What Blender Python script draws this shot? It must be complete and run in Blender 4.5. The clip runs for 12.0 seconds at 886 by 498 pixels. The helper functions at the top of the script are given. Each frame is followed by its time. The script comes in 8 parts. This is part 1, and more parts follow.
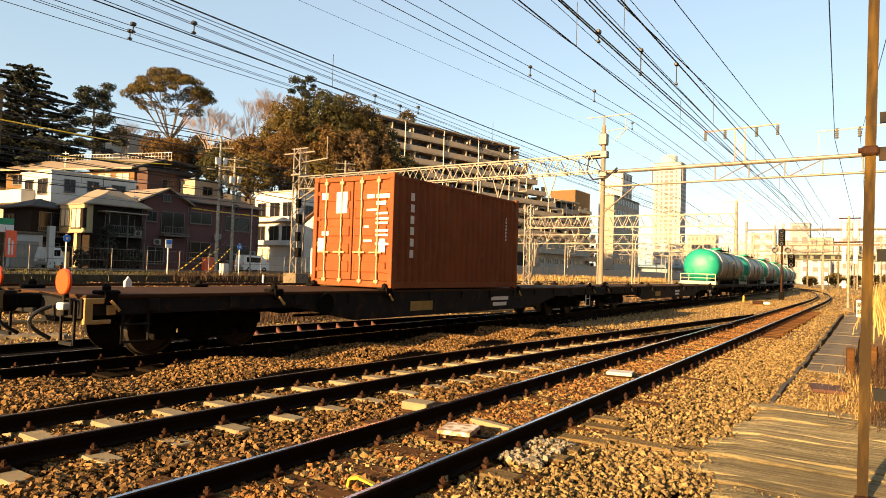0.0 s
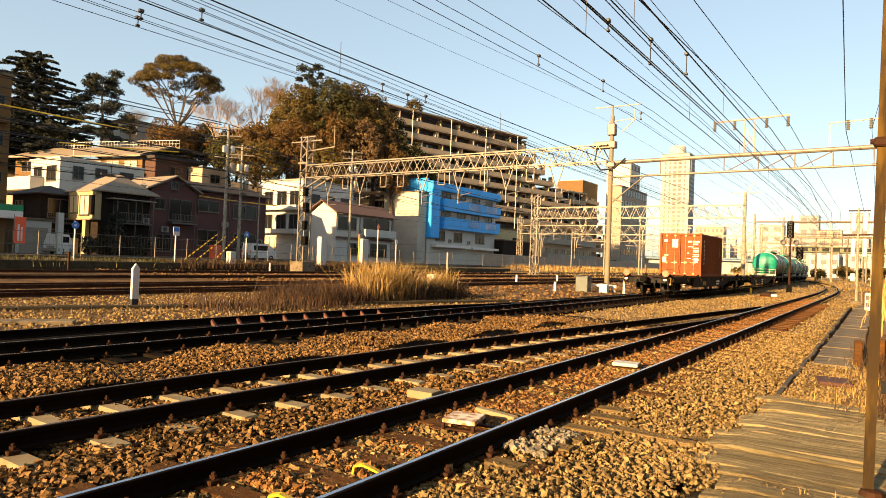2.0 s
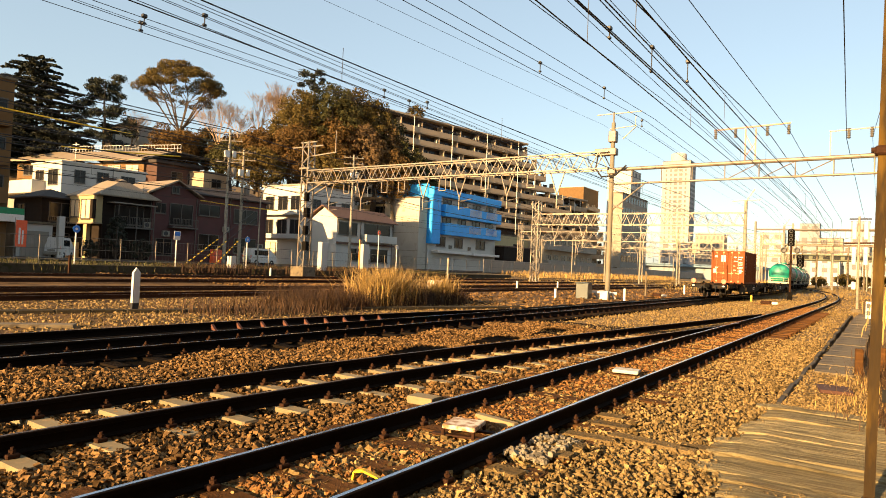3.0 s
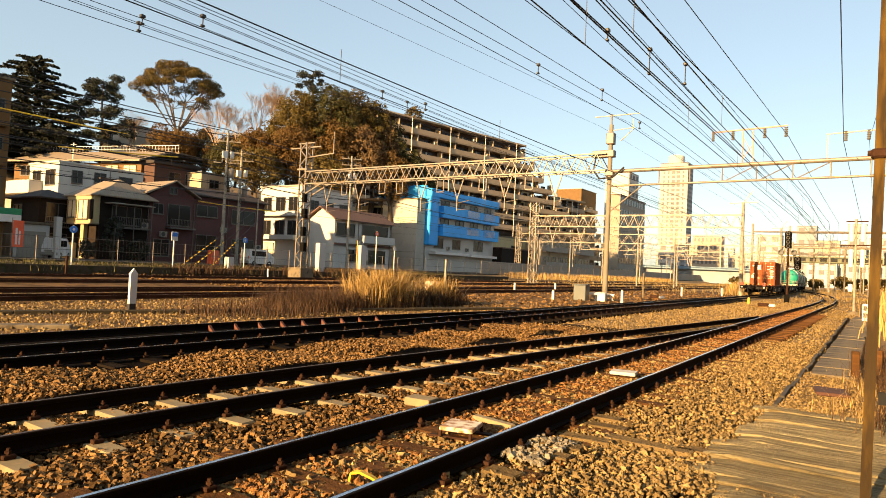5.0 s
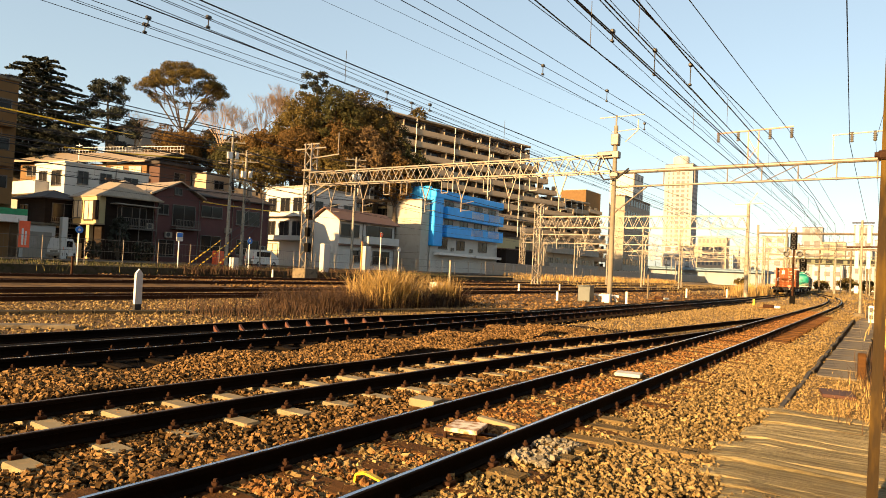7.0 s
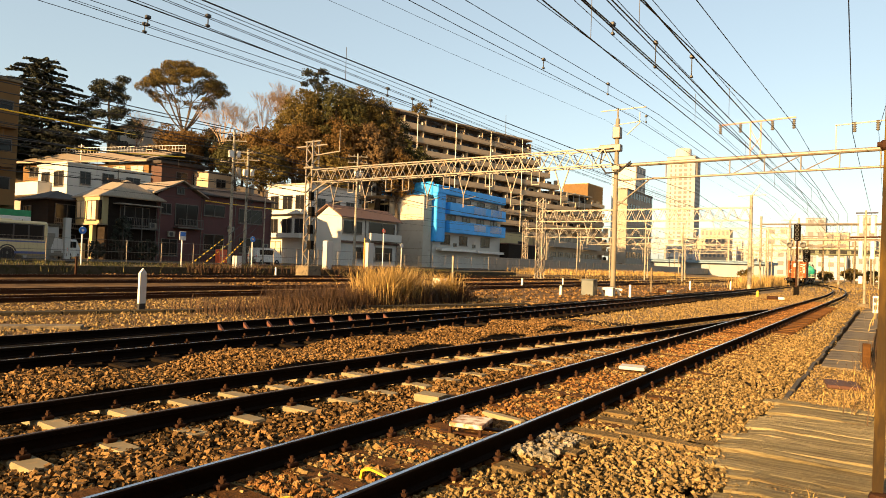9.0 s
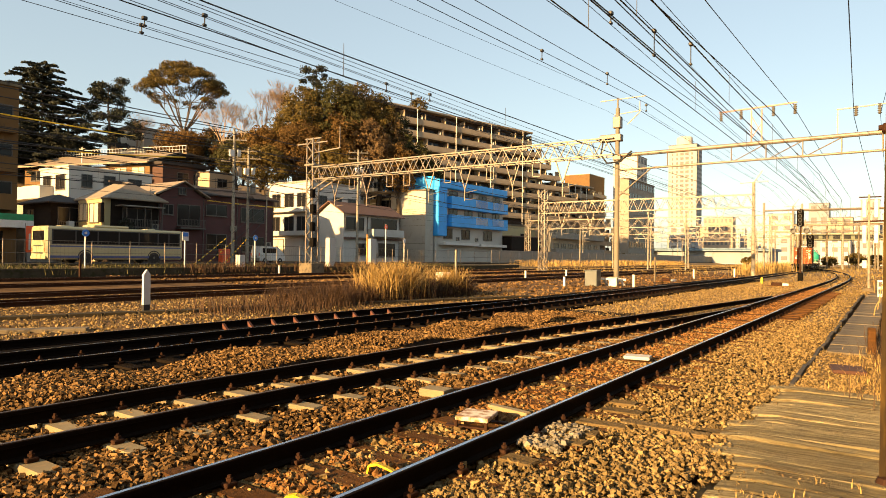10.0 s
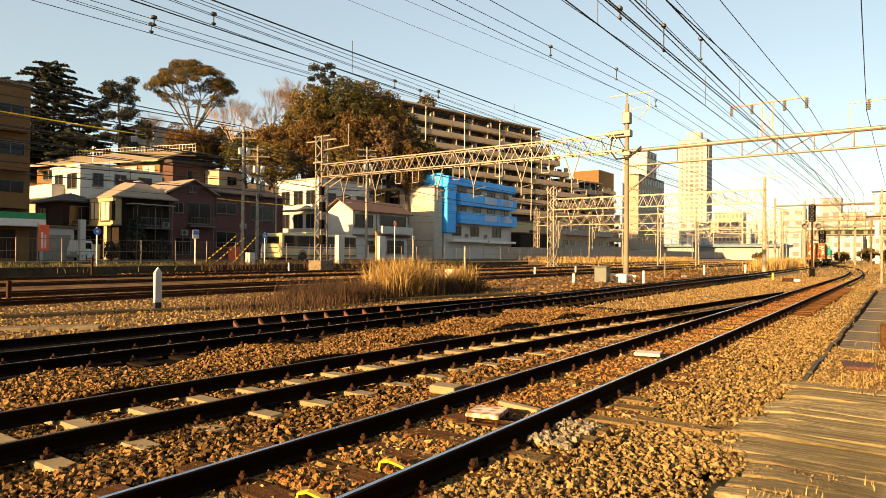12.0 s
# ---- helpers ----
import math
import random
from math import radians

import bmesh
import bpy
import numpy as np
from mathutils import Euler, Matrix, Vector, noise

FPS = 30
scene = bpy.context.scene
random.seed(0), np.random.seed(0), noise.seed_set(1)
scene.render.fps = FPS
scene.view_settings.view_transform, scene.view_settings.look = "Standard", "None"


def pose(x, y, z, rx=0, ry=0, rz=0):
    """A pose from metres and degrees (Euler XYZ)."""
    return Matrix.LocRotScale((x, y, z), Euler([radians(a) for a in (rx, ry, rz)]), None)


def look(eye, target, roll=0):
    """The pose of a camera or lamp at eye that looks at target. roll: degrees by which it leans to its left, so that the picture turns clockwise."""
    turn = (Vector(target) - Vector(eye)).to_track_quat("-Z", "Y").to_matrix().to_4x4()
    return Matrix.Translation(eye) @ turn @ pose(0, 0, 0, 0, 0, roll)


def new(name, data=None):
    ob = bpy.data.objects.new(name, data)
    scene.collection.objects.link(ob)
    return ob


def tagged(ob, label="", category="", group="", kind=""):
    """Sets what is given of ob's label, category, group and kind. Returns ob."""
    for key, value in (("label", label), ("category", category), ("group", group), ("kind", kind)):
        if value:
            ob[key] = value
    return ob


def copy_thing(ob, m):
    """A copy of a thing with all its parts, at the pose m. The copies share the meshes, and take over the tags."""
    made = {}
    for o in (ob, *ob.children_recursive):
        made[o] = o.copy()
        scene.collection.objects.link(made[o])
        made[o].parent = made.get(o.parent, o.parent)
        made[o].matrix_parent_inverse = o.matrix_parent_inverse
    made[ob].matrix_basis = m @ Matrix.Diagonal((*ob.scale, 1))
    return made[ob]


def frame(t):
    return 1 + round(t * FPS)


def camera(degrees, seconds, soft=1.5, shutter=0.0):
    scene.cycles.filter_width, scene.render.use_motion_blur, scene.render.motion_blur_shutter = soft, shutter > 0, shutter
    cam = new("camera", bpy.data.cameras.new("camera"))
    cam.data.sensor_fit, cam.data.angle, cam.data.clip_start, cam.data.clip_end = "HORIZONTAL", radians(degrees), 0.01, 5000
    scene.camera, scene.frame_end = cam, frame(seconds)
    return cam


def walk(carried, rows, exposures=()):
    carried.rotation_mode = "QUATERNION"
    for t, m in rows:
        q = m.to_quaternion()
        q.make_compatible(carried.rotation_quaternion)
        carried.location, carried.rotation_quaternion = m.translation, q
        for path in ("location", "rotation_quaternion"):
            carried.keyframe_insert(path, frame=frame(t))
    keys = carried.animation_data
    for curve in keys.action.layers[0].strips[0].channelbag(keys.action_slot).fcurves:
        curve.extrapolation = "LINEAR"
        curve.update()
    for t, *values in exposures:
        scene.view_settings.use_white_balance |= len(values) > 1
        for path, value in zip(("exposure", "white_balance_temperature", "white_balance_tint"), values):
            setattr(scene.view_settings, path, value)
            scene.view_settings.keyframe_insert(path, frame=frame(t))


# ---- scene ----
EYE = 1.475
cam = camera(69.0, 12.0, soft=0.9)
PATH = (
    # seconds, yaw, pitch, roll and small sway of a hand-held phone
    (0, 33.55, 1.82, -1.77, 0.009, 0.004, 0.002),
    (0.5, 33.43, 1.45, -1.71, 0.004, 0.014, -0.006),
    (1, 33.60, 1.10, -1.83, 0.006, 0.012, -0.006),
    (1.5, 33.75, 0.68, -2.03, 0.004, 0.018, -0.007),
    (2, 34.12, 0.88, -2.23, 0.003, 0.013, -0.003),
    (2.5, 34.08, 1.14, -2.49, 0.005, 0.005, 0.001),
    (3, 34.16, 1.40, -2.56, 0.002, 0.006, -0.004),
    (5, 33.96, 1.53, -2.70, 0.005, 0.004, -0.002),
    (5.5, 34.04, 1.43, -2.79, 0.005, -0.003, 0.003),
    (6, 34.08, 1.62, -2.96, 0.000, 0.000, 0.000),
    (6.5, 34.15, 1.72, -2.88, 0.004, -0.003, -0.000),
    (7, 34.33, 1.59, -2.79, -0.000, -0.003, -0.000),
    (9, 34.59, 1.19, -2.05, 0.002, -0.008, 0.001),
    (9.5, 34.78, 0.67, -1.06, 0.004, 0.000, 0.004),
    (10, 34.86, 0.67, -0.70, 0.007, 0.004, 0.001),
    (10.5, 35.12, 0.56, -0.23, 0.004, 0.000, 0.001),
    (11, 35.48, 0.44, -0.30, 0.004, -0.002, 0.002),
    (11.5, 35.57, 0.37, -0.56, 0.003, -0.004, 0.002),
    (12, 35.65, 0.38, -0.48, 0.005, -0.010, 0.004),
)
walk(cam, [(t, pose(dx, dy, EYE + dz, 90 + pitch, roll, yaw)) for t, yaw, pitch, roll, dx, dy, dz in PATH],
     exposures=[(0, 1.82, 7300, 11), (1.5, 1.74, 7450, 11), (7, 1.72, 7600, 11), (9.5, 1.72, 8000, 11), (12, 1.72, 8100, 11)])

# ---- world and sun ----
SUN_EL, SUN_AZ = 13.5, 187.5          # degrees; azimuth from +y towards +x
world = bpy.data.worlds.new("sky")
scene.world = world
world.use_nodes = True
wn = world.node_tree.nodes
wl = world.node_tree.links
sky = wn.new("ShaderNodeTexSky")
sky.sky_type = "NISHITA"
sky.sun_disc = False
sky.sun_elevation = radians(SUN_EL)
sky.sun_rotation = radians(SUN_AZ)
sky.air_density, sky.dust_density, sky.ozone_density = 1.0, 1.0, 1.5
# thin winter haze evens the sky out towards a pale blue
haze = wn.new("ShaderNodeMixRGB")
haze.inputs[0].default_value = 0.5
haze.inputs[2].default_value = (1.85, 2.5, 3.15, 1)
wl.new(sky.outputs[0], haze.inputs[1])
wl.new(haze.outputs[0], wn["Background"].inputs[0])
wn["Background"].inputs[1].default_value = 0.086

sun_data = bpy.data.lights.new("sun", "SUN")
sun_data.energy, sun_data.angle, sun_data.color = 5.0, radians(0.6), (1.0, 0.68, 0.34)
sun = new("sun", sun_data)
a, e = radians(SUN_AZ), radians(SUN_EL)
to_sun = Vector((math.sin(a) * math.cos(e), math.cos(a) * math.cos(e), math.sin(e)))
sun.matrix_world = look((0, 0, 60), Vector((0, 0, 60)) - to_sun)


# ---- materials ----
MATS = {}


def mat(name, color, rough=0.7, metal=0.0, var=0.25, scale=3.0, fine=40.0, bump=0.2, second=None, amount=0.0,
        island=0.0, rand=0.0, trans=0.0, spec=0.5, stretch=(1, 1, 1), glow=None):
    """A node material: base colour varied at two scales, stains of a second colour, fine relief."""
    if name in MATS:
        return MATS[name]
    m = bpy.data.materials.new(name)
    m.use_nodes = True
    n, l = m.node_tree.nodes, m.node_tree.links
    b = n["Principled BSDF"]
    tc = n.new("ShaderNodeTexCoord")
    mp = n.new("ShaderNodeMapping")
    mp.inputs["Scale"].default_value = stretch
    l.new(tc.outputs["Object"], mp.inputs[0])
    big = n.new("ShaderNodeTexNoise")
    big.inputs["Scale"].default_value, big.inputs["Detail"].default_value = scale, 5
    small = n.new("ShaderNodeTexNoise")
    small.inputs["Scale"].default_value, small.inputs["Detail"].default_value = fine, 4
    l.new(mp.outputs[0], big.inputs[0])
    l.new(mp.outputs[0], small.inputs[0])
    mixn = n.new("ShaderNodeMath")
    mixn.operation = "MULTIPLY_ADD"
    l.new(small.outputs[0], mixn.inputs[0])
    mixn.inputs[1].default_value = 0.5
    l.new(big.outputs[0], mixn.inputs[2])
    val = n.new("ShaderNodeMapRange")
    val.inputs[1].default_value, val.inputs[2].default_value = 0.45, 1.05
    val.inputs[3].default_value, val.inputs[4].default_value = 1 - var, 1 + var
    l.new(mixn.outputs[0], val.inputs[0])
    hsv = n.new("ShaderNodeHueSaturation")
    hsv.inputs["Color"].default_value = (*color, 1)
    last = val.outputs[0]
    if island or rand:
        src = n.new("ShaderNodeNewGeometry").outputs["Random Per Island"] if island else n.new("ShaderNodeObjectInfo").outputs["Random"]
        k = island or rand
        rr = n.new("ShaderNodeMapRange")
        rr.inputs[3].default_value, rr.inputs[4].default_value = 1 - k, 1 + k
        l.new(src, rr.inputs[0])
        mul = n.new("ShaderNodeMath")
        mul.operation = "MULTIPLY"
        l.new(last, mul.inputs[0])
        l.new(rr.outputs[0], mul.inputs[1])
        last = mul.outputs[0]
    l.new(last, hsv.inputs["Value"])
    out = hsv.outputs[0]
    if second:
        ramp = n.new("ShaderNodeValToRGB")
        ramp.color_ramp.elements[0].position = 0.62 - amount * 0.35
        ramp.color_ramp.elements[1].position = 0.74 - amount * 0.25
        stain = n.new("ShaderNodeTexNoise")
        stain.inputs["Scale"].default_value, stain.inputs["Detail"].default_value = scale * 2.3, 8
        l.new(mp.outputs[0], stain.inputs[0])
        l.new(stain.outputs[0], ramp.inputs[0])
        mix = n.new("ShaderNodeMixRGB")
        l.new(ramp.outputs[0], mix.inputs[0])
        l.new(out, mix.inputs[1])
        mix.inputs[2].default_value = (*second, 1)
        out = mix.outputs[0]
    l.new(out, b.inputs["Base Color"])
    b.inputs["Metallic"].default_value = metal
    b.inputs["Specular IOR Level"].default_value = spec
    rg = n.new("ShaderNodeMapRange")
    rg.inputs[3].default_value, rg.inputs[4].default_value = max(0.02, rough - 0.12), min(1, rough + 0.12)
    l.new(small.outputs[0], rg.inputs[0])
    l.new(rg.outputs[0], b.inputs["Roughness"])
    if bump:
        bp = n.new("ShaderNodeBump")
        bp.inputs["Strength"].default_value = bump
        bp.inputs["Distance"].default_value = 0.02
        l.new(small.outputs[0], bp.inputs["Height"])
        l.new(bp.outputs[0], b.inputs["Normal"])
    if trans:
        b.inputs["Transmission Weight"].default_value = trans
    if glow:
        b.inputs["Emission Color"].default_value = (*glow[:3], 1)
        b.inputs["Emission Strength"].default_value = glow[3]
    MATS[name] = m
    return m


# near-black, to paint the shade in the gaps between ballast stones
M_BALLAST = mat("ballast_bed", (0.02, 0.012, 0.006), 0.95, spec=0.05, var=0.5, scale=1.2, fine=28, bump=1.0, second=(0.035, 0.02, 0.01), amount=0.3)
M_STONE = mat("ballast_stone", (0.2, 0.134, 0.058), 0.95, var=0.35, scale=9, fine=60, bump=0.5, island=0.65, spec=0.15)
# brake-dust brown, darkened further for the shaded stone sides on the left
M_STONE_DARK = mat("ballast_stone_dust_and_shade", (0.14, 0.08, 0.034), 0.9, var=0.4, scale=9, fine=60, bump=0.3, island=0.8, spec=0.06)
M_STONE_ORANGE = mat("ballast_stone_rust_orange", (0.2, 0.095, 0.034), 0.95, var=0.4, scale=9, fine=60, bump=0.4, island=0.6, spec=0.15)
M_STONE_PALE = mat("ballast_stone_fresh", (0.2, 0.17, 0.125), 0.9, var=0.2, scale=9, fine=70, bump=0.4, island=0.3)
M_EARTH = mat("dry_earth_grass", (0.195, 0.118, 0.044), 0.97, var=0.45, scale=0.5, fine=22, bump=0.35, second=(0.12, 0.07, 0.026), amount=0.4)
M_RAIL = mat("rusty_rail_steel", (0.010, 0.006, 0.004), 0.8, var=0.4, scale=2, fine=60, bump=0.3, spec=0.06)
M_HEAD = mat("polished_rail_head", (0.55, 0.55, 0.58), 0.22, metal=1.0, var=0.15, scale=1, fine=30, bump=0.05)
M_HEAD_DULL = mat("dull_rail_head", (0.16, 0.11, 0.08), 0.45, metal=0.8, var=0.3, scale=1, fine=30, bump=0.05)
M_SLEEPER = mat("concrete_sleeper", (0.22, 0.17, 0.095), 0.9, var=0.2, scale=3, fine=90, bump=0.12, second=(0.3, 0.2, 0.1), amount=0.2, rand=0.15)
M_TIMBER = mat("creosoted_timber", (0.1, 0.045, 0.016), 0.9, spec=0.1, var=0.5, scale=2.5, fine=30, bump=0.7, stretch=(0.6, 8, 8), rand=0.25)
M_POLE = mat("weathered_concrete_pole", (0.26, 0.23, 0.18), 0.85, var=0.2, scale=1.5, fine=30, bump=0.2, second=(0.13, 0.1, 0.07), amount=0.25)
M_PLANK = mat("weathered_crossing_plank", (0.265, 0.212, 0.115), 0.95, var=0.65, scale=3.0, fine=30, bump=1.0, stretch=(0.35, 6, 6), second=(0.13, 0.092, 0.045), amount=0.36, rand=0.3, spec=0.2)
M_IRON = mat("rusty_iron_fitting", (0.045, 0.02, 0.011), 0.8, spec=0.15, metal=0.3, var=0.4, scale=8, fine=80)
M_CONC = mat("aged_concrete", (0.14, 0.107, 0.066), 0.9, var=0.3, scale=1.5, fine=40, bump=0.3, second=(0.06, 0.045, 0.03), amount=0.3)
M_GALV = mat("galvanised_lattice_steel", (0.18, 0.16, 0.135), 0.5, metal=0.35, var=0.3, scale=2, fine=30, bump=0.1, second=(0.25, 0.15, 0.08), amount=0.25)
M_RUSTPOLE = mat("rust_brown_pole_steel", (0.028, 0.016, 0.005), 0.8, var=0.5, scale=3, fine=50, bump=0.3, stretch=(1, 1, 0.2), spec=0.2, second=(0.1, 0.055, 0.008), amount=0.4)
M_WIRE = mat("dark_wire", (0.03, 0.028, 0.028), 0.6, metal=0.4, var=0.1)
M_INS = mat("porcelain_insulator", (0.13, 0.12, 0.105), 0.3, var=0.1)
M_WHITE = mat("white_paint", (0.6, 0.57, 0.53), 0.6, var=0.08, scale=2, fine=30, bump=0.1, second=(0.5, 0.42, 0.3), amount=0.1)
M_BLACK = mat("black_paint", (0.02, 0.02, 0.022), 0.5, var=0.2)
M_YELLOW = mat("yellow_paint", (0.85, 0.5, 0.02), 0.5, var=0.15)
M_RED = mat("red_orange_paint", (0.75, 0.10, 0.03), 0.5, var=0.12)
M_STRAW = mat("dry_reed", (0.36, 0.23, 0.08), 0.9, var=0.2, island=0.35, bump=0)
M_STRAW_DULL = mat("dull_dry_grass", (0.21, 0.14, 0.052), 0.95, var=0.2, island=0.35, bump=0)
M_BRUSH = mat("brown_brush", (0.055, 0.026, 0.01), 0.9, var=0.2, island=0.45, bump=0)
M_GRASS = mat("winter_grass", (0.09, 0.08, 0.025), 0.95, var=0.2, island=0.45, bump=0)


# ---- builders ----
class Shape:
    """Collects boxes, rods, plates and lathes of one mesh."""

    def __init__(self):
        self.v, self.f = [], []

    def add(self, verts, faces):
        k = len(self.v)
        self.v += [tuple(p) for p in verts]
        self.f += [tuple(i + k for i in q) for q in faces]
        return self

    def box(self, x0, y0, z0, x1, y1, z1, c=0.0, m=None):
        if c <= 0:
            p = [Vector((x, y, z)) for z in (z0, z1) for x, y in ((x0, y0), (x1, y0), (x1, y1), (x0, y1))]
            q = [(3, 2, 1, 0), (4, 5, 6, 7), (0, 1, 5, 4), (1, 2, 6, 5), (2, 3, 7, 6), (3, 0, 4, 7)]
        else:
            ring = lambda d, z: [Vector(v) for v in ((x0 + c + d, y0 + d, z), (x1 - c - d, y0 + d, z), (x1 - d, y0 + c + d, z), (x1 - d, y1 - c - d, z),
                                                     (x1 - c - d, y1 - d, z), (x0 + c + d, y1 - d, z), (x0 + d, y1 - c - d, z), (x0 + d, y0 + c + d, z))]
            p = ring(c * 0.7, z0) + ring(0, z0 + c) + ring(0, z1 - c) + ring(c * 0.7, z1)
            q = [tuple(range(7, -1, -1)), tuple(range(24, 32))]
            for r in range(3):
                q += [(r * 8 + i, r * 8 + (i + 1) % 8, r * 8 + 8 + (i + 1) % 8, r * 8 + 8 + i) for i in range(8)]
        if m is not None:
            p = [m @ v for v in p]
        return self.add(p, q)

    def rod(self, a, b, r, n=8, r2=None):
        a, b = Vector(a), Vector(b)
        d = (b - a).normalized()
        u = d.orthogonal().normalized()
        w = d.cross(u)
        r2 = r if r2 is None else r2
        p = [o + (u * math.cos(t) + w * math.sin(t)) * s for o, s in ((a, r), (b, r2)) for t in (2 * math.pi * i / n for i in range(n))]
        q = [(i, (i + 1) % n, n + (i + 1) % n, n + i) for i in range(n)] + [tuple(range(n - 1, -1, -1)), tuple(range(n, 2 * n))]
        return self.add(p, q)

    def bar(self, a, b, w, h=None):
        """A square bar from a to b."""
        a, b = Vector(a), Vector(b)
        h = w if h is None else h
        d = (b - a).normalized()
        u = d.cross(Vector((0, 0, 1)))
        u = Vector((1, 0, 0)) if u.length < 1e-4 else u.normalized()
        k = u.cross(d)
        p = [o + u * sx * w / 2 + k * sz * h / 2 for o in (a, b) for sx, sz in ((-1, -1), (1, -1), (1, 1), (-1, 1))]
        return self.add(p, [(3, 2, 1, 0), (4, 5, 6, 7), (0, 1, 5, 4), (1, 2, 6, 5), (2, 3, 7, 6), (3, 0, 4, 7)])

    def lathe(self, o, axis, prof, n=20):
        """prof: (distance along the axis, radius)."""
        o, d = Vector(o), Vector(axis).normalized()
        u = d.orthogonal().normalized()
        w = d.cross(u)
        p, q = [], []
        for s, r in prof:
            p += [o + d * s + (u * math.cos(2 * math.pi * i / n) + w * math.sin(2 * math.pi * i / n)) * max(r, 1e-4) for i in range(n)]
        for k in range(len(prof) - 1):
            q += [(k * n + i, k * n + (i + 1) % n, k * n + n + (i + 1) % n, k * n + n + i) for i in range(n)]
        q += [tuple(range(n - 1, -1, -1)), tuple(range((len(prof) - 1) * n, len(prof) * n))]
        return self.add(p, q)

    def tube(self, pts, r, n=5):
        """One continuous round wire through the points."""
        pts = [Vector(p) for p in pts]
        p, q = [], []
        for i, o in enumerate(pts):
            d = (pts[min(i + 1, len(pts) - 1)] - pts[max(i - 1, 0)]).normalized()
            u = d.cross(Vector((0, 0, 1)))
            u = Vector((1, 0, 0)) if u.length < 1e-3 else u.normalized()
            w = u.cross(d)
            p += [o + (u * math.cos(6.2832 * k / n) + w * math.sin(6.2832 * k / n)) * r for k in range(n)]
        for i in range(len(pts) - 1):
            q += [(i * n + k, i * n + (k + 1) % n, i * n + n + (k + 1) % n, i * n + n + k) for k in range(n)]
        q += [tuple(range(n - 1, -1, -1)), tuple(range((len(pts) - 1) * n, len(pts) * n))]
        return self.add(p, q)

    def extrude(self, prof, path):
        """A closed profile (side, up) swept along path points; sideways is level."""
        path = [Vector(p) for p in path]
        n = len(prof)
        p, q = [], []
        for i, o in enumerate(path):
            d = path[min(i + 1, len(path) - 1)] - path[max(i - 1, 0)]
            s = Vector((d.y, -d.x, 0)).normalized()
            p += [o + s * x + Vector((0, 0, z)) for x, z in prof]
        for k in range(len(path) - 1):
            q += [(k * n + i, k * n + (i + 1) % n, k * n + n + (i + 1) % n, k * n + n + i) for i in range(n)]
        q += [tuple(range(n)), tuple(range(len(path) * n - 1, (len(path) - 1) * n - 1, -1))]
        return self.add(p, q)

    def mesh(self, name, material, smooth=False):
        me = bpy.data.meshes.new(name)
        me.from_pydata(self.v, [], self.f)
        me.materials.append(material)
        if smooth:
            for pl in me.polygons:
                pl.use_smooth = True
        bm = bmesh.new()
        bm.from_mesh(me)
        bmesh.ops.recalc_face_normals(bm, faces=bm.faces)
        bm.to_mesh(me)
        bm.free()
        if smooth:
            me.set_sharp_from_angle(angle=radians(40))
        return me


def part(name, shape, material, parent=None, label="", smooth=False):
    ob = new(name, shape.mesh(name, material, smooth))
    if parent is not None:
        ob.parent = parent
    if label:
        ob["label"] = label
    return ob


def thing(name, at=(0, 0, 0), turn=0, label="", category="", group="", kind=""):
    ob = new(name)
    ob.matrix_basis = pose(*at, 0, 0, turn)
    return tagged(ob, label, category, group, kind)


def sh():
    return Shape()


def raw(name, verts, faces, material, parent=None):
    """A big mesh from numpy arrays of one face size."""
    me = bpy.data.meshes.new(name)
    verts, faces = np.asarray(verts, np.float32), np.asarray(faces, np.int32)
    k = faces.shape[1]
    me.vertices.add(len(verts))
    me.vertices.foreach_set("co", verts.ravel())
    me.loops.add(faces.size)
    me.loops.foreach_set("vertex_index", faces.ravel())
    me.polygons.add(len(faces))
    me.polygons.foreach_set("loop_start", np.arange(0, faces.size, k, dtype=np.int32))
    me.polygons.foreach_set("use_smooth", np.zeros(len(faces), bool))
    me.update(calc_edges=True)
    me.materials.append(material)
    ob = new(name, me)
    if parent is not None:
        ob.parent = parent
    return ob


# ---- ground ----
def track3_x(y):
    return -10.0 if y < 45 else -10.0 - 0.0009 * (y - 45) ** 2 / 3


def near_x(y):
    """Centre line of the near line, which bends to the left far ahead."""
    return -3.33 if y < 52 else -3.33 - 0.0011 * (y - 52) ** 2


def ground_sheet():
    xs = [-3000, -900, -300, -140, -100, -84, -72, -64, -56, -50, -47, -44, -38, -30, -20, -8, 0, 10, 60, 300, 3000]
    ys = [-3000, -300, -60, -10, 30, 80, 150, 260, 400, 700, 1500, 4800]
    def h(x, y):
        if x < -47 and y < 600:
            r = min(1, (-47 - x) / 4) * 0.85
            hill = max(0, min(1, (-78 - x) / 60))
            fade = max(0, min(1, (230 - y) / 80)) * max(0, min(1, (y + 200) / 100))
            return -0.28 + r + hill * hill * (3 - 2 * hill) * 19 * fade
        return -0.28
    v = [(x, y, h(x, y)) for y in ys for x in xs]
    n = len(xs)
    f = [(j * n + i, j * n + i + 1, j * n + n + i + 1, j * n + n + i) for j in range(len(ys) - 1) for i in range(n - 1)]
    s = sh()
    s.add(v, f)
    g = part("ground", s, M_EARTH)
    tagged(g, "brown ballast and dry winter earth of a railway yard", "ground", kind="structure")


ground_sheet()

# ---- tracks ----
RAIL = [(-0.062, -0.150), (0.062, -0.150), (0.062, -0.138), (0.012, -0.122), (0.009, -0.045), (0.033, -0.036), (0.033, -0.004), (0.026, 0.0),
        (-0.026, 0.0), (-0.033, -0.004), (-0.033, -0.036), (-0.009, -0.045), (-0.012, -0.122), (-0.062, -0.138)]


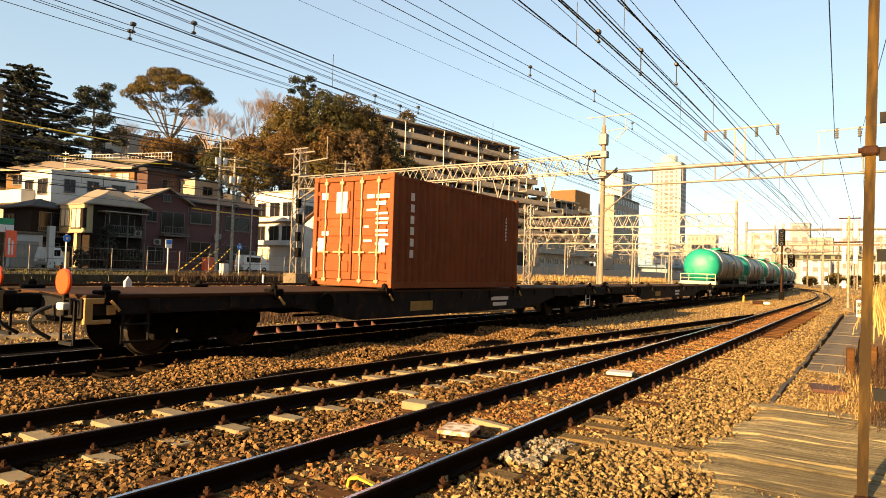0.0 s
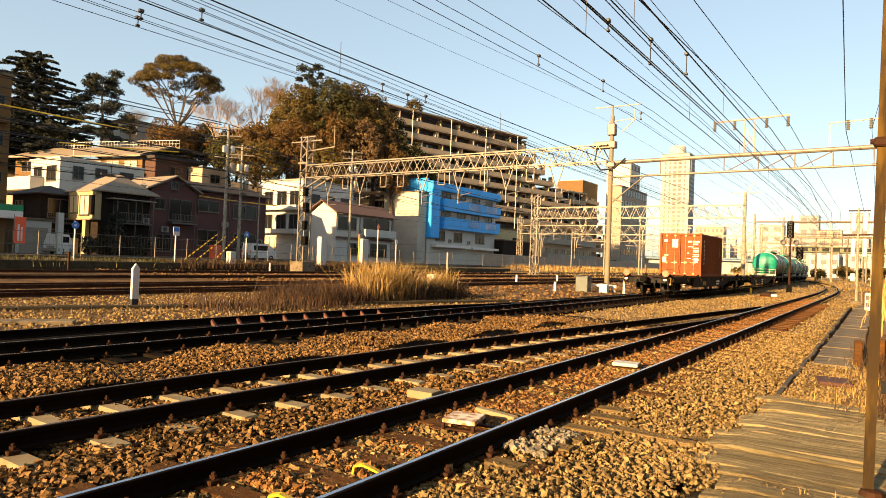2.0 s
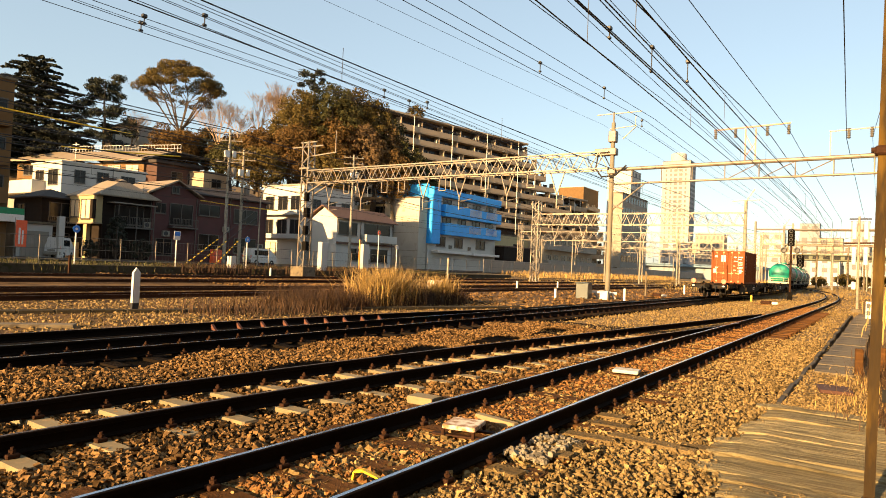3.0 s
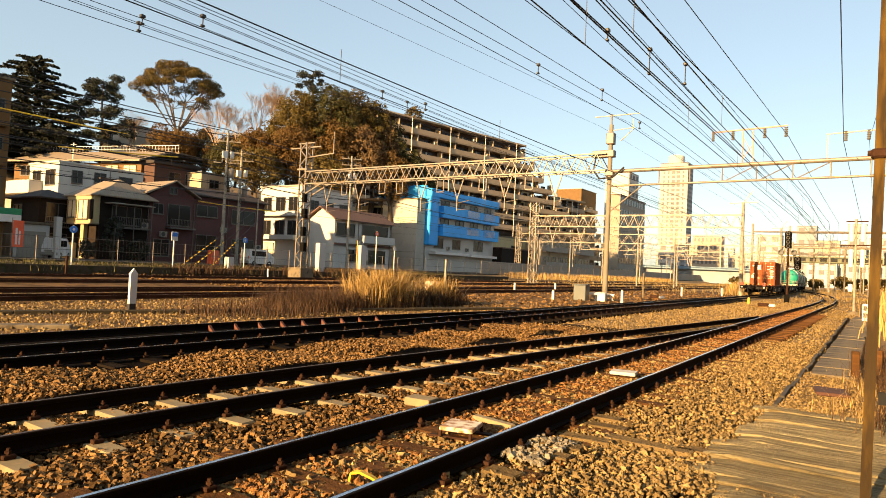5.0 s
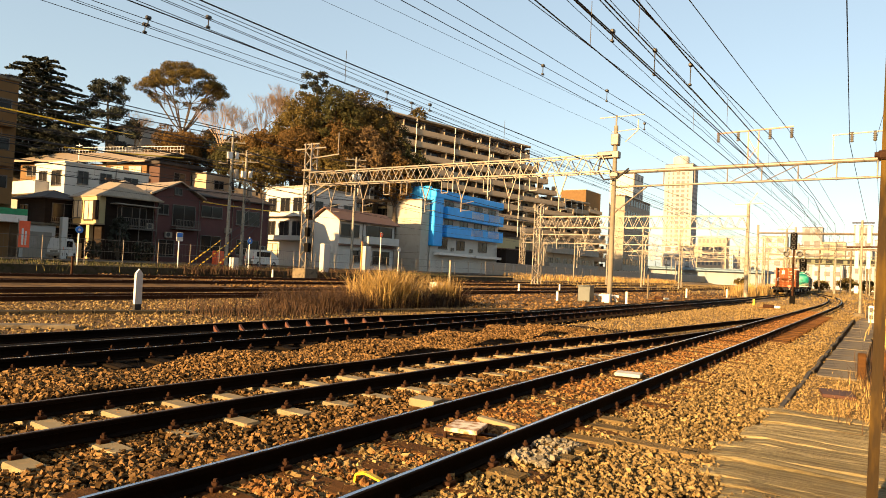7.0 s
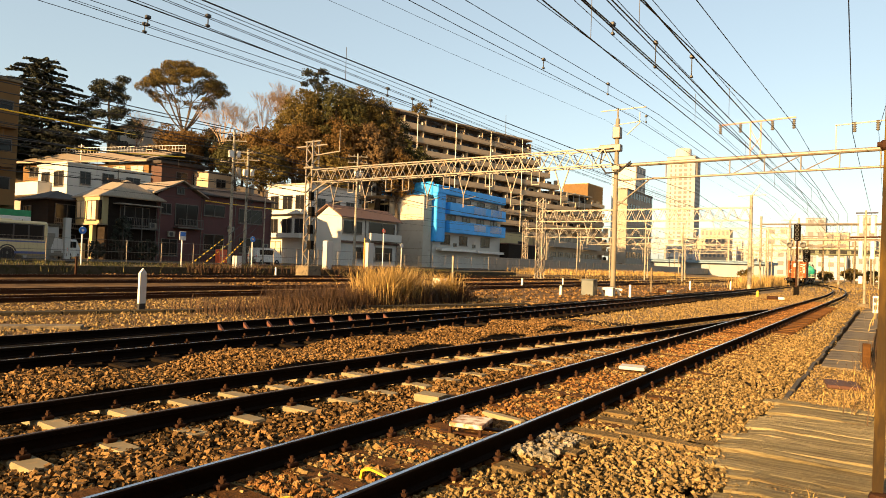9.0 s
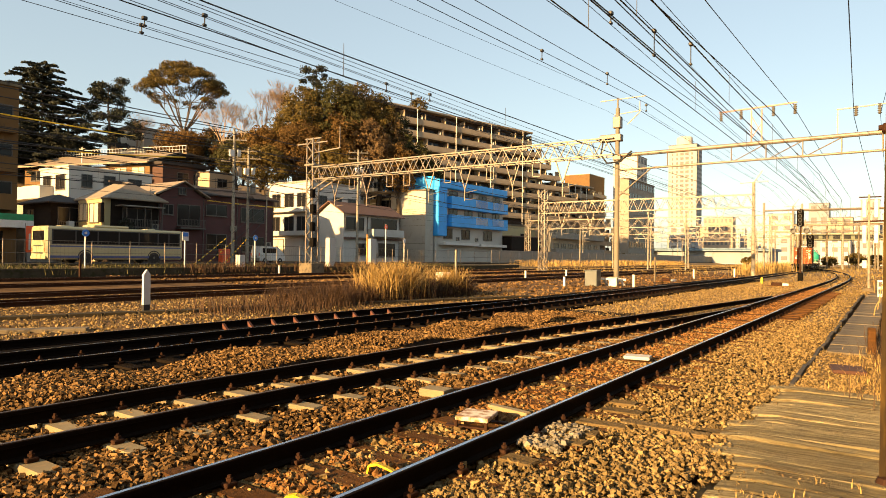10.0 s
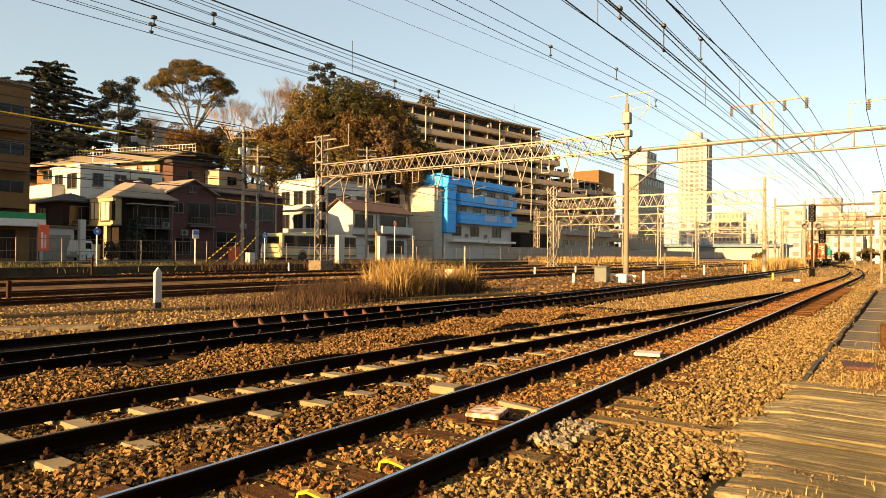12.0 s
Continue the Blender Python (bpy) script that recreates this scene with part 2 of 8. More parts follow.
M_RAIL_RUST = mat("red_rust_rail_steel", (0.05, 0.021, 0.01), 0.85, var=0.4, scale=2, fine=60, bump=0.3, spec=0.12)


def rail(path, head=M_HEAD, dz=0.0, side=M_RAIL):
    path = [(x, y, dz) for x, y in path]
    ob = part("rail", sh().extrude(RAIL, path), side)
    part("rail_head", sh().extrude([(-0.017, 0.0005), (-0.017, 0.0025), (0.017, 0.0025), (0.017, 0.0005)], path), head, ob, "worn shiny running surface")
    return tagged(ob, "rust-brown steel rail with a worn shiny running surface", "rail", "rails of the yard", "structure")


def steps(a, b, n):
    return [a + (b - a) * i / n for i in range(n + 1)]


YS = steps(-14, 44, 6) + steps(50, 190, 36)
rail([(near_x(y) + 0.565, y) for y in YS])
rail([(near_x(y) - 0.565, y) for y in YS])


def turn_x(y):
    """Centre line of the second line, which joins the near line through a turnout."""
    return -6.15 if y < 0 else -6.15 + 0.0045 * y * y if y < 12 else -5.50 + 0.108 * (y - 12)


rail([(turn_x(y) - 0.55, y) for y in steps(-14, 30, 22)], M_HEAD_DULL)
rail([(turn_x(y) + 0.55, y) for y in steps(-14, 23, 20)], M_HEAD_DULL)
rail([(track3_x(y) + 0.565, y) for y in steps(-20, 44, 4) + steps(50, 190, 30)])
rail([(track3_x(y) - 0.565, y) for y in steps(-20, 44, 4) + steps(50, 190, 30)])
rail([(-12.0 if y < 8 else -12.0 + 0.0068 * (y - 8) ** 2, y) for y in steps(-20, 21, 16)], M_HEAD_DULL)
for fx in (-22.4, -26.4, -33.5, -40.5):
    for s in (-0.565, 0.565):
        rail([(fx + s, -30), (fx + s, 60), (fx + s - 2, 160)], M_HEAD_DULL, -0.06, M_RAIL_RUST)


# oil-dark bed, taken to near black to paint the shade under the train
bed = part("oily_ballast_bed", sh().box(-12.6, -20, -0.3, -8.8, 60, -0.2), mat("oil_and_shade_black_ballast", (0.007, 0.005, 0.0035), 0.95, spec=0.03, var=0.5, scale=4, fine=35, bump=1.0))
tagged(bed, "oily ballast under the goods line, blackened further as painted shade", "ballast", kind="structure")
# added wall, never in view: cuts skylight on faces turned east
wall_ = part("wall_east", sh().box(5.0, -70, -0.5, 5.6, 100, 12.0), mat("dark_blocker_wall", (0.09, 0.075, 0.06), 0.9, var=0.3, scale=0.4, fine=10))
tagged(wall_, "added plain wall, out of view, that blocks skylight from the east", "wall", kind="structure")


def sleeper_mesh(length, w, h, c):
    return sh().box(-length / 2, -w / 2, -h, length / 2, w / 2, 0, c)


SLEEPER = sleeper_mesh(2.0, 0.2, 0.2, 0.02).mesh("sleeper", M_SLEEPER)
TIMBER = sleeper_mesh(2.3, 0.23, 0.18, 0.012).mesh("timber", M_TIMBER)
# darker copy of the oily timber: shade between these rails is in the colour
SHADE_TIMBER = sleeper_mesh(2.3, 0.23, 0.18, 0.012).mesh("timber", mat("oil_and_shade_timber", (0.012, 0.008, 0.005), 0.85, var=0.5, scale=2.5, fine=30, bump=0.6, stretch=(0.6, 8, 8), rand=0.3, spec=0.05))
CLIP = sh()
for s in (-1, 1):
    for o in (-0.1, 0.1):
        CLIP.box(s * 0.565 + o - 0.035, -0.05, 0, s * 0.565 + o + 0.035, 0.05, 0.035, 0.008)
        CLIP.rod((s * 0.565 + o, 0, 0), (s * 0.565 + o, 0, 0.085), 0.014, 6)
        CLIP.rod((s * 0.565 + o, 0, 0.045), (s * 0.565 + o, 0, 0.065), 0.026, 6)
CLIP = CLIP.mesh("rail_clip", M_IRON)


def sleepers(xf, y0, y1, pitch, mesh, label, kind_name, z=-0.155, turn=0.0):
    y, first = y0, True
    root = thing(kind_name + "_row", label=label, category=kind_name.replace("_", " "), group="sleepers of the yard", kind="structure")
    while y < y1:
        o = new(kind_name, mesh)
        o.parent = root
        o.matrix_basis = pose(xf(y) + random.uniform(-.02, .02), y + random.uniform(-.02, .02), z + random.uniform(-.008, .004), 0, random.uniform(-.4, .4), turn + random.uniform(-1.2, 1.2))
        c = new("rail_clip", CLIP)
        c.parent = o
        y += pitch
    return root


sleepers(turn_x, -1.0, 17.0, 0.66, SLEEPER, "row of pale concrete sleepers half sunk in brown ballast", "concrete_sleeper")
sleepers(near_x, 0.4, 40.0, 0.62, TIMBER, "row of dark creosoted timber sleepers in brown ballast", "timber_sleeper")
sleepers(track3_x, 0.0, 40.0, 0.64, SHADE_TIMBER, "row of oily timber sleepers under the goods line, darkened as painted shade", "timber_sleeper")


def stones(name, n, region, size, material, zf, seed, plain=False):
    rng = np.random.default_rng(seed)
    x0, x1, y0, y1 = region
    # closer together towards the viewer
    u = rng.random(n)
    y = y0 + (y1 - y0) * u ** 1.5
    x = x0 + (x1 - x0) * rng.random(n)
    keep = zf(x, y) > -9
    x, y = x[keep], y[keep]
    z = zf(x, y)
    n = len(x)
    base = np.array([(sx, sy, sz) for sz in (-1, 1) for sx, sy in ((-1, -1), (1, -1), (1, 1), (-1, 1))]) * 0.66
    tri = np.array([(0, 2, 1), (0, 3, 2), (4, 5, 6), (4, 6, 7), (0, 1, 5), (0, 5, 4), (1, 2, 6), (1, 6, 5), (2, 3, 7), (2, 7, 6), (3, 0, 4), (3, 4, 7)])
    if plain:
        base = np.array([(1, 0, 0), (-1, 0, 0), (0, 1, 0), (0, -1, 0), (0, 0, 1), (0, 0, -1)], float) * 1.1
        tri = np.array([(0, 2, 4), (2, 1, 4), (1, 3, 4), (3, 0, 4), (2, 0, 5), (1, 2, 5), (3, 1, 5), (0, 3, 5)])
    m = len(base)
    r = size * rng.lognormal(0, 0.22, n)
    v = base[None] * (1 + rng.uniform(-.38, .3, (n, m, 3))) * r[:, None, None] * rng.uniform(0.65, 1.3, (n, 1, 3))
    ang = rng.random(n) * 6.283
    c, s = np.cos(ang)[:, None], np.sin(ang)[:, None]
    tl = rng.uniform(-1.1, 1.1, n)
    ct, st = np.cos(tl)[:, None], np.sin(tl)[:, None]
    X, Y, Z = v[..., 0], v[..., 1], v[..., 2] * 0.75
    Y, Z = Y * ct - Z * st, Y * st + Z * ct
    X, Y = X * c - Y * s, X * s + Y * c
    v = np.stack([X + x[:, None], Y + y[:, None], Z + z[:, None] + r[:, None] * rng.uniform(-.4, .65, (n, 1))], -1)
    f = (tri[None] + m * np.arange(n)[:, None, None]).reshape(-1, 3)
    return raw(name, v.reshape(-1, 3), f, material)


def bed_z(x, y):
    """Height of the ballast: level with the sleepers in the beds, none on the crossing planks."""
    z = np.full_like(x, -0.215)
    z += 0.035 * np.sin(x * 1.9 + 0.7 * y) * np.sin(y * 1.3)
    z = np.where((x > -5.2) & (x < -4.3), -0.19 + 0.0 * x, z)
    for c in (near_x(0), ):
        z = np.where(abs(x - c) < 0.52, -0.19, z)
    t = np.where(y < 0, -6.15, np.where(y < 12, -6.15 + 0.0045 * y * y, -5.5 + 0.108 * (y - 12)))
    z = np.where(abs(x - t) < 0.52, -0.198 - 0.02 * np.sin(y * 9.5), z)
    z = np.where((x > -9.0) & (x < -7.2), -0.14 + 0.06 * np.sin(y * 2.1), z)
    z = np.where(x < -8.85 + 0.12 * np.sin(y * 2.7), -99, z)
    return np.where(x > -1.2 - 0.06 * np.sin(y * 3.0) - 0.09 * np.sin(y * 7.7), -99, z)


yard = part("yard_ballast", sh().box(-46.5, -30, -0.3, -12.6, 95, -0.262), mat("brown_yard_ballast", (0.13, 0.07, 0.027), 0.95, var=0.65, scale=0.7, fine=13, bump=1.0, second=(0.05, 0.028, 0.012), amount=0.35, spec=0.15))
tagged(yard, "brown ballast spread under the far tracks", "ballast", kind="structure")
# dark sheet below the loose stones imitates shade between them
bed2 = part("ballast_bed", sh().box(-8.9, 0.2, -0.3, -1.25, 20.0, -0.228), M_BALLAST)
tagged(bed2, "dark sheet under the loose stones that paints their gap shade", "ballast", kind="structure")
b0 = stones("ballast_stones", 50000, (-9.0, -4.05, 0.8, 18.0), 0.0235, M_STONE_DARK, bed_z, 3)
tagged(b0, "angular ballast round the tracks, brown with brake dust and darkened as shade", "ballast", kind="stuff")
b1 = stones("ballast_stones", 36000, (-4.05, -1.0, 1.6, 18.0), 0.0245, M_STONE, bed_z, 8)
tagged(b1, "loose angular brown crushed-stone ballast round the tracks", "ballast", kind="stuff")
b2 = stones("ballast_stones", 19000, (-27, -10.8, 2.0, 27.0), 0.036, M_STONE, lambda x, y: np.where(x > -12.3, -99, -0.26 + 0.0 * x), 4, True)
tagged(b2, "loose angular brown ballast beyond the goods line", "ballast", kind="stuff")
b3 = stones("ballast_stones", 9000, (-9.0, -1.0, 16.0, 42.0), 0.03, M_STONE, lambda x, y: np.where(x > -1.1, -99, -0.24 + 0.0 * x), 5, True)
tagged(b3, "loose brown ballast and earth along the tracks", "ballast", kind="stuff")
b5 = stones("ballast_stones", 9000, (-46, -12.3, 24.0, 80.0), 0.08, M_STONE_DARK, lambda x, y: np.full_like(x, -0.27), 15, True)
tagged(b5, "coarse brown ballast across the far tracks", "ballast", kind="stuff")
b6 = stones("ballast_stones", 4000, (-8.8, -1.0, 40.0, 85.0), 0.05, M_STONE, lambda x, y: np.full_like(x, -0.27), 16, True)
tagged(b6, "brown ballast along the far part of the near line", "ballast", kind="stuff")
b7 = stones("ballast_stones", 12000, (-2.6, -1.0, 2.5, 20.0), 0.02, M_STONE, lambda x, y: np.where(x > -1.0 - 0.12 * np.sin(y * 3.0), -99, -0.165 + 0.0 * x), 17, True)
tagged(b7, "small golden-brown crushed stone beside the planks", "ballast", kind="stuff")
b8 = stones("ballast_stones", 13000, (-3.86, -2.8, 3.0, 46.0), 0.021, M_STONE_ORANGE, lambda x, y: np.where((y < 5.0) & (np.sin((y - 0.4) * 10.13 + 1.57) > -0.25), -99, np.where(np.sin(y * 2.3) + np.sin(y * 5.1 + x) > -0.6, -0.165, -0.19)), 19, True)
tagged(b8, "rust-orange ballast between the rails of the near line", "ballast", kind="stuff")
b9 = stones("ballast_stones", 5200, (-1.02, 0.9, 9.25, 13.4), 0.016, M_STONE, lambda x, y: np.full_like(x, -0.125), 20, True)
tagged(b9, "fine golden gravel between the planks and the path", "gravel", kind="stuff")
b4 = stones("ballast_stones", 240, (-2.68, -2.3, 5.0, 5.9), 0.024, M_STONE_PALE, lambda x, y: np.full_like(x, -0.14), 6)
tagged(b4, "patch of fresh pale crushed stone beside the rail", "ballast", kind="stuff")

# ---- train ----
M_CONT = mat("orange_red_container_paint", (0.2, 0.051, 0.013), 0.7, spec=0.25, var=0.2, scale=1.2, fine=25, bump=0.08, second=(0.2, 0.065, 0.02), amount=0.2)
M_GREEN = mat("sea_green_tank_paint", (0.0, 0.23, 0.16), 0.5, var=0.1, scale=1.0, fine=20, bump=0.03, second=(0.05, 0.25, 0.18), amount=0.08)
M_GREYTANK = mat("grey_tank_paint", (0.075, 0.085, 0.08), 0.4, var=0.15, scale=1.0, fine=20, bump=0.03)
M_WAGON = mat("blue_grey_wagon_paint", (0.012, 0.012, 0.0125), 0.7, spec=0.12, var=0.3, scale=1.5, fine=30, second=(0.035, 0.022, 0.014), amount=0.25)
M_BOGIE = mat("grimy_bogie_iron", (0.006, 0.005, 0.004), 0.85, spec=0.06, var=0.4, scale=4, fine=40)
M_DECK = mat("rusty_wagon_deck", (0.05, 0.024, 0.012), 0.85, spec=0.1, var=0.3, scale=2, fine=30)

TRAIN = []          # (thing, distance of its origin from the container's rear)


def container():
    root = thing("shipping_container", label="orange-red corrugated steel shipping container with double end doors", category="container")
    s = sh()
    L, W, H = 6.058, 2.438, 2.591
    for x in (-W / 2, W / 2 - 0.12):
        s.box(x, 0, 0.11, x + 0.12, 0.12, H - 0.11, 0.01).box(x, L - 0.12, 0.11, x + 0.12, L, H - 0.11, 0.01)
        s.box(x, 0.1, 0.02, x + 0.1, L - 0.1, 0.16, 0.01).box(x + 0.02, 0.1, H - 0.1, x + 0.1, L - 0.1, H - 0.03, 0.01)
    for y in (0.02, L - 0.12):
        s.box(-W / 2 + 0.1, y, 0.03, W / 2 - 0.1, y + 0.1, 0.17, 0.01).box(-W / 2 + 0.1, y, H - 0.13, W / 2 - 0.1, y + 0.1, H - 0.02, 0.01)
    s.box(-W / 2 + 0.05, 0.1, H - 0.06, W / 2 - 0.05, L - 0.1, H - 0.035)
    part("frame", s, M_CONT, root)
    for x in (-W / 2, W / 2 - 0.16):
        for y in (-0.004, L - 0.174):
            for z in (0, H - 0.118):
                part("corner_casting", sh().box(x - 0.003, y, z, x + 0.165, y + 0.178, z + 0.118, 0.012), M_CONT, root)
    n = 22
    for side in (-1, 1):
        prof, y = [], 0.12
        step = (L - 0.24) / n
        for i in range(n):
            prof += [(0, y), (0, y + step * .26), (-0.036, y + step * .5), (-0.036, y + step * .76)]
            y += step
        prof.append((0, y))
        v = [(side * (W / 2 - 0.02 + d), yy, z) for z in (0.16, H - 0.1) for d, yy in prof]
        k = len(prof)
        f = [(i, i + 1, k + i + 1, k + i) for i in range(k - 1)]
        part("side_panel", sh().add(v, f), M_CONT, root)
    part("front_panel", sh().box(-W / 2 + 0.1, L - 0.07, 0.16, W / 2 - 0.1, L - 0.04, H - 0.1), M_CONT, root)
    for sx in (-1, 1):
        x0, x1 = sorted((sx * 0.015, sx * (W / 2 - 0.13)))
        s = sh().box(x0, 0.05, 0.18, x1, 0.09, H - 0.14, 0.008)
        for i in range(5):
            z = 0.36 + i * 0.41
            s.box(x0 + 0.07, 0.026, z, x1 - 0.07, 0.052, z + 0.24, 0.02)
        d = part("door", s, M_CONT, root)
        for fx in (0.26, 0.72):
            x = x0 + (x1 - x0) * fx
            b = part("lock_rod", sh().rod((x, 0.0, 0.1), (x, 0.0, H - 0.06), 0.016, 8), M_CONT_ROD, d, "bright galvanised lock rod")
            for kz in (0.12, H - 0.2):
                part("cam_keeper", sh().box(x - 0.06, -0.02, kz, x + 0.06, 0.05, kz + 0.08, 0.01), M_CONT_ROD, d)
            part("door_handle", sh().box(x - 0.22, -0.02, 0.79, x + 0.14, 0.0, 0.83, 0.005).box(x - 0.03, -0.03, 0.72, x + 0.03, 0.04, 0.9, 0.01), M_CONT_ROD, d)
        for i in range(4):
            z = 0.35 + i * 0.6
            xe = sx * (W / 2 - 0.13)
            part("hinge", sh().box(xe - 0.09, 0.02, z, xe + 0.09, 0.06, z + 0.1, 0.01), M_CONT, d)
    # notices and painted lettering, drawn as plain blocks
    for x, z, w, h in ((-0.32, 1.72, 0.34, 0.5), (-0.86, 2.05, 0.2, 0.16), (-0.95, 0.8, 0.2, 0.34), (-0.82, 1.2, 0.22, 0.1), (0.92, 0.82, 0.18, 0.3)):
        part("notice", sh().box(x - w / 2, 0.012, z, x + w / 2, 0.0185, z + h), M_WHITE, root, "white paper notice")
    for r, (z, x0, w, h) in enumerate(((2.04, 0.44, 0.22, 0.09), (2.04, 0.72, 0.42, 0.09), (1.88, 0.72, 0.28, 0.09), (1.75, 0.44, 0.3, 0.05), (1.67, 0.72, 0.34, 0.05), (1.55, 0.72, 0.36, 0.05),
                                       (1.45, 0.72, 0.34, 0.05), (1.37, 0.38, 0.14, 0.05), (1.28, 0.72, 0.36, 0.05), (1.18, 0.72, 0.36, 0.05), (1.05, 0.38, 0.24, 0.05), (0.98, 0.72, 0.4, 0.05))):
        part("painted_line", sh().box(x0, 0.013, z, x0 + w, 0.017, z + h), M_PALE_LETTER, root, "row of pale stencilled marks")
    # owner's mark down the side: six plain pale bars
    for i in range(6):
        z = 2.17 - i * 0.262
        s = sh()
        X = W / 2 + 0.002
        y = 0.62
        g = lambda ya, za, yb, zb: s.box(X, y + ya, z + za, X + 0.004, y + yb, z + zb)
        g(0.03, -0.14, 0.17, 0.04)
        part("side_mark", s, M_PALE_LETTER, root, "plain pale bar painted on the container side")
    for i in range(7):
        part("side_mark", sh().box(W / 2 + 0.002, 5.25, 1.95 - i * 0.1, W / 2 + 0.006, 5.31, 2.02 - i * 0.1), M_PALE_LETTER, root, "small pale bar painted on the container side")
    return root


M_CONT_ROD = mat("lock_rod_paint", (0.4, 0.27, 0.15), 0.4, metal=0.3, var=0.2, scale=5)
M_PALE_LETTER = mat("pale_stencil_paint", (0.72, 0.68, 0.6), 0.7, var=0.15, scale=12, fine=60)
M_LENS = mat("red_reflector", (0.6, 0.075, 0.02), 0.35, var=0.06)


def wheelset(root, y, gauge=0.5335, r=0.43, m=None):
    w = part("wheelset", sh().rod((-0.75, 0, 0), (0.75, 0, 0), 0.08, 10), M_BOGIE, root)
    w.matrix_basis = pose(0, y, r)
    for s in (-1, 1):
        part("wheel", sh().lathe((s * 0.49, 0, 0), (s, 0, 0), [(0, 0.1), (0, r + 0.03), (0.03, r + 0.028), (0.045, r), (0.13, r - 0.008), (0.13, r - 0.06), (0.1, r - 0.07), (0.09, 0.14), (0.14, 0.12), (0.14, 0.01)], 24), M_WHEEL, w, "", True)
    return w


M_WHEEL = mat("wheel_steel", (0.03, 0.024, 0.02), 0.55, metal=0.6, var=0.3)


def bogie(root, y):
    b = thing("bogie", (0, y, 0))
    b.parent = root
    for s in (-1, 1):
        f = sh().box(s * 0.83 - 0.06, -1.1, 0.42, s * 0.83 + 0.06, 1.1, 0.62, 0.03).box(s * 0.83 - 0.07, -0.5, 0.25, s * 0.83 + 0.07, 0.5, 0.5, 0.03)
        for e in (-0.83, 0.83):
            f.box(s * 0.84 - 0.09, e - 0.16, 0.26, s * 0.84 + 0.09, e + 0.16, 0.58, 0.03).rod((s * 0.9, e, 0.43), (s * 0.96, e, 0.43), 0.1, 12)
        part("side_frame", f, M_BOGIE, b)
        for e in (-0.14, 0.14):
            part("spring", sh().lathe((s * 0.86, e, 0.3), (0, 0, 1), [(0.03 * i, 0.09 if i % 2 else 0.07) for i in range(9)], 10), M_BOGIE, b)
    part("bolster", sh().box(-0.9, -0.2, 0.5, 0.9, 0.2, 0.74, 0.03), M_BOGIE, b)
    for e in (-0.83, 0.83):
        wheelset(b, e)
    return b


def coupler(root, y, d):
    part("coupler", sh().box(-0.12, min(y, y + d * 0.5), 0.76, 0.12, max(y, y + d * 0.5), 0.96, 0.03).box(-0.17, min(y + d * .35, y + d * .62), 0.72, 0.17, max(y + d * .35, y + d * .62), 1.0, 0.05), M_BOGIE, root)


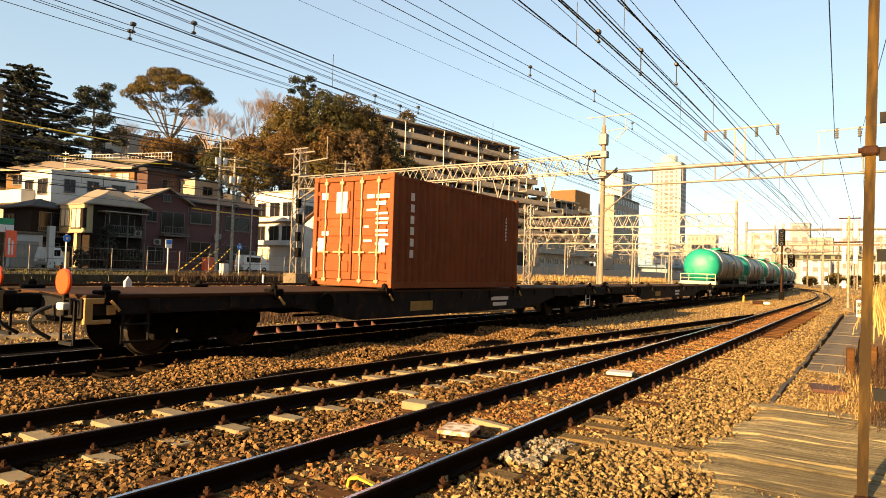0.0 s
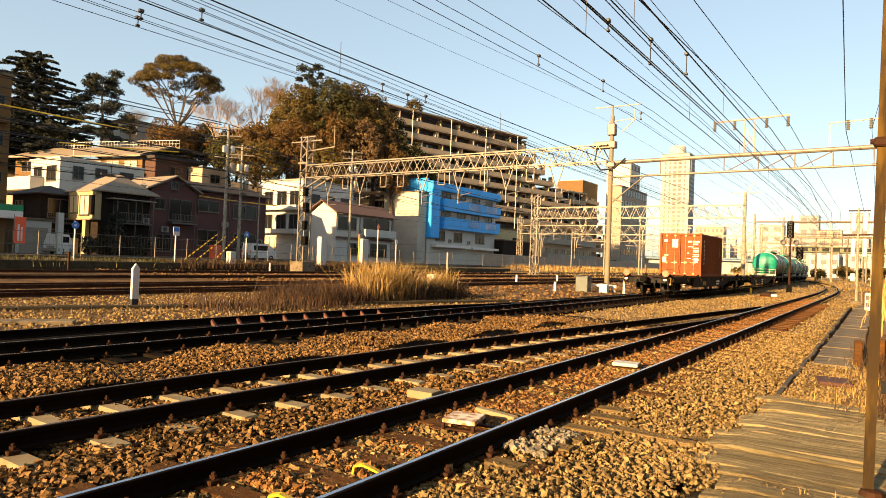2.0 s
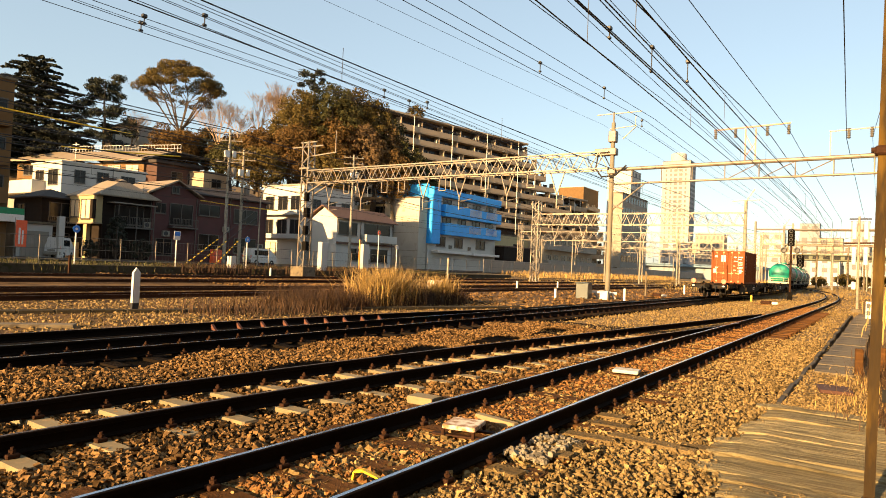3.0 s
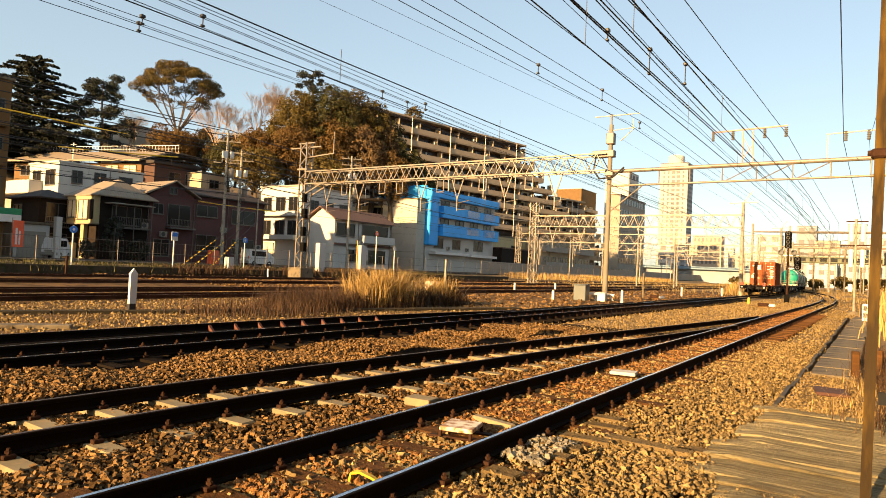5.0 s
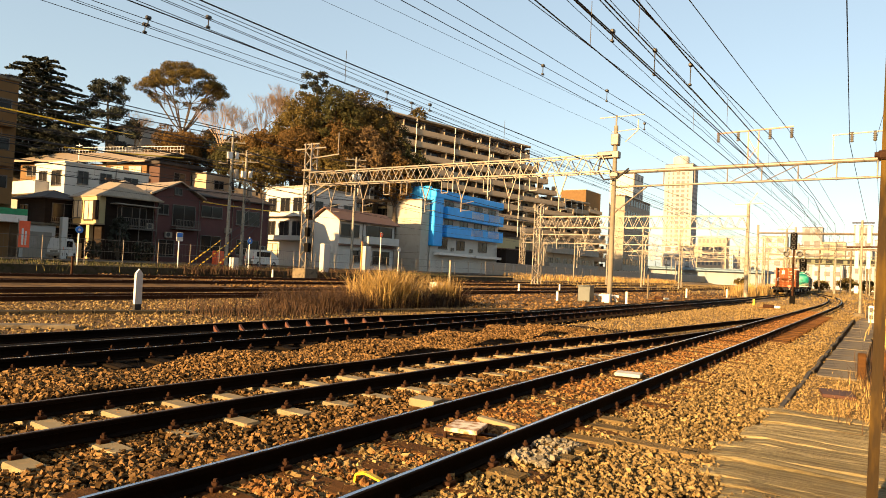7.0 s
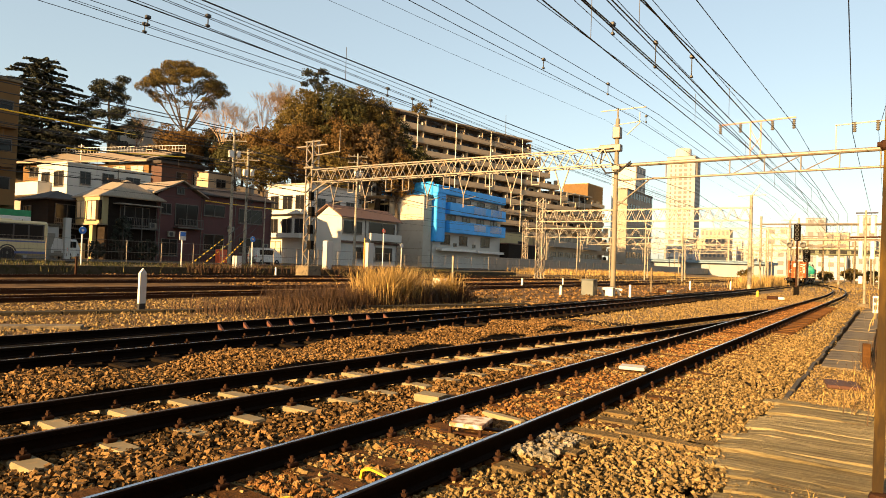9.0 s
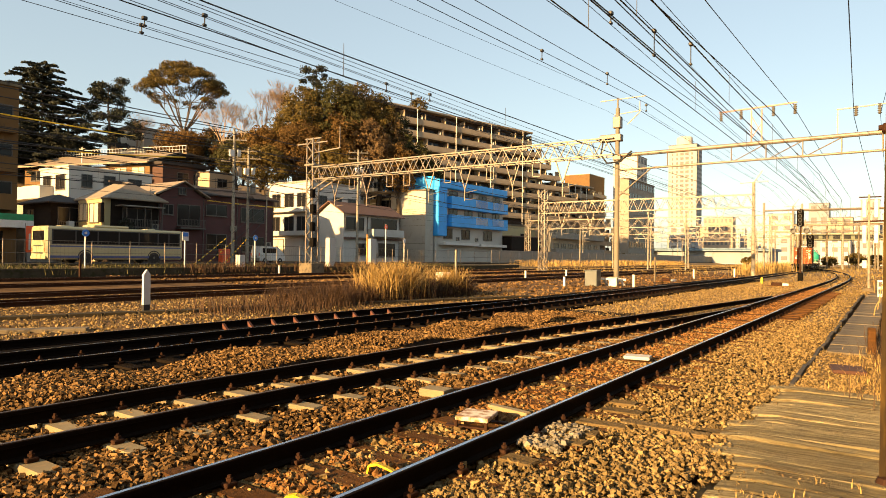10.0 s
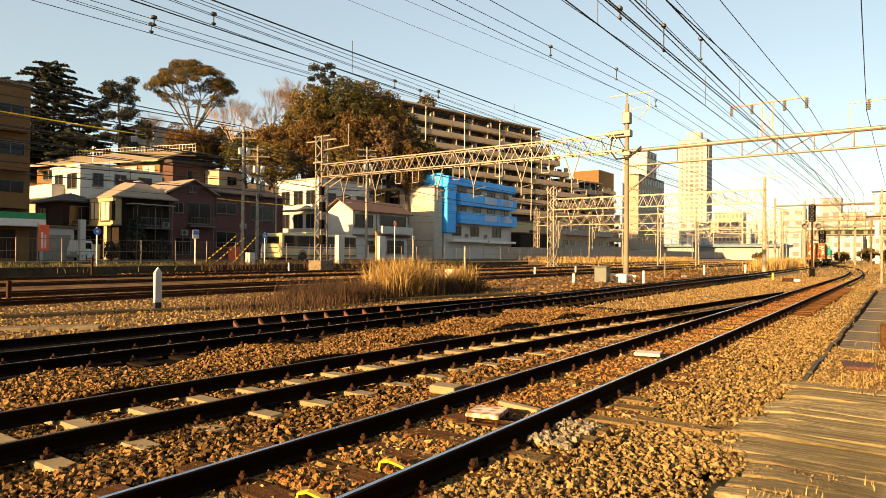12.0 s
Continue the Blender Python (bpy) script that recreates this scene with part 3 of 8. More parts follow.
def flat_wagon(L=19.6, tail=True):
    """A low container flat with a fish-belly sill; origin at its rear buffer beam on the rail."""
    root = thing("container_flat_wagon", label="dark grey bogie container flat wagon with a rusty deck", category="wagon")
    W = 2.4
    part("deck", sh().box(-W / 2, 0, 0.93, W / 2, L, 0.985, 0.01), M_DECK, root, "rusty steel deck")
    for s in (-1, 1):
        x0, x1 = sorted((s * (W / 2 - 0.12), s * (W / 2 - 0.02)))
        p = [(0.0, 0.93), (0.0, 0.70), (3.8, 0.70), (5.5, 0.38), (L - 5.5, 0.38), (L - 3.8, 0.70), (L, 0.70), (L, 0.93)]
        v = [(x, y, z) for x in (x0, x1) for y, z in p]
        n = len(p)
        f = [tuple(range(n)), tuple(range(2 * n - 1, n - 1, -1))] + [(i, (i + 1) % n, n + (i + 1) % n, n + i) for i in range(n)]
        part("side_sill", sh().add(v, f), M_WAGON, root)
        for y in steps(1.0, L - 1.0, 12):
            part("stake_pocket", sh().box(s * (W / 2 - 0.01) - 0.03, y - 0.09, 0.74, s * (W / 2 - 0.01) + 0.03, y + 0.09, 0.92, 0.01), M_WAGON, root)
        for y in (0.35, 3.4, 6.55, 12.8, L - 0.35):
            lk = part("twist_lock", sh().box(s * 1.08 - 0.1, y - 0.16, 0.985, s * 1.08 + 0.1, y + 0.16, 1.04, 0.02).lathe((s * 1.08, y, 1.04), (0, 0, 1), [(0, 0.06), (0.05, 0.06), (0.09, 0.02)], 10).box(s * 1.2 - 0.02, y - 0.1, 0.84, s * 1.2 + 0.03, y + 0.1, 1.03, 0.01), M_BOGIE, root)
            part("lock_handle", sh().bar((s * 1.24, y - 0.02, 0.9), (s * 1.26, y + 0.1, 0.76), 0.035), mat("ochre_bracket_paint", (0.4, 0.24, 0.08), 0.6), lk, "ochre lock handle")
        part("panel_mark", sh().box(s * (W / 2 - 0.018), 11.2, 0.66, s * (W / 2 - 0.012), 12.2, 0.76).box(s * (W / 2 - 0.018), 11.3, 0.5, s * (W / 2 - 0.012), 12.1, 0.6), M_PALE_LETTER, root, "pale painted number bars")
        part("panel_mark", sh().box(s * (W / 2 - 0.018), 7.4, 0.5, s * (W / 2 - 0.012), 8.3, 0.72), mat("dull_ochre_mark", (0.32, 0.2, 0.05), 0.7), root, "dull ochre emblem")
    for y in steps(0.4, L - 0.4, 14):
        part("cross_beam", sh().box(-W / 2 + 0.12, y - 0.06, 0.76, W / 2 - 0.12, y + 0.06, 0.93), M_WAGON, root)
    part("centre_sill", sh().box(-0.2, 0.1, 0.55, 0.2, L - 0.1, 0.9), M_WAGON, root)
    for y in (0.0, L):
        part("end_beam", sh().box(-W / 2, y - 0.06, 0.66, W / 2, y + 0.06, 0.93, 0.015), M_WAGON, root)
    bogie(root, 2.2)
    bogie(root, L - 2.2)
    coupler(root, 0, -1)
    coupler(root, L, 1)
    for y in (0.75, L - 0.75):
        st = sh()
        for o in (-0.2, 0.2):
            st.rod((1.16, y + o, 0.28), (1.16, y + o, 0.92), 0.018, 6)
        for z in (0.3, 0.55):
            st.rod((1.16, y - 0.2, z), (1.16, y + 0.2, z), 0.018, 6)
        part("side_step", st, M_PALE_LETTER if y > 2 else M_WAGON, root, "hanging rung step")
    part("brake_rigging", sh().rod((0.75, 4.2, 0.5), (0.75, L - 4.2, 0.45), 0.025, 6).rod((0.2, 7.5, 0.5), (0.9, 7.5, 0.5), 0.03, 6).rod((0.2, 11.0, 0.5), (0.9, 11.0, 0.5), 0.03, 6), M_BOGIE, root)
    part("hand_brake_wheel", sh().lathe((1.18, 4.6, 0.74), (1, 0, 0), [(0, 0.2), (0.03, 0.22), (0.06, 0.2), (0.04, 0.17)], 18), M_BOGIE, root, "hand brake wheel")
    part("brake_cylinder", sh().rod((0.3, 8.2, 0.6), (0.3, 9.2, 0.6), 0.16, 12), M_BOGIE, root)
    part("air_reservoir", sh().rod((-0.4, 10.6, 0.55), (-0.4, 12, 0.55), 0.2, 12), M_BOGIE, root)
    if tail:
        # tail discs, hand rails, brake hoses, step irons
        for s in (-1, 1):
            part("tail_disc", sh().lathe((s * 1.0, -0.22, 1.16), (0, 1, 0), [(0, 0.02), (0, 0.165), (0.02, 0.175), (0.05, 0.175), (0.06, 0.1)], 28), M_LENS, root, "round orange-red tail marker disc")
            part("disc_bracket", sh().box(s * 1.0 - 0.025, -0.2, 0.7, s * 1.0 + 0.025, -0.12, 1.0, 0.01), M_WAGON, root)
            part("lamp_iron", sh().box(s * 1.0 - 0.09, -0.24, 0.78, s * 1.0 + 0.07, -0.12, 0.88, 0.02), M_WHITE, root, "white painted lamp iron")
            part("step_iron", sh().bar((s * 1.1, -0.08, 0.9), (s * 1.1, -0.08, 0.3), 0.03).bar((s * 0.75, -0.08, 0.9), (s * 0.75, -0.08, 0.3), 0.03).bar((s * 1.1, -0.08, 0.32), (s * 0.75, -0.08, 0.32), 0.05), M_WAGON, root)
            br_ = sh().box(s * 1.19 - 0.03, -0.02, 0.86, s * 1.19 + 0.03, 0.42, 0.94, 0.01).box(s * 1.19 - 0.03, -0.02, 0.62, s * 1.19 + 0.03, 0.1, 0.87, 0.01).box(s * 1.19 - 0.03, 0.3, 0.7, s * 1.19 + 0.03, 0.42, 0.87, 0.01).box(s * 1.19 - 0.03, -0.02, 0.58, s * 1.19 + 0.03, 0.36, 0.64, 0.01)
            part("end_bracket", br_, mat("ochre_bracket_paint", (0.4, 0.24, 0.08), 0.6), root, "ochre pressed end bracket")
            part("release_rod", sh().rod((s * 0.3, -0.16, 0.98), (s * 1.15, -0.16, 0.92), 0.018, 6).rod((s * 1.15, -0.16, 0.92), (s * 1.15, -0.16, 0.72), 0.018, 6), M_BOGIE, root)
        for x in (-0.45, 0.5):
            h = sh()
            q = [Vector((x, -0.1 - 0.28 * math.sin(math.pi * i / 8), 0.8 - 0.45 * (i / 8) ** 1.2)) for i in range(9)]
            for i in range(8):
                h.rod(q[i], q[i + 1], 0.03, 8)
            part("brake_hose", h, M_BLACK, root)
    return root


def tank_wagon(L=12.8):
    root = thing("tank_wagon", label="sea-green and grey oil tank wagon with a walkway and dome", category="wagon", group="tank wagons of the train")
    R, zc, a, b = 1.22, 2.3, 0.55, L - 0.55
    dome = [(0, 0.02), (0.03, 0.45), (0.12, 0.8), (0.26, 1.05), (0.42, 1.18), (0.55, R)]
    part("tank_end", sh().lathe((0, a, zc), (0, 1, 0), dome + [(1.2, R)], 32), M_GREEN, root, "sea-green domed tank end", True)
    part("tank_barrel", sh().lathe((0, a + 1.2, zc), (0, 1, 0), [(0, R), (b - a - 2.4, R)], 32), M_GREYTANK, root, "weathered grey tank barrel", True)
    part("tank_end", sh().lathe((0, b, zc), (0, -1, 0), dome + [(1.2, R)], 32), M_GREEN, root, "sea-green domed tank end", True)
    top = sh()
    for i in range(10):
        y0 = a + 1.2 + (b - a - 2.4) * i / 10
        top.extrude([(R * 1.006 * math.sin(t), R * 1.006 * math.cos(t)) for t in (-.6, -.3, 0, .3, .6)] + [(R * .99 * math.sin(t), R * .99 * math.cos(t)) for t in (.6, 0, -.6)],
                    [(0, y0, zc), (0, y0 + (b - a - 2.4) / 10, zc)])
    part("barrel_top", top, M_GREEN, root, "sea-green upper strip of the barrel")
    for y in (a + 1.6, L / 2 - 1.8, L / 2 + 1.8, b - 1.6):
        s = sh()
        pts = [Vector(((R + 0.02) * math.sin(t), y, zc + (R + 0.02) * math.cos(t))) for t in (radians(-120 + 15 * i) for i in range(17))]
        s.tube(pts, 0.03)
        part("tank_band", s, M_PALE_LETTER if y in (a + 1.6,) else M_GREYTANK, root)
    part("manhole_dome", sh().lathe((0, L / 2, zc + R - 0.05), (0, 0, 1), [(0, 0.42), (0.26, 0.42), (0.32, 0.36), (0.34, 0.02)], 18), M_GREEN, root, "", True)
    wk = sh().box(0.3, L / 2 - 2, zc + R + 0.02, 0.7, L / 2 + 2, zc + R + 0.06).box(-0.7, L / 2 - 2, zc + R + 0.02, -0.3, L / 2 + 2, zc + R + 0.06)
    for i in range(5):
        for s in (-0.7, 0.7):
            wk.rod((s, L / 2 - 2 + i, zc + R), (s, L / 2 - 2 + i, zc + R + 0.3), 0.02, 6)
    part("walkway", wk, M_BOGIE, root)
    part("frame", sh().box(-1.1, 0, 0.82, 1.1, L, 1.02, 0.02).box(-0.25, 0.2, 0.6, 0.25, L - 0.2, 0.85), M_WAGON, root)
    for y in (0.02, L - 0.1):
        part("end_platform", sh().box(-1.2, y, 1.03, 1.2, y + 0.08, 1.24, 0.01).box(-1.2, y - 0.3 if y > 1 else y, 1.02, 1.2, y + 0.1 if y > 1 else y + 0.5, 1.06), mat("cream_wagon_paint", (0.45, 0.4, 0.28), 0.6), root, "cream painted end platform")
        er = sh()
        for x in (-1.15, -0.6, 0.6, 1.15):
            er.rod((x, y + 0.04, 1.05), (x, y + 0.04, 1.72), 0.025, 6)
        er.rod((-1.15, y + 0.04, 1.72), (1.15, y + 0.04, 1.72), 0.03, 6).rod((-1.15, y + 0.04, 1.45), (1.15, y + 0.04, 1.45), 0.022, 6)
        part("end_rail", er, mat("cream_wagon_paint", (0.45, 0.4, 0.28), 0.6), root, "cream painted end railing")
    for s in (-1, 1):
        lad = sh()
        for o in (0, 0.35):
            lad.rod((s * 1.26, L / 2 + o, 0.6), (s * 1.26, L / 2 + o, zc + 0.5), 0.02, 6)
        for i in range(8):
            lad.rod((s * 1.26, L / 2, 0.7 + 0.27 * i), (s * 1.26, L / 2 + 0.35, 0.7 + 0.27 * i), 0.015, 6)
        part("ladder", lad, M_GREYTANK, root)
    bogie(root, 2.0)
    bogie(root, L - 2.0)
    coupler(root, 0, -1)
    coupler(root, L, 1)
    for y in (2.3, L - 2.3):
        part("saddle", sh().box(-1.0, y - 0.4, 1.02, 1.0, y + 0.4, 1.42, 0.03), M_WAGON, root)
    return root


box1 = container()
flat1 = flat_wagon(19.4)
flat2 = flat_wagon(21.2, tail=False)
flat2["label"] = "empty grey bogie container flat wagon with a rusty deck"
TRAIN += [(box1, 0.0, 1.0), (flat1, -6.6, 0.0), (flat2, 13.7, 0.0)]
tank = tank_wagon()
TRAIN.append((tank, 35.9, 0.0))
for i in range(1, 6):
    TRAIN.append((copy_thing(tank, Matrix()), 35.9 + 13.6 * i, 0.0))

# ---- bus ----
M_BUSCREAM = mat("cream_bus_paint", (0.42, 0.37, 0.22), 0.35, var=0.08, scale=1, fine=20, bump=0.02)
M_BUSBLUE = mat("blue_bus_stripe", (0.05, 0.08, 0.22), 0.4, var=0.1)
M_GLASS = mat("dark_glass", (0.012, 0.012, 0.013), 0.12, var=0.05, bump=0, spec=0.25)
M_TYRE = mat("tyre_rubber", (0.015, 0.015, 0.016), 0.85, var=0.2)


def bus():
    root = thing("city_bus", label="cream city bus with a thin blue stripe and dark windows", category="bus")
    L, W, H = 11.3, 2.5, 2.85
    part("body", sh().box(-W / 2, 0, 0.32, W / 2, L, H, 0.14), M_BUSCREAM, root)
    for s in (-1, 1):
        x0, x1 = sorted((s * (W / 2 - 0.02), s * (W / 2 + 0.006)))
        part("window_band", sh().box(s * (W / 2 - 0.02) - 0.02, 0.4, 1.48, s * (W / 2 - 0.02) + 0.023, L - 0.3, 2.62), M_BLACK, root, "black band round the side windows")
        for y0, y1 in ((0.5, 2.1), (2.2, 3.8), (3.9, 5.5), (5.6, 7.2), (7.3, 8.9), (9.0, 9.9), (10.0, 10.9)):
            part("window", sh().box(x0, y0, 1.55, x1, y1, 2.55, 0.01), M_GLASS, root, "dark side window")
        part("stripe", sh().box(x0, 0.2, 1.28, x1, L - 0.2, 1.38), M_BUSBLUE, root, "thin blue stripe")
        part("skirt_stripe", sh().box(x0, 0.2, 0.45, x1, L - 0.2, 0.62), M_BUSBLUE, root, "blue skirt stripe")
        for y in (2.9, 8.6):
            w = part("wheel", sh().lathe((s * (W / 2 - 0.26), 0, 0), (s, 0, 0), [(0, 0.3), (0, 0.46), (0.03, 0.48), (0.24, 0.48), (0.27, 0.45), (0.27, 0.3)], 24), M_TYRE, root, "", True)
            w.matrix_basis = pose(0, y, 0.48)
            part("rim", sh().lathe((s * (W / 2 - 0.05), 0, 0), (s, 0, 0), [(0, 0.28), (0.05, 0.27), (0.04, 0.1), (0.08, 0.08), (0.08, 0.01)], 18), M_GREYTANK, w, "", True)
            part("wheel_arch", sh().lathe((s * (W / 2 - 0.012), y, 0.5), (s, 0, 0), [(0, 0.6), (0.016, 0.6), (0.016, 0.5), (0, 0.5)], 24), M_BLACK, root)
    part("rear_window", sh().box(-0.95, -0.006, 1.75, 0.95, 0.03, 2.5, 0.02), M_GLASS, root, "dark rear window")
    part("windscreen", sh().box(-1.1, L - 0.03, 1.3, 1.1, L + 0.006, 2.6, 0.02), M_GLASS, root, "dark windscreen")
    for s in (-1, 1):
        part("tail_lamp", sh().box(s * 1.0 - 0.1, -0.012, 0.9, s * 1.0 + 0.1, 0.02, 1.2, 0.02), M_RED, root, "red tail lamp")
    part("bumper", sh().box(-W / 2 + 0.05, -0.05, 0.34, W / 2 - 0.05, 0.05, 0.6, 0.04), M_BUSCREAM, root)
    part("engine_grille", sh().box(-0.8, -0.01, 0.75, 0.8, 0.02, 0.85).box(-0.8, -0.01, 1.3, 0.8, 0.02, 1.4), M_GREYTANK, root)
    part("roof_unit", sh().box(-0.9, 3.6, H - 0.02, 0.9, 6.6, H + 0.22, 0.1), M_BUSCREAM, root)
    part("roof_vent", sh().box(-0.4, 1.4, H - 0.02, 0.4, 2.2, H + 0.1, 0.04).box(-0.4, 8.4, H - 0.02, 0.4, 9.2, H + 0.1, 0.04), M_BUSCREAM, root)
    return root


the_bus = bus()

# ---- overhead line: masts, beams, wires ----
GY = 41.0


def lattice_beam(root, x0, x1, y, zb, zt, w, n, mid=True):
    """A four-boom lattice beam across the tracks, each boom and brace a part."""
    for yy in (y - w / 2, y + w / 2):
        for z in (zb, zt):
            part("boom", sh().bar((x0, yy, z), (x1, yy, z), 0.09), M_GALV, root)
        for i in range(n):
            a, b, c = x0 + (x1 - x0) * i / n, x0 + (x1 - x0) * (i + .5) / n, x0 + (x1 - x0) * (i + 1) / n
            part("brace", sh().bar((a, yy, zb), (b, yy, zt), 0.055).bar((b, yy, zt), (c, yy, zb), 0.055), M_GALV, root)
    for i in range(n + 1):
        a = x0 + (x1 - x0) * i / n
        for z in (zb, zt):
            part("tie", sh().bar((a, y - w / 2, z), (a, y + w / 2, z), 0.05), M_GALV, root)


def lattice_mast(root, x, y, z0, z1, w, n):
    for sx in (-1, 1):
        for sy in (-1, 1):
            part("mast_leg", sh().bar((x + sx * w / 2, y + sy * w / 2, z0), (x + sx * w / 2, y + sy * w / 2, z1), 0.1), M_GALV, root)
    for i in range(n):
        a, b = z0 + (z1 - z0) * i / n, z0 + (z1 - z0) * (i + 1) / n
        s = 1 if i % 2 else -1
        for o in (-1, 1):
            part("mast_brace", sh().bar((x - s * w / 2, y + o * w / 2, a), (x + s * w / 2, y + o * w / 2, b), 0.065).bar((x + o * w / 2, y - s * w / 2, a), (x + o * w / 2, y + s * w / 2, b), 0.065), M_GALV, root)


def drop(root, x, y, zt, zb, w=0.5):
    """V-shaped hanger with a registration arm under a beam."""
    part("drop_bracket", sh().bar((x - w, y, zt), (x, y, zb), 0.07).bar((x + w, y, zt), (x, y, zb), 0.07).bar((x, y, zb), (x, y, zb - 0.9), 0.07), M_GALV, root)
    part("register_arm", sh().rod((x, y, zb - 0.3), (x + 1.1, y, zb - 0.1), 0.025, 6).rod((x, y, zb - 0.8), (x + 1.0, y, zb - 0.75), 0.02, 6), M_GALV, root)
    part("arm_insulator", sh().lathe((x + 0.15, y, zb - 0.27), (1, 0, 0.17), [(0.03 * i, 0.06 if i % 2 else 0.03) for i in range(9)], 10), M_INS, root)


def gantry_one():
    root = thing("catenary_gantry", label="sunlit galvanised lattice gantry carrying the overhead wires across the yard", category="gantry", group="overhead line gantries")
    part("steel_mast", sh().rod((-14.75, GY, -0.3), (-14.75, GY, 11.3), 0.175, 14, 0.13), mat("grey_concrete_mast", (0.17, 0.147, 0.11), 0.8, var=0.2, scale=1.0, second=(0.25, 0.17, 0.1), amount=0.2), root, "tapered concrete mast", True)
    for x0, x1, z0, z1 in ((-15.9, -14.45, 9.15, 9.6), (-15.0, -14.45, 7.9, 8.25), (-15.0, -14.5, 10.0, 10.75)):
        part("mast_box", sh().box(x0, GY - 0.25, z0, x1, GY + 0.25, z1, 0.04), M_GALV, root)
    part("jumper_cable", sh().tube([(-15.6, GY - 0.3, 9.2), (-15.75, GY - 0.35, 8.3), (-15.3, GY - 0.4, 7.7), (-14.4, GY - 0.4, 7.75), (-13.7, GY - 0.3, 8.4)], 0.06, 6), M_WIRE, root, "looped black jumper cable")
    part("haunch", sh().bar((-42.6, GY - 0.45, 7.3), (-40.6, GY - 0.45, 8.2), 0.1).bar((-42.6, GY + 0.45, 7.3), (-40.6, GY + 0.45, 8.2), 0.1), M_GALV, root)
    part("top_arm", sh().bar((-15.9, GY, 11.9), (-12.9, GY, 11.9), 0.06).rod((-14.75, GY, 11.2), (-14.75, GY, 12), 0.06, 8).bar((-15, GY, 10.9), (-13.2, GY, 11.0), 0.05).bar((-13.3, GY, 10.9), (-13.3, GY, 11.6), 0.05).bar((-14.1, GY, 10.2), (-13.3, GY, 10.9), 0.05), M_GALV, root)
    lattice_beam(root, -42.6, -14.9, GY, 8.25, 9.35, 0.9, 22)
    lattice_mast(root, -43.0, GY, -0.2, 12.0, 0.75, 18)
    part("mast_foot", sh().box(-43.8, GY - 0.8, -0.5, -42.2, GY + 0.8, 0.75, 0.05), M_CONC, root, "concrete foot block")
    part("mast_cap", sh().box(-43.6, GY - .5, 9.5, -42.4, GY + .5, 9.65).bar((-45, GY, 11.6), (-41.2, GY, 11.6), 0.1).bar((-44, GY, 12), (-42, GY, 12.0), 0.1).bar((-42.9, GY, 10.7), (-39.6, GY, 10.9), 0.09).bar((-39.7, GY, 10.9), (-39.7, GY, 12.8), 0.06), M_GALV, root)
    for z, w in ((2.2, 0.5), (3.6, 0.35), (5.2, 0.45), (6.6, 0.3)):
        part("switch_box", sh().box(-43.0 + 0.3, GY - 0.62, z, -43.0 + 0.3 + w, GY - 0.2, z + 0.8, 0.03), M_BOGIE, root, "dark switch box")
    for x in (-40.2, -36.5, -30.0, -26.6, -22.5, -18.6):
        drop(root, x, GY, 8.25, 6.6, 0.55)
    for x in (-38.2, -34.0, -32.2, -28.2, -24.4, -20.6):
        part("hanger_frame", sh().bar((x - 0.3, GY, 8.2), (x - 0.3, GY, 7.2), 0.06).bar((x + 0.3, GY, 8.2), (x + 0.3, GY, 7.2), 0.06).bar((x - 0.3, GY, 7.2), (x + 0.3, GY, 7.2), 0.06), M_GALV, root)
    # light beam over the near lines
    for z, r in ((8.2, 0.13), (7.25, 0.07)):
        part("boom", sh().rod((-14.6, GY, z), (0.9, GY, z + 0.12), r, 10), M_GALV, root)
    xs = steps(-13.4, -0.4, 7)
    for i, x in enumerate(xs):
        part("upright", sh().rod((x, GY, 7.25), (x, GY, 8.25), 0.04, 6), M_GALV, root)
        if i in (4, 5, 6):
            part("brace", sh().rod((xs[i - 1], GY, 7.25), (x, GY, 8.2), 0.03, 6), M_GALV, root)
    part("brace", sh().rod((-14.6, GY, 5.6), (-12.6, GY, 7.2), 0.05, 8).rod((-14.7, GY, 5.9), (-13.9, GY, 5.6), 0.05, 8), M_GALV, root)
    part("mast_post", sh().rod((0.8, GY, -0.3), (0.8, GY, 10.5), 0.16, 12), M_GALV, root)
    part("top_frame", sh().bar((-6.75, GY, 8.2), (-6.75, GY, 10.25), 0.07).bar((-6.2, GY, 8.2), (-6.2, GY, 10.25), 0.07).bar((-8.5, GY, 10.28), (-4.4, GY, 10.4), 0.08).bar((-6.75, GY, 8.6), (-6.2, GY, 9.4), 0.04).bar((-6.2, GY, 8.8), (-6.75, GY, 9.9), 0.04), mat("red_lead_steel", (0.42, 0.2, 0.14), 0.6, var=0.3), root, "red-brown top frame")
    part("top_frame", sh().bar((-2.45, GY, 8.2), (-2.45, GY, 9.75), 0.06).bar((-2.5, GY, 9.75), (0.9, GY, 9.85), 0.06), M_GALV, root)
    for x in (-8.4, -7.3, -5.6, -4.5, -1.6, -0.55):
        part("string_insulator", sh().lathe((x, GY, 9.75 if x < -3 else 9.3), (0, 0, 1), [(0.06 * i, 0.11 if i % 2 else 0.05) for i in range(10)], 10), M_INS, root)
    return root


gantry_one()


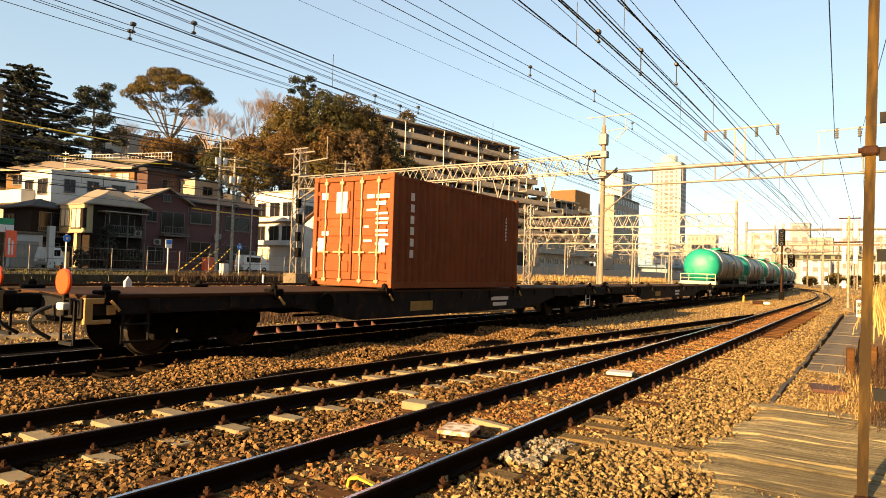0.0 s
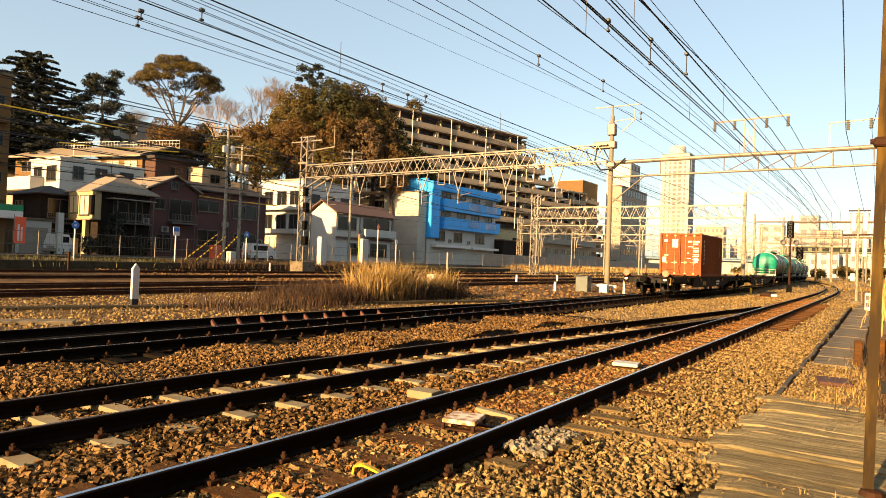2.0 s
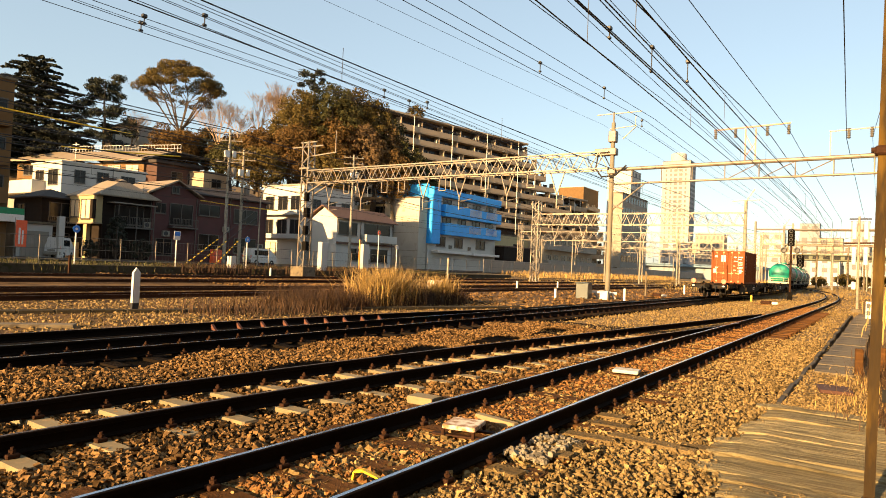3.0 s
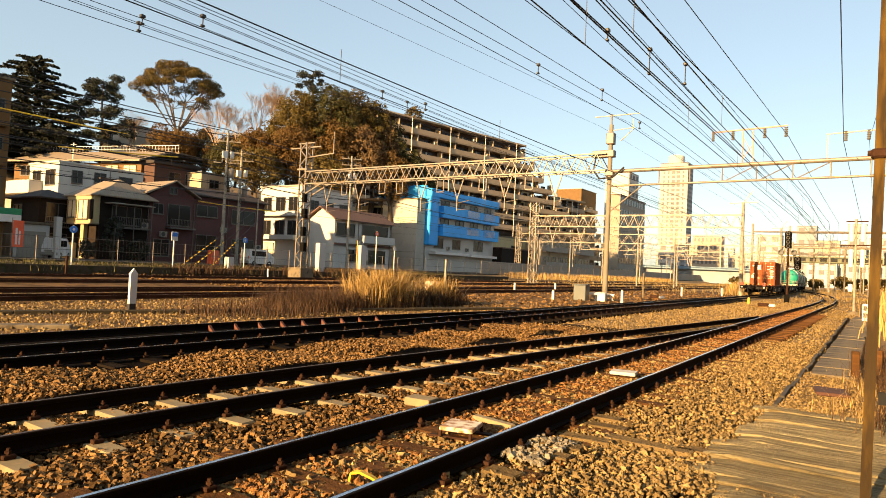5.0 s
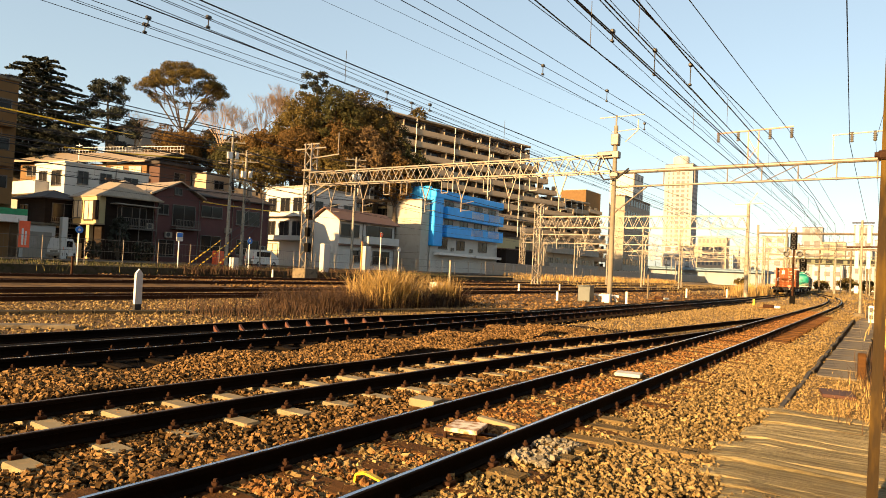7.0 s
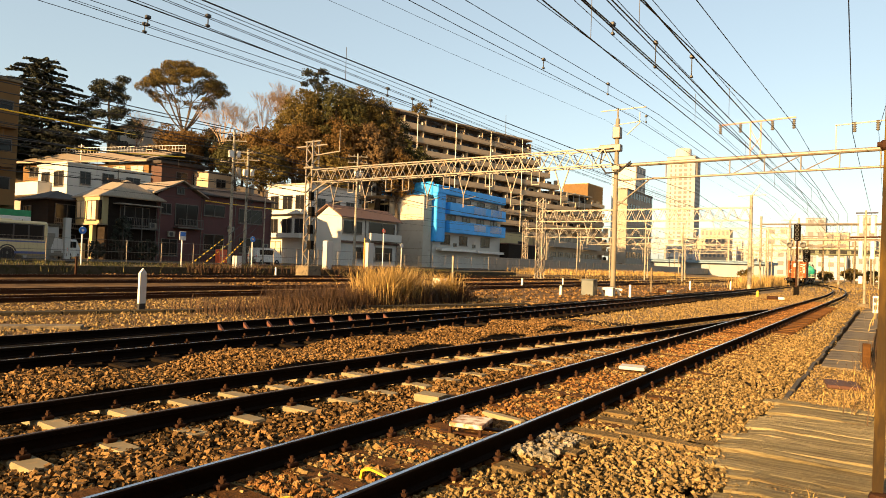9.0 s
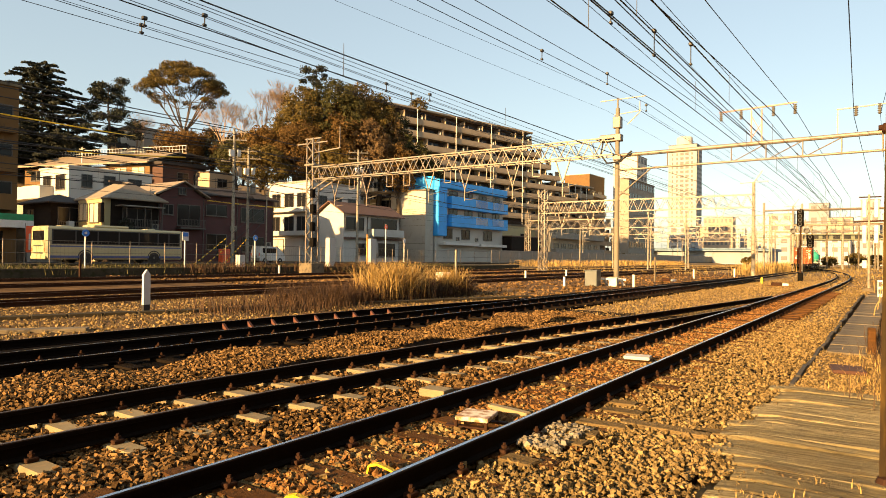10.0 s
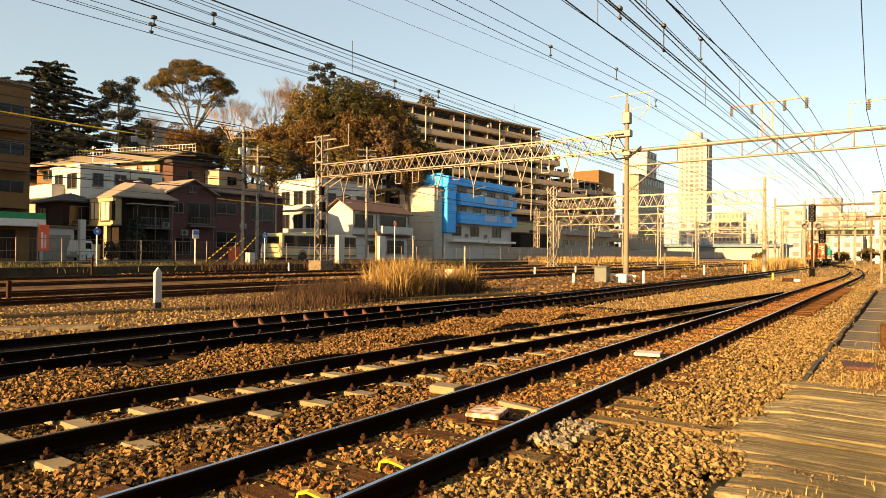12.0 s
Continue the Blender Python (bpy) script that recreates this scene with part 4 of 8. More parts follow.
def gantry_far(y, xl, xr, zb, zt, label):
    root = thing("catenary_gantry", label=label, category="gantry", group="overhead line gantries")
    lattice_beam(root, xl, xr, y, zb, zt, 0.8, 20)
    lattice_mast(root, xl, y, -0.3, zt + 1.6, 0.8, 14)
    part("mast_post", sh().rod((xr, y, -0.3), (xr, y, zt + 1.3), 0.2, 12, 0.15), M_POLE, root, "concrete mast", True)
    part("cap", sh().bar((xr - 1.3, y, zt + 1.2), (xr + 1.4, y, zt + 1.3), 0.08).bar((xr, y, zt + 1.2), (xr + 0.8, y, zt + 2.4), 0.08), M_GALV, root)
    for i in range(6):
        drop(root, xl + (xr - xl) * (i + 0.7) / 6.6, y, zb, zb - 1.7, 0.5)
    return root


gantry_far(72, -35.2, -11.6, 6.9, 8.2, "second lattice gantry with a concrete mast further along the yard")
gantry_far(112, -58, -12.5, 7.0, 8.6, "far pale lattice gantry over many tracks")
gantry_far(150, -70, -8.0, 7.2, 8.8, "far hazy lattice gantry over many tracks")
gantry_far(186, -76, -17.0, 7.4, 9.0, "far hazy lattice gantry over many tracks")
gantry_far(228, -88, -26.0, 7.6, 9.4, "far hazy lattice gantry over many tracks")


def portal(y, xl, xr, h):
    root = thing("portal_gantry", label="far slender steel portal over the main lines", category="gantry", group="overhead line gantries")
    for x in (xl, xr):
        part("post", sh().rod((x, y, -0.3), (x, y, h + 1.0), 0.13, 10), M_POLE, root)
    part("beam", sh().rod((xl, y, h), (xr, y, h), 0.1, 8), M_GALV, root)
    for i in range(3):
        x = xl + (xr - xl) * (i + 0.5) / 3
        part("arm", sh().bar((x, y, h), (x, y, h - 1.2), 0.06).rod((x, y, h - 1.1), (x + 1, y, h - 0.9), 0.03, 6), M_GALV, root)


for i, (y, xl, xr, h) in enumerate(((88, -13.0, 3.2, 7.6), (104, -10.5, 2.2, 8.6), (124, -12, 3.0, 7.4), (142, -15, 1.5, 9.0), (165, -22, 0, 8.0), (190, -30, -4, 9.2), (215, -34, -8, 8.4))):
    portal(y, xl, xr, h)


def yard_mast(x, y, h):
    root = thing("yard_mast", (x, y, -0.3), label="distant overhead-line mast with a bracket arm", category="mast", group="yard masts")
    part("pole", sh().rod((0, 0, 0), (0, 0, h), 0.12, 8, 0.09), M_POLE, root)
    part("arm", sh().bar((0, 0, h - 1.2), (2.2, 0, h - 1.0), 0.08), M_GALV, root)
    part("stay", sh().bar((0, 0, h - 0.2), (2.1, 0, h - 1.0), 0.05), M_GALV, root)
    part("drop_arm", sh().bar((1.8, 0, h - 1.0), (1.8, 0, h - 2.0), 0.06), M_GALV, root)


for i in range(58):
    y_ = 96 + (i * 37 % 70) * 2.6
    yard_mast((-8 - (i * 53 % 70) / 70 * (y_ * 0.40 + 6)) if i % 4 else (3.4 - (i % 7) * 0.9 - max(0, y_ - 150) * 0.03), y_, 7.2 + (i * 7 % 5) * 0.6)


def wire(name, pts, r, root, seg=14, sag=0.0):
    q = []
    for (a, b) in zip(pts, pts[1:]):
        a, b = Vector(a), Vector(b)
        q += [a.lerp(b, i / seg) - Vector((0, 0, sag * 4 * (i / seg) * (1 - i / seg))) for i in range(1 if q else 0, seg + 1)]
    return part(name, sh().tube(q, r), M_WIRE, root)


def catenary(x, zc, zm, label="contact wire, carrier and droppers of one overhead line", ys=(-22, 41, 72, 112, 150, 195), bend=None):
    root = thing("overhead_line", label=label, category="overhead wire", group="overhead lines")
    bend = bend or (lambda y: 0)
    P = [(x + bend(y), y, zc) for y in ys]
    wire("contact_wire", P, 0.011, root, 4)
    wire("carrier_wire", [(px, y, zm) for px, y, _ in P], 0.014, root, 10, 0.45)
    for i in range(18):
        y = -4 + i * 7.0
        part("dropper", sh().rod((x + bend(y), y, zc), (x + bend(y), y, zm - 0.2), 0.006, 4), M_WIRE, root)
    return root


left = lambda y: -0.0009 * max(0, y - 55) ** 2
catenary(-3.3, 5.3, 6.25, bend=left)
catenary(-4.1, 5.25, 6.2, bend=left)
catenary(-9.6, 5.3, 6.2, bend=left)
for x in (-22.4, -26.4, -33.5, -40.5):
    catenary(x, 5.3, 6.3)


def feeder(xn, xg, z, r=0.014):
    """A wire that passes xn beside the camera's place 17 m ahead and xg at the gantry."""
    root = thing("feeder_wire", label="bare overhead feeder wire slung between the masts", category="overhead wire", group="feeder wires")
    wire("wire", [(xn + (xn - xg) * 41 / 24, -24, z), (xg, GY, z), (xg * 0.9, 88, z - 1.0), (xg * 0.9 - 2.5, 142, z - 1.2), (xg * 0.9 - 8, 215, z - 1.2)], r, root, 12, 0.08)
    return root


# heavy feeders on the top frame, lighter ones on the mast arm, pairs over the far lines
for xn, xg, z, r in ((-24.98, -23.89, 10.45, 0.014), (-24.26, -24.22, 10.45, 0.014), (-24.06, -24.03, 10.45, 0.011), (-23.37, -22.58, 10.45, 0.014), (-22.23, -23.12, 10.45, 0.015),
                     (-21.36, -22.14, 10.45, 0.013), (-21.21, -21.98, 10.45, 0.013), (-20.69, -21.57, 10.45, 0.013), (-20.36, -20.73, 10.45, 0.013), (-15.91, -13.49, 11.3, 0.008),
                     (-17.58, -15.59, 11.3, 0.007), (-15.00, -13.70, 11.3, 0.016), (-14.28, -12.72, 11.3, 0.014), (-13.19, -12.08, 11.3, 0.015), (-10.08, -9.39, 10.6, 0.015),
                     (-8.06, -8.35, 9.75, 0.011), (-7.81, -7.67, 9.75, 0.024), (-7.19, -7.50, 9.75, 0.019), (-6.93, -7.17, 9.75, 0.012), (-6.43, -5.41, 9.75, 0.021),
                     (-6.03, -5.99, 9.75, 0.012), (-4.98, -4.36, 9.75, 0.015), (-0.90, -1.70, 9.3, 0.017), (0.76, -0.52, 9.3, 0.012)):
    feeder(xn, xg, z, r)


def spacer(x, y, z, h):
    """Insulated spacer between two parallel wires."""
    root = thing("wire_spacer", (x, y, z), label="small dark insulated spacer hung between overhead wires", category="spacer", group="wire spacers")
    part("clamp", sh().box(-0.07, -0.1, -0.05, 0.07, 0.1, 0.07, 0.02), M_BLACK, root)
    part("stem", sh().rod((0, 0, -h), (0, 0, 0), 0.022, 6), M_BLACK, root)
    part("lower_clamp", sh().box(-0.05, -0.08, -h - 0.04, 0.05, 0.08, -h + 0.04, 0.015), M_BLACK, root)


for x, y, z, h in ((-23.48, 13.56, 10.45, 0.28), (-24.30, 13.92, 10.45, 0.29), (-21.28, 14.66, 10.45, 0.36), (-21.68, 25.78, 10.45, 0.35), (-13.67, 27.66, 11.3, 0.40), (-12.45, 32.97, 11.3, 0.54), (-7.81, 20.97, 9.75, 0.32), (-7.10, 23.45, 9.75, 0.88), (-6.37, 25.67, 9.75, 0.76), (-21.79, 28.08, 10.45, 0.56), (-21.06, 28.78, 10.45, 0.34), (-12.92, 41.08, 11.3, 0.36)):
    spacer(x, y, z, h)

# ---- street side: houses, blocks, vehicles ----
M_PLASTER = mat("white_plaster", (0.47, 0.45, 0.41), 0.85, var=0.08, scale=0.6, fine=25, bump=0.15, second=(0.5, 0.46, 0.4), amount=0.12)
M_PINK = mat("dusty_pink_plaster", (0.105, 0.05, 0.048), 0.85, spec=0.1, var=0.15, scale=0.6, fine=25, second=(0.1, 0.055, 0.05), amount=0.12)
M_CREAM = mat("cream_plaster", (0.42, 0.33, 0.17), 0.85, var=0.1, scale=0.6, fine=25)
M_DARKWOOD = mat("dark_house_cladding", (0.02, 0.014, 0.011), 0.8, spec=0.1, var=0.25, scale=1, fine=25, stretch=(1, 1, 4))
M_BROWNTILE = mat("brown_block_tile", (0.15, 0.085, 0.036), 0.75, spec=0.15, var=0.15, scale=1, fine=25)
M_BRICK = mat("red_brown_brick", (0.06, 0.026, 0.018), 0.85, var=0.2, scale=1.2, fine=25)
M_ROOF = mat("pale_brown_roof_tile", (0.24, 0.185, 0.13), 0.75, var=0.2, scale=1.5, fine=12, stretch=(1, 5, 1), bump=0.5)
M_ROOFDARK = mat("dark_roof_tile", (0.045, 0.036, 0.033), 0.7, spec=0.15, var=0.25, scale=1.5, fine=12, bump=0.5)
M_ROOFRED = mat("brown_red_roof_tile", (0.12, 0.06, 0.04), 0.75, var=0.2, scale=1.5, fine=12, stretch=(1, 5, 1), bump=0.5)
M_BLUENET = mat("bright_blue_sheeting", (0.0, 0.32, 0.8), 0.55, var=0.15, scale=0.8, fine=9, bump=0.6)
M_GREYWALL = mat("grey_concrete_wall", (0.25, 0.22, 0.18), 0.85, var=0.12, scale=0.4, fine=20, second=(0.32, 0.29, 0.25), amount=0.2)
M_APT = mat("tan_apartment_tile", (0.36, 0.27, 0.18), 0.8, var=0.12, scale=0.3, fine=15)
# apartment back wall with the balcony shade put into its colour
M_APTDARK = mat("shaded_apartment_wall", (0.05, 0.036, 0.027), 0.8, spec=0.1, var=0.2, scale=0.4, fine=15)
M_FRAME = mat("aluminium_window_frame", (0.1, 0.09, 0.08), 0.5, metal=0.3, var=0.1)
M_CURTAIN = mat("pale_curtain", (0.6, 0.5, 0.34), 0.9, var=0.2, scale=4, fine=20, stretch=(6, 6, 1))
# white city blocks, kept pale and neutral with distance haze in the colour
M_CITY = mat("hazed_white_city_block", (0.35, 0.345, 0.335), 0.9, var=0.1, scale=0.2, fine=4, rand=0.2)


def window(root, face, plane, u0, z0, u1, z1, pane=None):
    """A framed pane on the east (+x) or south (-y) face."""
    d = 0.07
    pane = pane or M_GLASS
    def b(s, ua, za, ub, zb, o, t):
        if face == "E":
            return s.box(plane + o, ua, za, plane + o + t, ub, zb)
        return s.box(ua, plane - o - t, za, ub, plane - o, zb)
    w = part("window", b(sh(), u0, z0, u1, z1, 0.004, 0.03), pane, root)
    fr = sh()
    for q in ((u0 - d, z0 - d, u1 + d, z0), (u0 - d, z1, u1 + d, z1 + d), (u0 - d, z0, u0, z1), (u1, z0, u1 + d, z1), ((u0 + u1) / 2 - d / 2, z0, (u0 + u1) / 2 + d / 2, z1)):
        b(fr, *q, 0.0, 0.09)
    part("window_frame", fr, M_FRAME, w)
    part("sill", b(sh(), u0 - 0.12, z0 - 0.14, u1 + 0.12, z0 - 0.075, 0.0, 0.16), M_FRAME, w)
    return w


def balcony(root, face, plane, u0, z0, u1, z1, material, depth=1.1, rails=False):
    """A slab with a parapet, or with railings."""
    if face == "E":
        P = lambda ua, za, ub, zb, o, t: (plane + o, ua, za, plane + o + t, ub, zb)
    else:
        P = lambda ua, za, ub, zb, o, t: (ua, plane - o - t, za, ub, plane - o, zb)
    b = part("balcony", sh().box(*P(u0, z0 - 0.15, u1, z0, 0.0, depth)), material, root)
    if rails:
        part("handrail", sh().box(*P(u0, z1 - 0.05, u1, z1, depth - 0.05, 0.05)), M_FRAME, b)
        n = max(4, int((u1 - u0) / 0.18))
        for i in range(n + 1):
            u = u0 + (u1 - u0 - 0.03) * i / n
            part("baluster", sh().box(*P(u, z0, u + 0.03, z1 - 0.05, depth - 0.05, 0.03)), M_FRAME, b)
    else:
        part("parapet", sh().box(*P(u0, z0, u1, z1, depth - 0.12, 0.12)), material, b)
        for u in (u0, u1 - 0.1):
            part("parapet", sh().box(*P(u, z0, u + 0.1, z1, 0, depth - 0.12)), material, b)
    return b


def hip_roof(x0, x1, y0, y1, z, h, over=0.5, ridge=0.0, t=0.12):
    x0, x1, y0, y1 = x0 - over, x1 + over, y0 - over, y1 + over
    xm, ym = (x0 + x1) / 2, (y0 + y1) / 2
    if x1 - x0 > y1 - y0:
        k = (x1 - x0) / 2 * (1 - ridge) * 0.8
        r = [(x0 + k, ym, z + h), (x1 - k, ym, z + h)]
        faces = [(0, 1, 9, 8), (1, 2, 9), (2, 3, 8, 9), (3, 0, 8)]
    else:
        k = (y1 - y0) / 2 * (1 - ridge) * 0.8
        r = [(xm, y0 + k, z + h), (xm, y1 - k, z + h)]
        faces = [(0, 1, 8), (1, 2, 9, 8), (2, 3, 9), (3, 0, 8, 9)]
    v = [(x0, y0, z), (x1, y0, z), (x1, y1, z), (x0, y1, z), (x0, y0, z - t), (x1, y0, z - t), (x1, y1, z - t), (x0, y1, z - t)] + r
    faces += [(7, 6, 5, 4), (0, 4, 5, 1), (1, 5, 6, 2), (2, 6, 7, 3), (3, 7, 4, 0)]
    return sh().add(v, faces)


def gable_roof(x0, x1, y0, y1, z, h, along="x", over=0.4, t=0.15):
    """Two slopes with thickness; the ridge runs along x or y."""
    s = sh()
    if along == "y":
        xm = (x0 + x1) / 2
        for a, e in ((x0 - over, 0), (x1 + over, 1)):
            v = [(a, y0 - over, z), (xm, y0 - over, z + h), (xm, y1 + over, z + h), (a, y1 + over, z)]
            v += [(p[0], p[1], p[2] + t) for p in v]
            s.add(v, [(0, 1, 2, 3), (7, 6, 5, 4), (0, 4, 5, 1), (1, 5, 6, 2), (2, 6, 7, 3), (3, 7, 4, 0)])
    else:
        ym = (y0 + y1) / 2
        for a in (y0 - over, y1 + over):
            v = [(x0 - over, a, z), (x0 - over, ym, z + h), (x1 + over, ym, z + h), (x1 + over, a, z)]
            v += [(p[0], p[1], p[2] + t) for p in v]
            s.add(v, [(0, 1, 2, 3), (7, 6, 5, 4), (0, 4, 5, 1), (1, 5, 6, 2), (2, 6, 7, 3), (3, 7, 4, 0)])
    return s


def gable_wall(root, x0, x1, y0, y1, z, h, along, material):
    if along == "y":
        xm = (x0 + x1) / 2
        v = [(x0, y, z) for y in (y0, y1)] + [(x1, y, z) for y in (y0, y1)] + [(xm, y, z + h) for y in (y0, y1)]
        part("gable", sh().add(v, [(0, 2, 4), (1, 5, 3), (0, 4, 5, 1), (2, 3, 5, 4), (0, 1, 3, 2)]), material, root)
    else:
        ym = (y0 + y1) / 2
        v = [(x, y0, z) for x in (x0, x1)] + [(x, y1, z) for x in (x0, x1)] + [(x, ym, z + h) for x in (x0, x1)]
        part("gable", sh().add(v, [(0, 2, 4), (1, 5, 3), (0, 4, 5, 1), (2, 3, 5, 4), (0, 1, 3, 2)]), material, root)


def block(name, label, category, x0, x1, y0, y1, z0, z1, wall, cap=None, group="buildings behind the yard"):
    root = thing(name, label=label, category=category, group=group)
    part("wall", sh().box(x0, y0, z0, x1, y1, z1, 0.02), wall, root)
    if cap:
        part("roof", sh().box(x0 - 0.15, y0 - 0.15, z1, x1 + 0.15, y1 + 0.15, z1 + 0.22, 0.03), cap, root)
    return root


Z0 = 0.3
# corner shop with flats above
r = block("corner_shop_building", "brown tiled flats over a shop with a green fascia", "building", -66, -58, 8, 23.0, Z0, 14.7, M_BROWNTILE, M_CONC)
for z in (11.0, 7.9, 4.9):
    balcony(r, "E", -58, 9, z, 22.6, z + 1.1, M_BROWNTILE, 0.9)
    for y in (10, 14, 18.2, 20.6):
        window(r, "E", -58, y, z + 0.4, y + 1.9, z + 2.1)
part("fascia", sh().box(-58, 9, 3.95, -56.9, 23.8, 4.45, 0.03), mat("green_fascia", (0.0, 0.2, 0.08), 0.4), r, "green fascia band")
part("fascia", sh().box(-58, 9, 3.35, -56.88, 23.8, 3.95, 0.03), M_WHITE, r, "white fascia band")
part("shop_window", sh().box(-58, 10, 0.8, -57.97, 22, 3.1), M_GLASS, r, "dark shop window")
# added mass hidden behind the shop, only to cast shade on the old house
part("rear_wing", sh().box(-80, 10, Z0, -70.5, 22, 12.0), M_BROWNTILE, r)
bn = thing("shop_banner", (-56.2, 22.9, 0.4), label="red upright shop banner on a thin pole", category="banner")
part("pole", sh().rod((0, 0, 0), (0, 0, 3.3), 0.025, 6), M_GALV, bn)
part("cloth", sh().box(-0.01, 0.05, 1.0, 0.01, 0.85, 3.1), M_RED, bn, "red banner cloth")
part("mark", sh().box(0.012, 0.25, 1.2, 0.016, 0.4, 2.5).box(0.012, 0.5, 1.2, 0.016, 0.62, 2.3), M_WHITE, bn, "pale lettering bars")

# old house with a dark clad front
r = block("old_house", "dark timber-clad two-storey house with a lean-to roof", "house", -76, -69.7, 30.7, 34.4, Z0, 6.5, M_DARKWOOD)
part("roof", hip_roof(-76, -69.7, 30.7, 34.4, 6.55, 1.0, 0.5), M_ROOFDARK, r)
window(r, "E", -69.7, 31.4, 4.2, 33.6, 6.0)
window(r, "E", -69.7, 31.2, 1.2, 33.4, 2.9)
balcony(r, "E", -69.7, 31.0, 3.7, 34.0, 4.6, M_FRAME, 0.8, True)
window(r, "S", 30.7, -75, 4.2, -73.4, 5.8)
r = block("garage", "white concrete garage box by the road", "garage", -64, -60, 24.6, 27.4, Z0, 3.4, M_PLASTER, M_CONC)
part("shutter", sh().box(-60, 24.9, 0.4, -59.96, 27.1, 2.8), M_GREYWALL, r)
part("gate_post", sh().box(-59.6, 27.5, 0.3, -59.1, 28.0, 4.2, 0.03), M_PLASTER, r)

# house with a cream bay and a hipped roof
r = block("hipped_roof_house", "two-storey house with a cream bay and a pale hipped roof", "house", -69.5, -64, 33.8, 38.9, Z0, 6.9, M_DARKWOOD)
part("roof", hip_roof(-69.5, -64, 33.8, 38.9, 6.95, 1.9, 0.7, 0.3), M_ROOF, r, "pale brown tiled hipped roof")
part("bay", sh().box(-69.4, 33.2, 4.1, -64.05, 33.8, 6.85, 0.03), M_CREAM, r, "cream sunlit bay wall")
part("bay_sill", sh().box(-69.5, 33.08, 4.0, -64.0, 33.8, 4.12), M_ROOF, r)
window(r, "S", 33.2, -69.0, 4.75, -67.4, 6.4, M_CURTAIN)
window(r, "S", 33.2, -66.9, 4.55, -65.2, 6.4, M_CURTAIN)
part("shutter_case", sh().box(-65.05, 33.1, 4.5, -64.15, 33.2, 6.45, 0.02), M_DARKWOOD, r, "dark shutter case beside the window")
part("bay_post", sh().box(-66.6, 33.3, 0.3, -66.0, 33.7, 4.0), M_CREAM, r)
part("low_box", sh().box(-69.0, 32.6, 0.6, -67.4, 33.4, 2.1, 0.03), M_CREAM, r)
part("ridge_cap", sh().bar((-66.75, 35.0, 8.9), (-66.75, 37.7, 8.9), 0.3, 0.16), M_ROOFDARK, r)
balcony(r, "E", -64, 34.6, 3.9, 38.6, 4.9, M_FRAME, 1.2, True)
part("balcony_roof", sh().box(-64, 34.2, 6.15, -62.6, 38.8, 6.25), M_GREYWALL, r)
for y in (34.7, 36.6, 38.5):
    part("balcony_post", sh().rod((-62.7, y, 0.3), (-62.7, y, 6.15), 0.05, 8), M_FRAME, r)
window(r, "E", -64, 35.0, 4.2, 38.0, 6.0)

# pink gabled house and its long neighbour
r = block("pink_gabled_house", "dusty pink plastered house with a small gabled dormer", "house", -71, -64, 39.0, 44.4, Z0, 7.7, M_PINK)
part("roof", gable_roof(-71, -64, 39.0, 44.4, 7.7, 1.6, "x", 0.5), M_ROOF, r)
gable_wall(r, -71, -64, 39.0, 44.4, 7.7, 1.55, "x", M_PINK)
window(r, "E", -64, 39.4, 5.7, 40.5, 6.7)
window(r, "E", -64, 41.1, 4.6, 43.8, 6.8)
window(r, "E", -64, 41.2, 8.0, 42.0, 8.7)
balcony(r, "E", -64, 40.9, 4.3, 44.0, 5.2, M_FRAME, 1.0, True)
window(r, "E", -64, 39.6, 1.2, 41.4, 2.9)
r = block("long_pink_house", "long dusty pink two-storey house with a dark roof", "house", -72, -64.2, 44.5, 54.6, Z0, 8.1, M_PINK)
part("roof", gable_roof(-72, -64.2, 44.5, 54.6, 8.1, 1.3, "y", 0.5), M_ROOFDARK, r, "dark tiled roof")
gable_wall(r, -72, -64.2, 44.5, 54.6, 8.1, 1.25, "y", M_PINK)
for w in ((44.8, 5.9, 47.5, 7.1), (49.6, 5.4, 53.0, 7.0), (44.9, 2.0, 47.5, 3.7), (49.8, 1.8, 53.0, 3.5)):
    window(r, "E", -64.2, *w)

# upper row on the slope
r = block("white_modern_house", "white two-storey house on the slope with a balcony", "house", -91.7, -84, 39.0, 50.0, 4, 12.1, M_PLASTER, M_PLASTER)
for w in ((40.6, 9.8, 41.8, 11.3), (43.4, 10.2, 44.8, 11.4), (46.6, 10.4, 48.4, 11.3)):
    window(r, "E", -84, *w)
window(r, "S", 39.0, -90.6, 9.9, -88.6, 11.2)
window(r, "S", 39.0, -87.2, 9.4, -84.9, 11.2)
balcony(r, "S", 39.0, -98.5, 8.4, -88.0, 9.9, M_PLASTER, 1.6)
part("balcony_base", sh().box(-98.5, 38.6, 3, -91.7, 46, 8.3), M_GREYWALL, r)
r = thing("wide_brown_house", (-92, 54.3, 0), 17, "wide house on the slope with low brown roof and terrace", "house", "buildings behind the yard")
part("wall", sh().box(-25.5, 0.4, 3, -0.3, 11, 14.9, 0.03), M_BROWNTILE, r)
part("roof", sh().add([(-26.4, -0.9, 15.0), (0.4, -0.9, 15.0), (0.4, 6.2, 17.5), (-24.0, 6.2, 17.5), (-26.4, -0.9, 15.25), (0.4, -0.9, 15.25), (0.4, 6.2, 17.75), (-24.0, 6.2, 17.75)],
                      [(3, 2, 1, 0), (4, 5, 6, 7), (0, 1, 5, 4), (1, 2, 6, 5), (2, 3, 7, 6), (3, 0, 4, 7)]), M_ROOF, r, "broad low-pitched brown roof")
for i in range(7):
    x = -24.0 + i * 3.4
    window(r, "S", 0.4, x, 13.0, x + 2.3, 14.5, M_CURTAIN if i > 2 else M_GLASS)
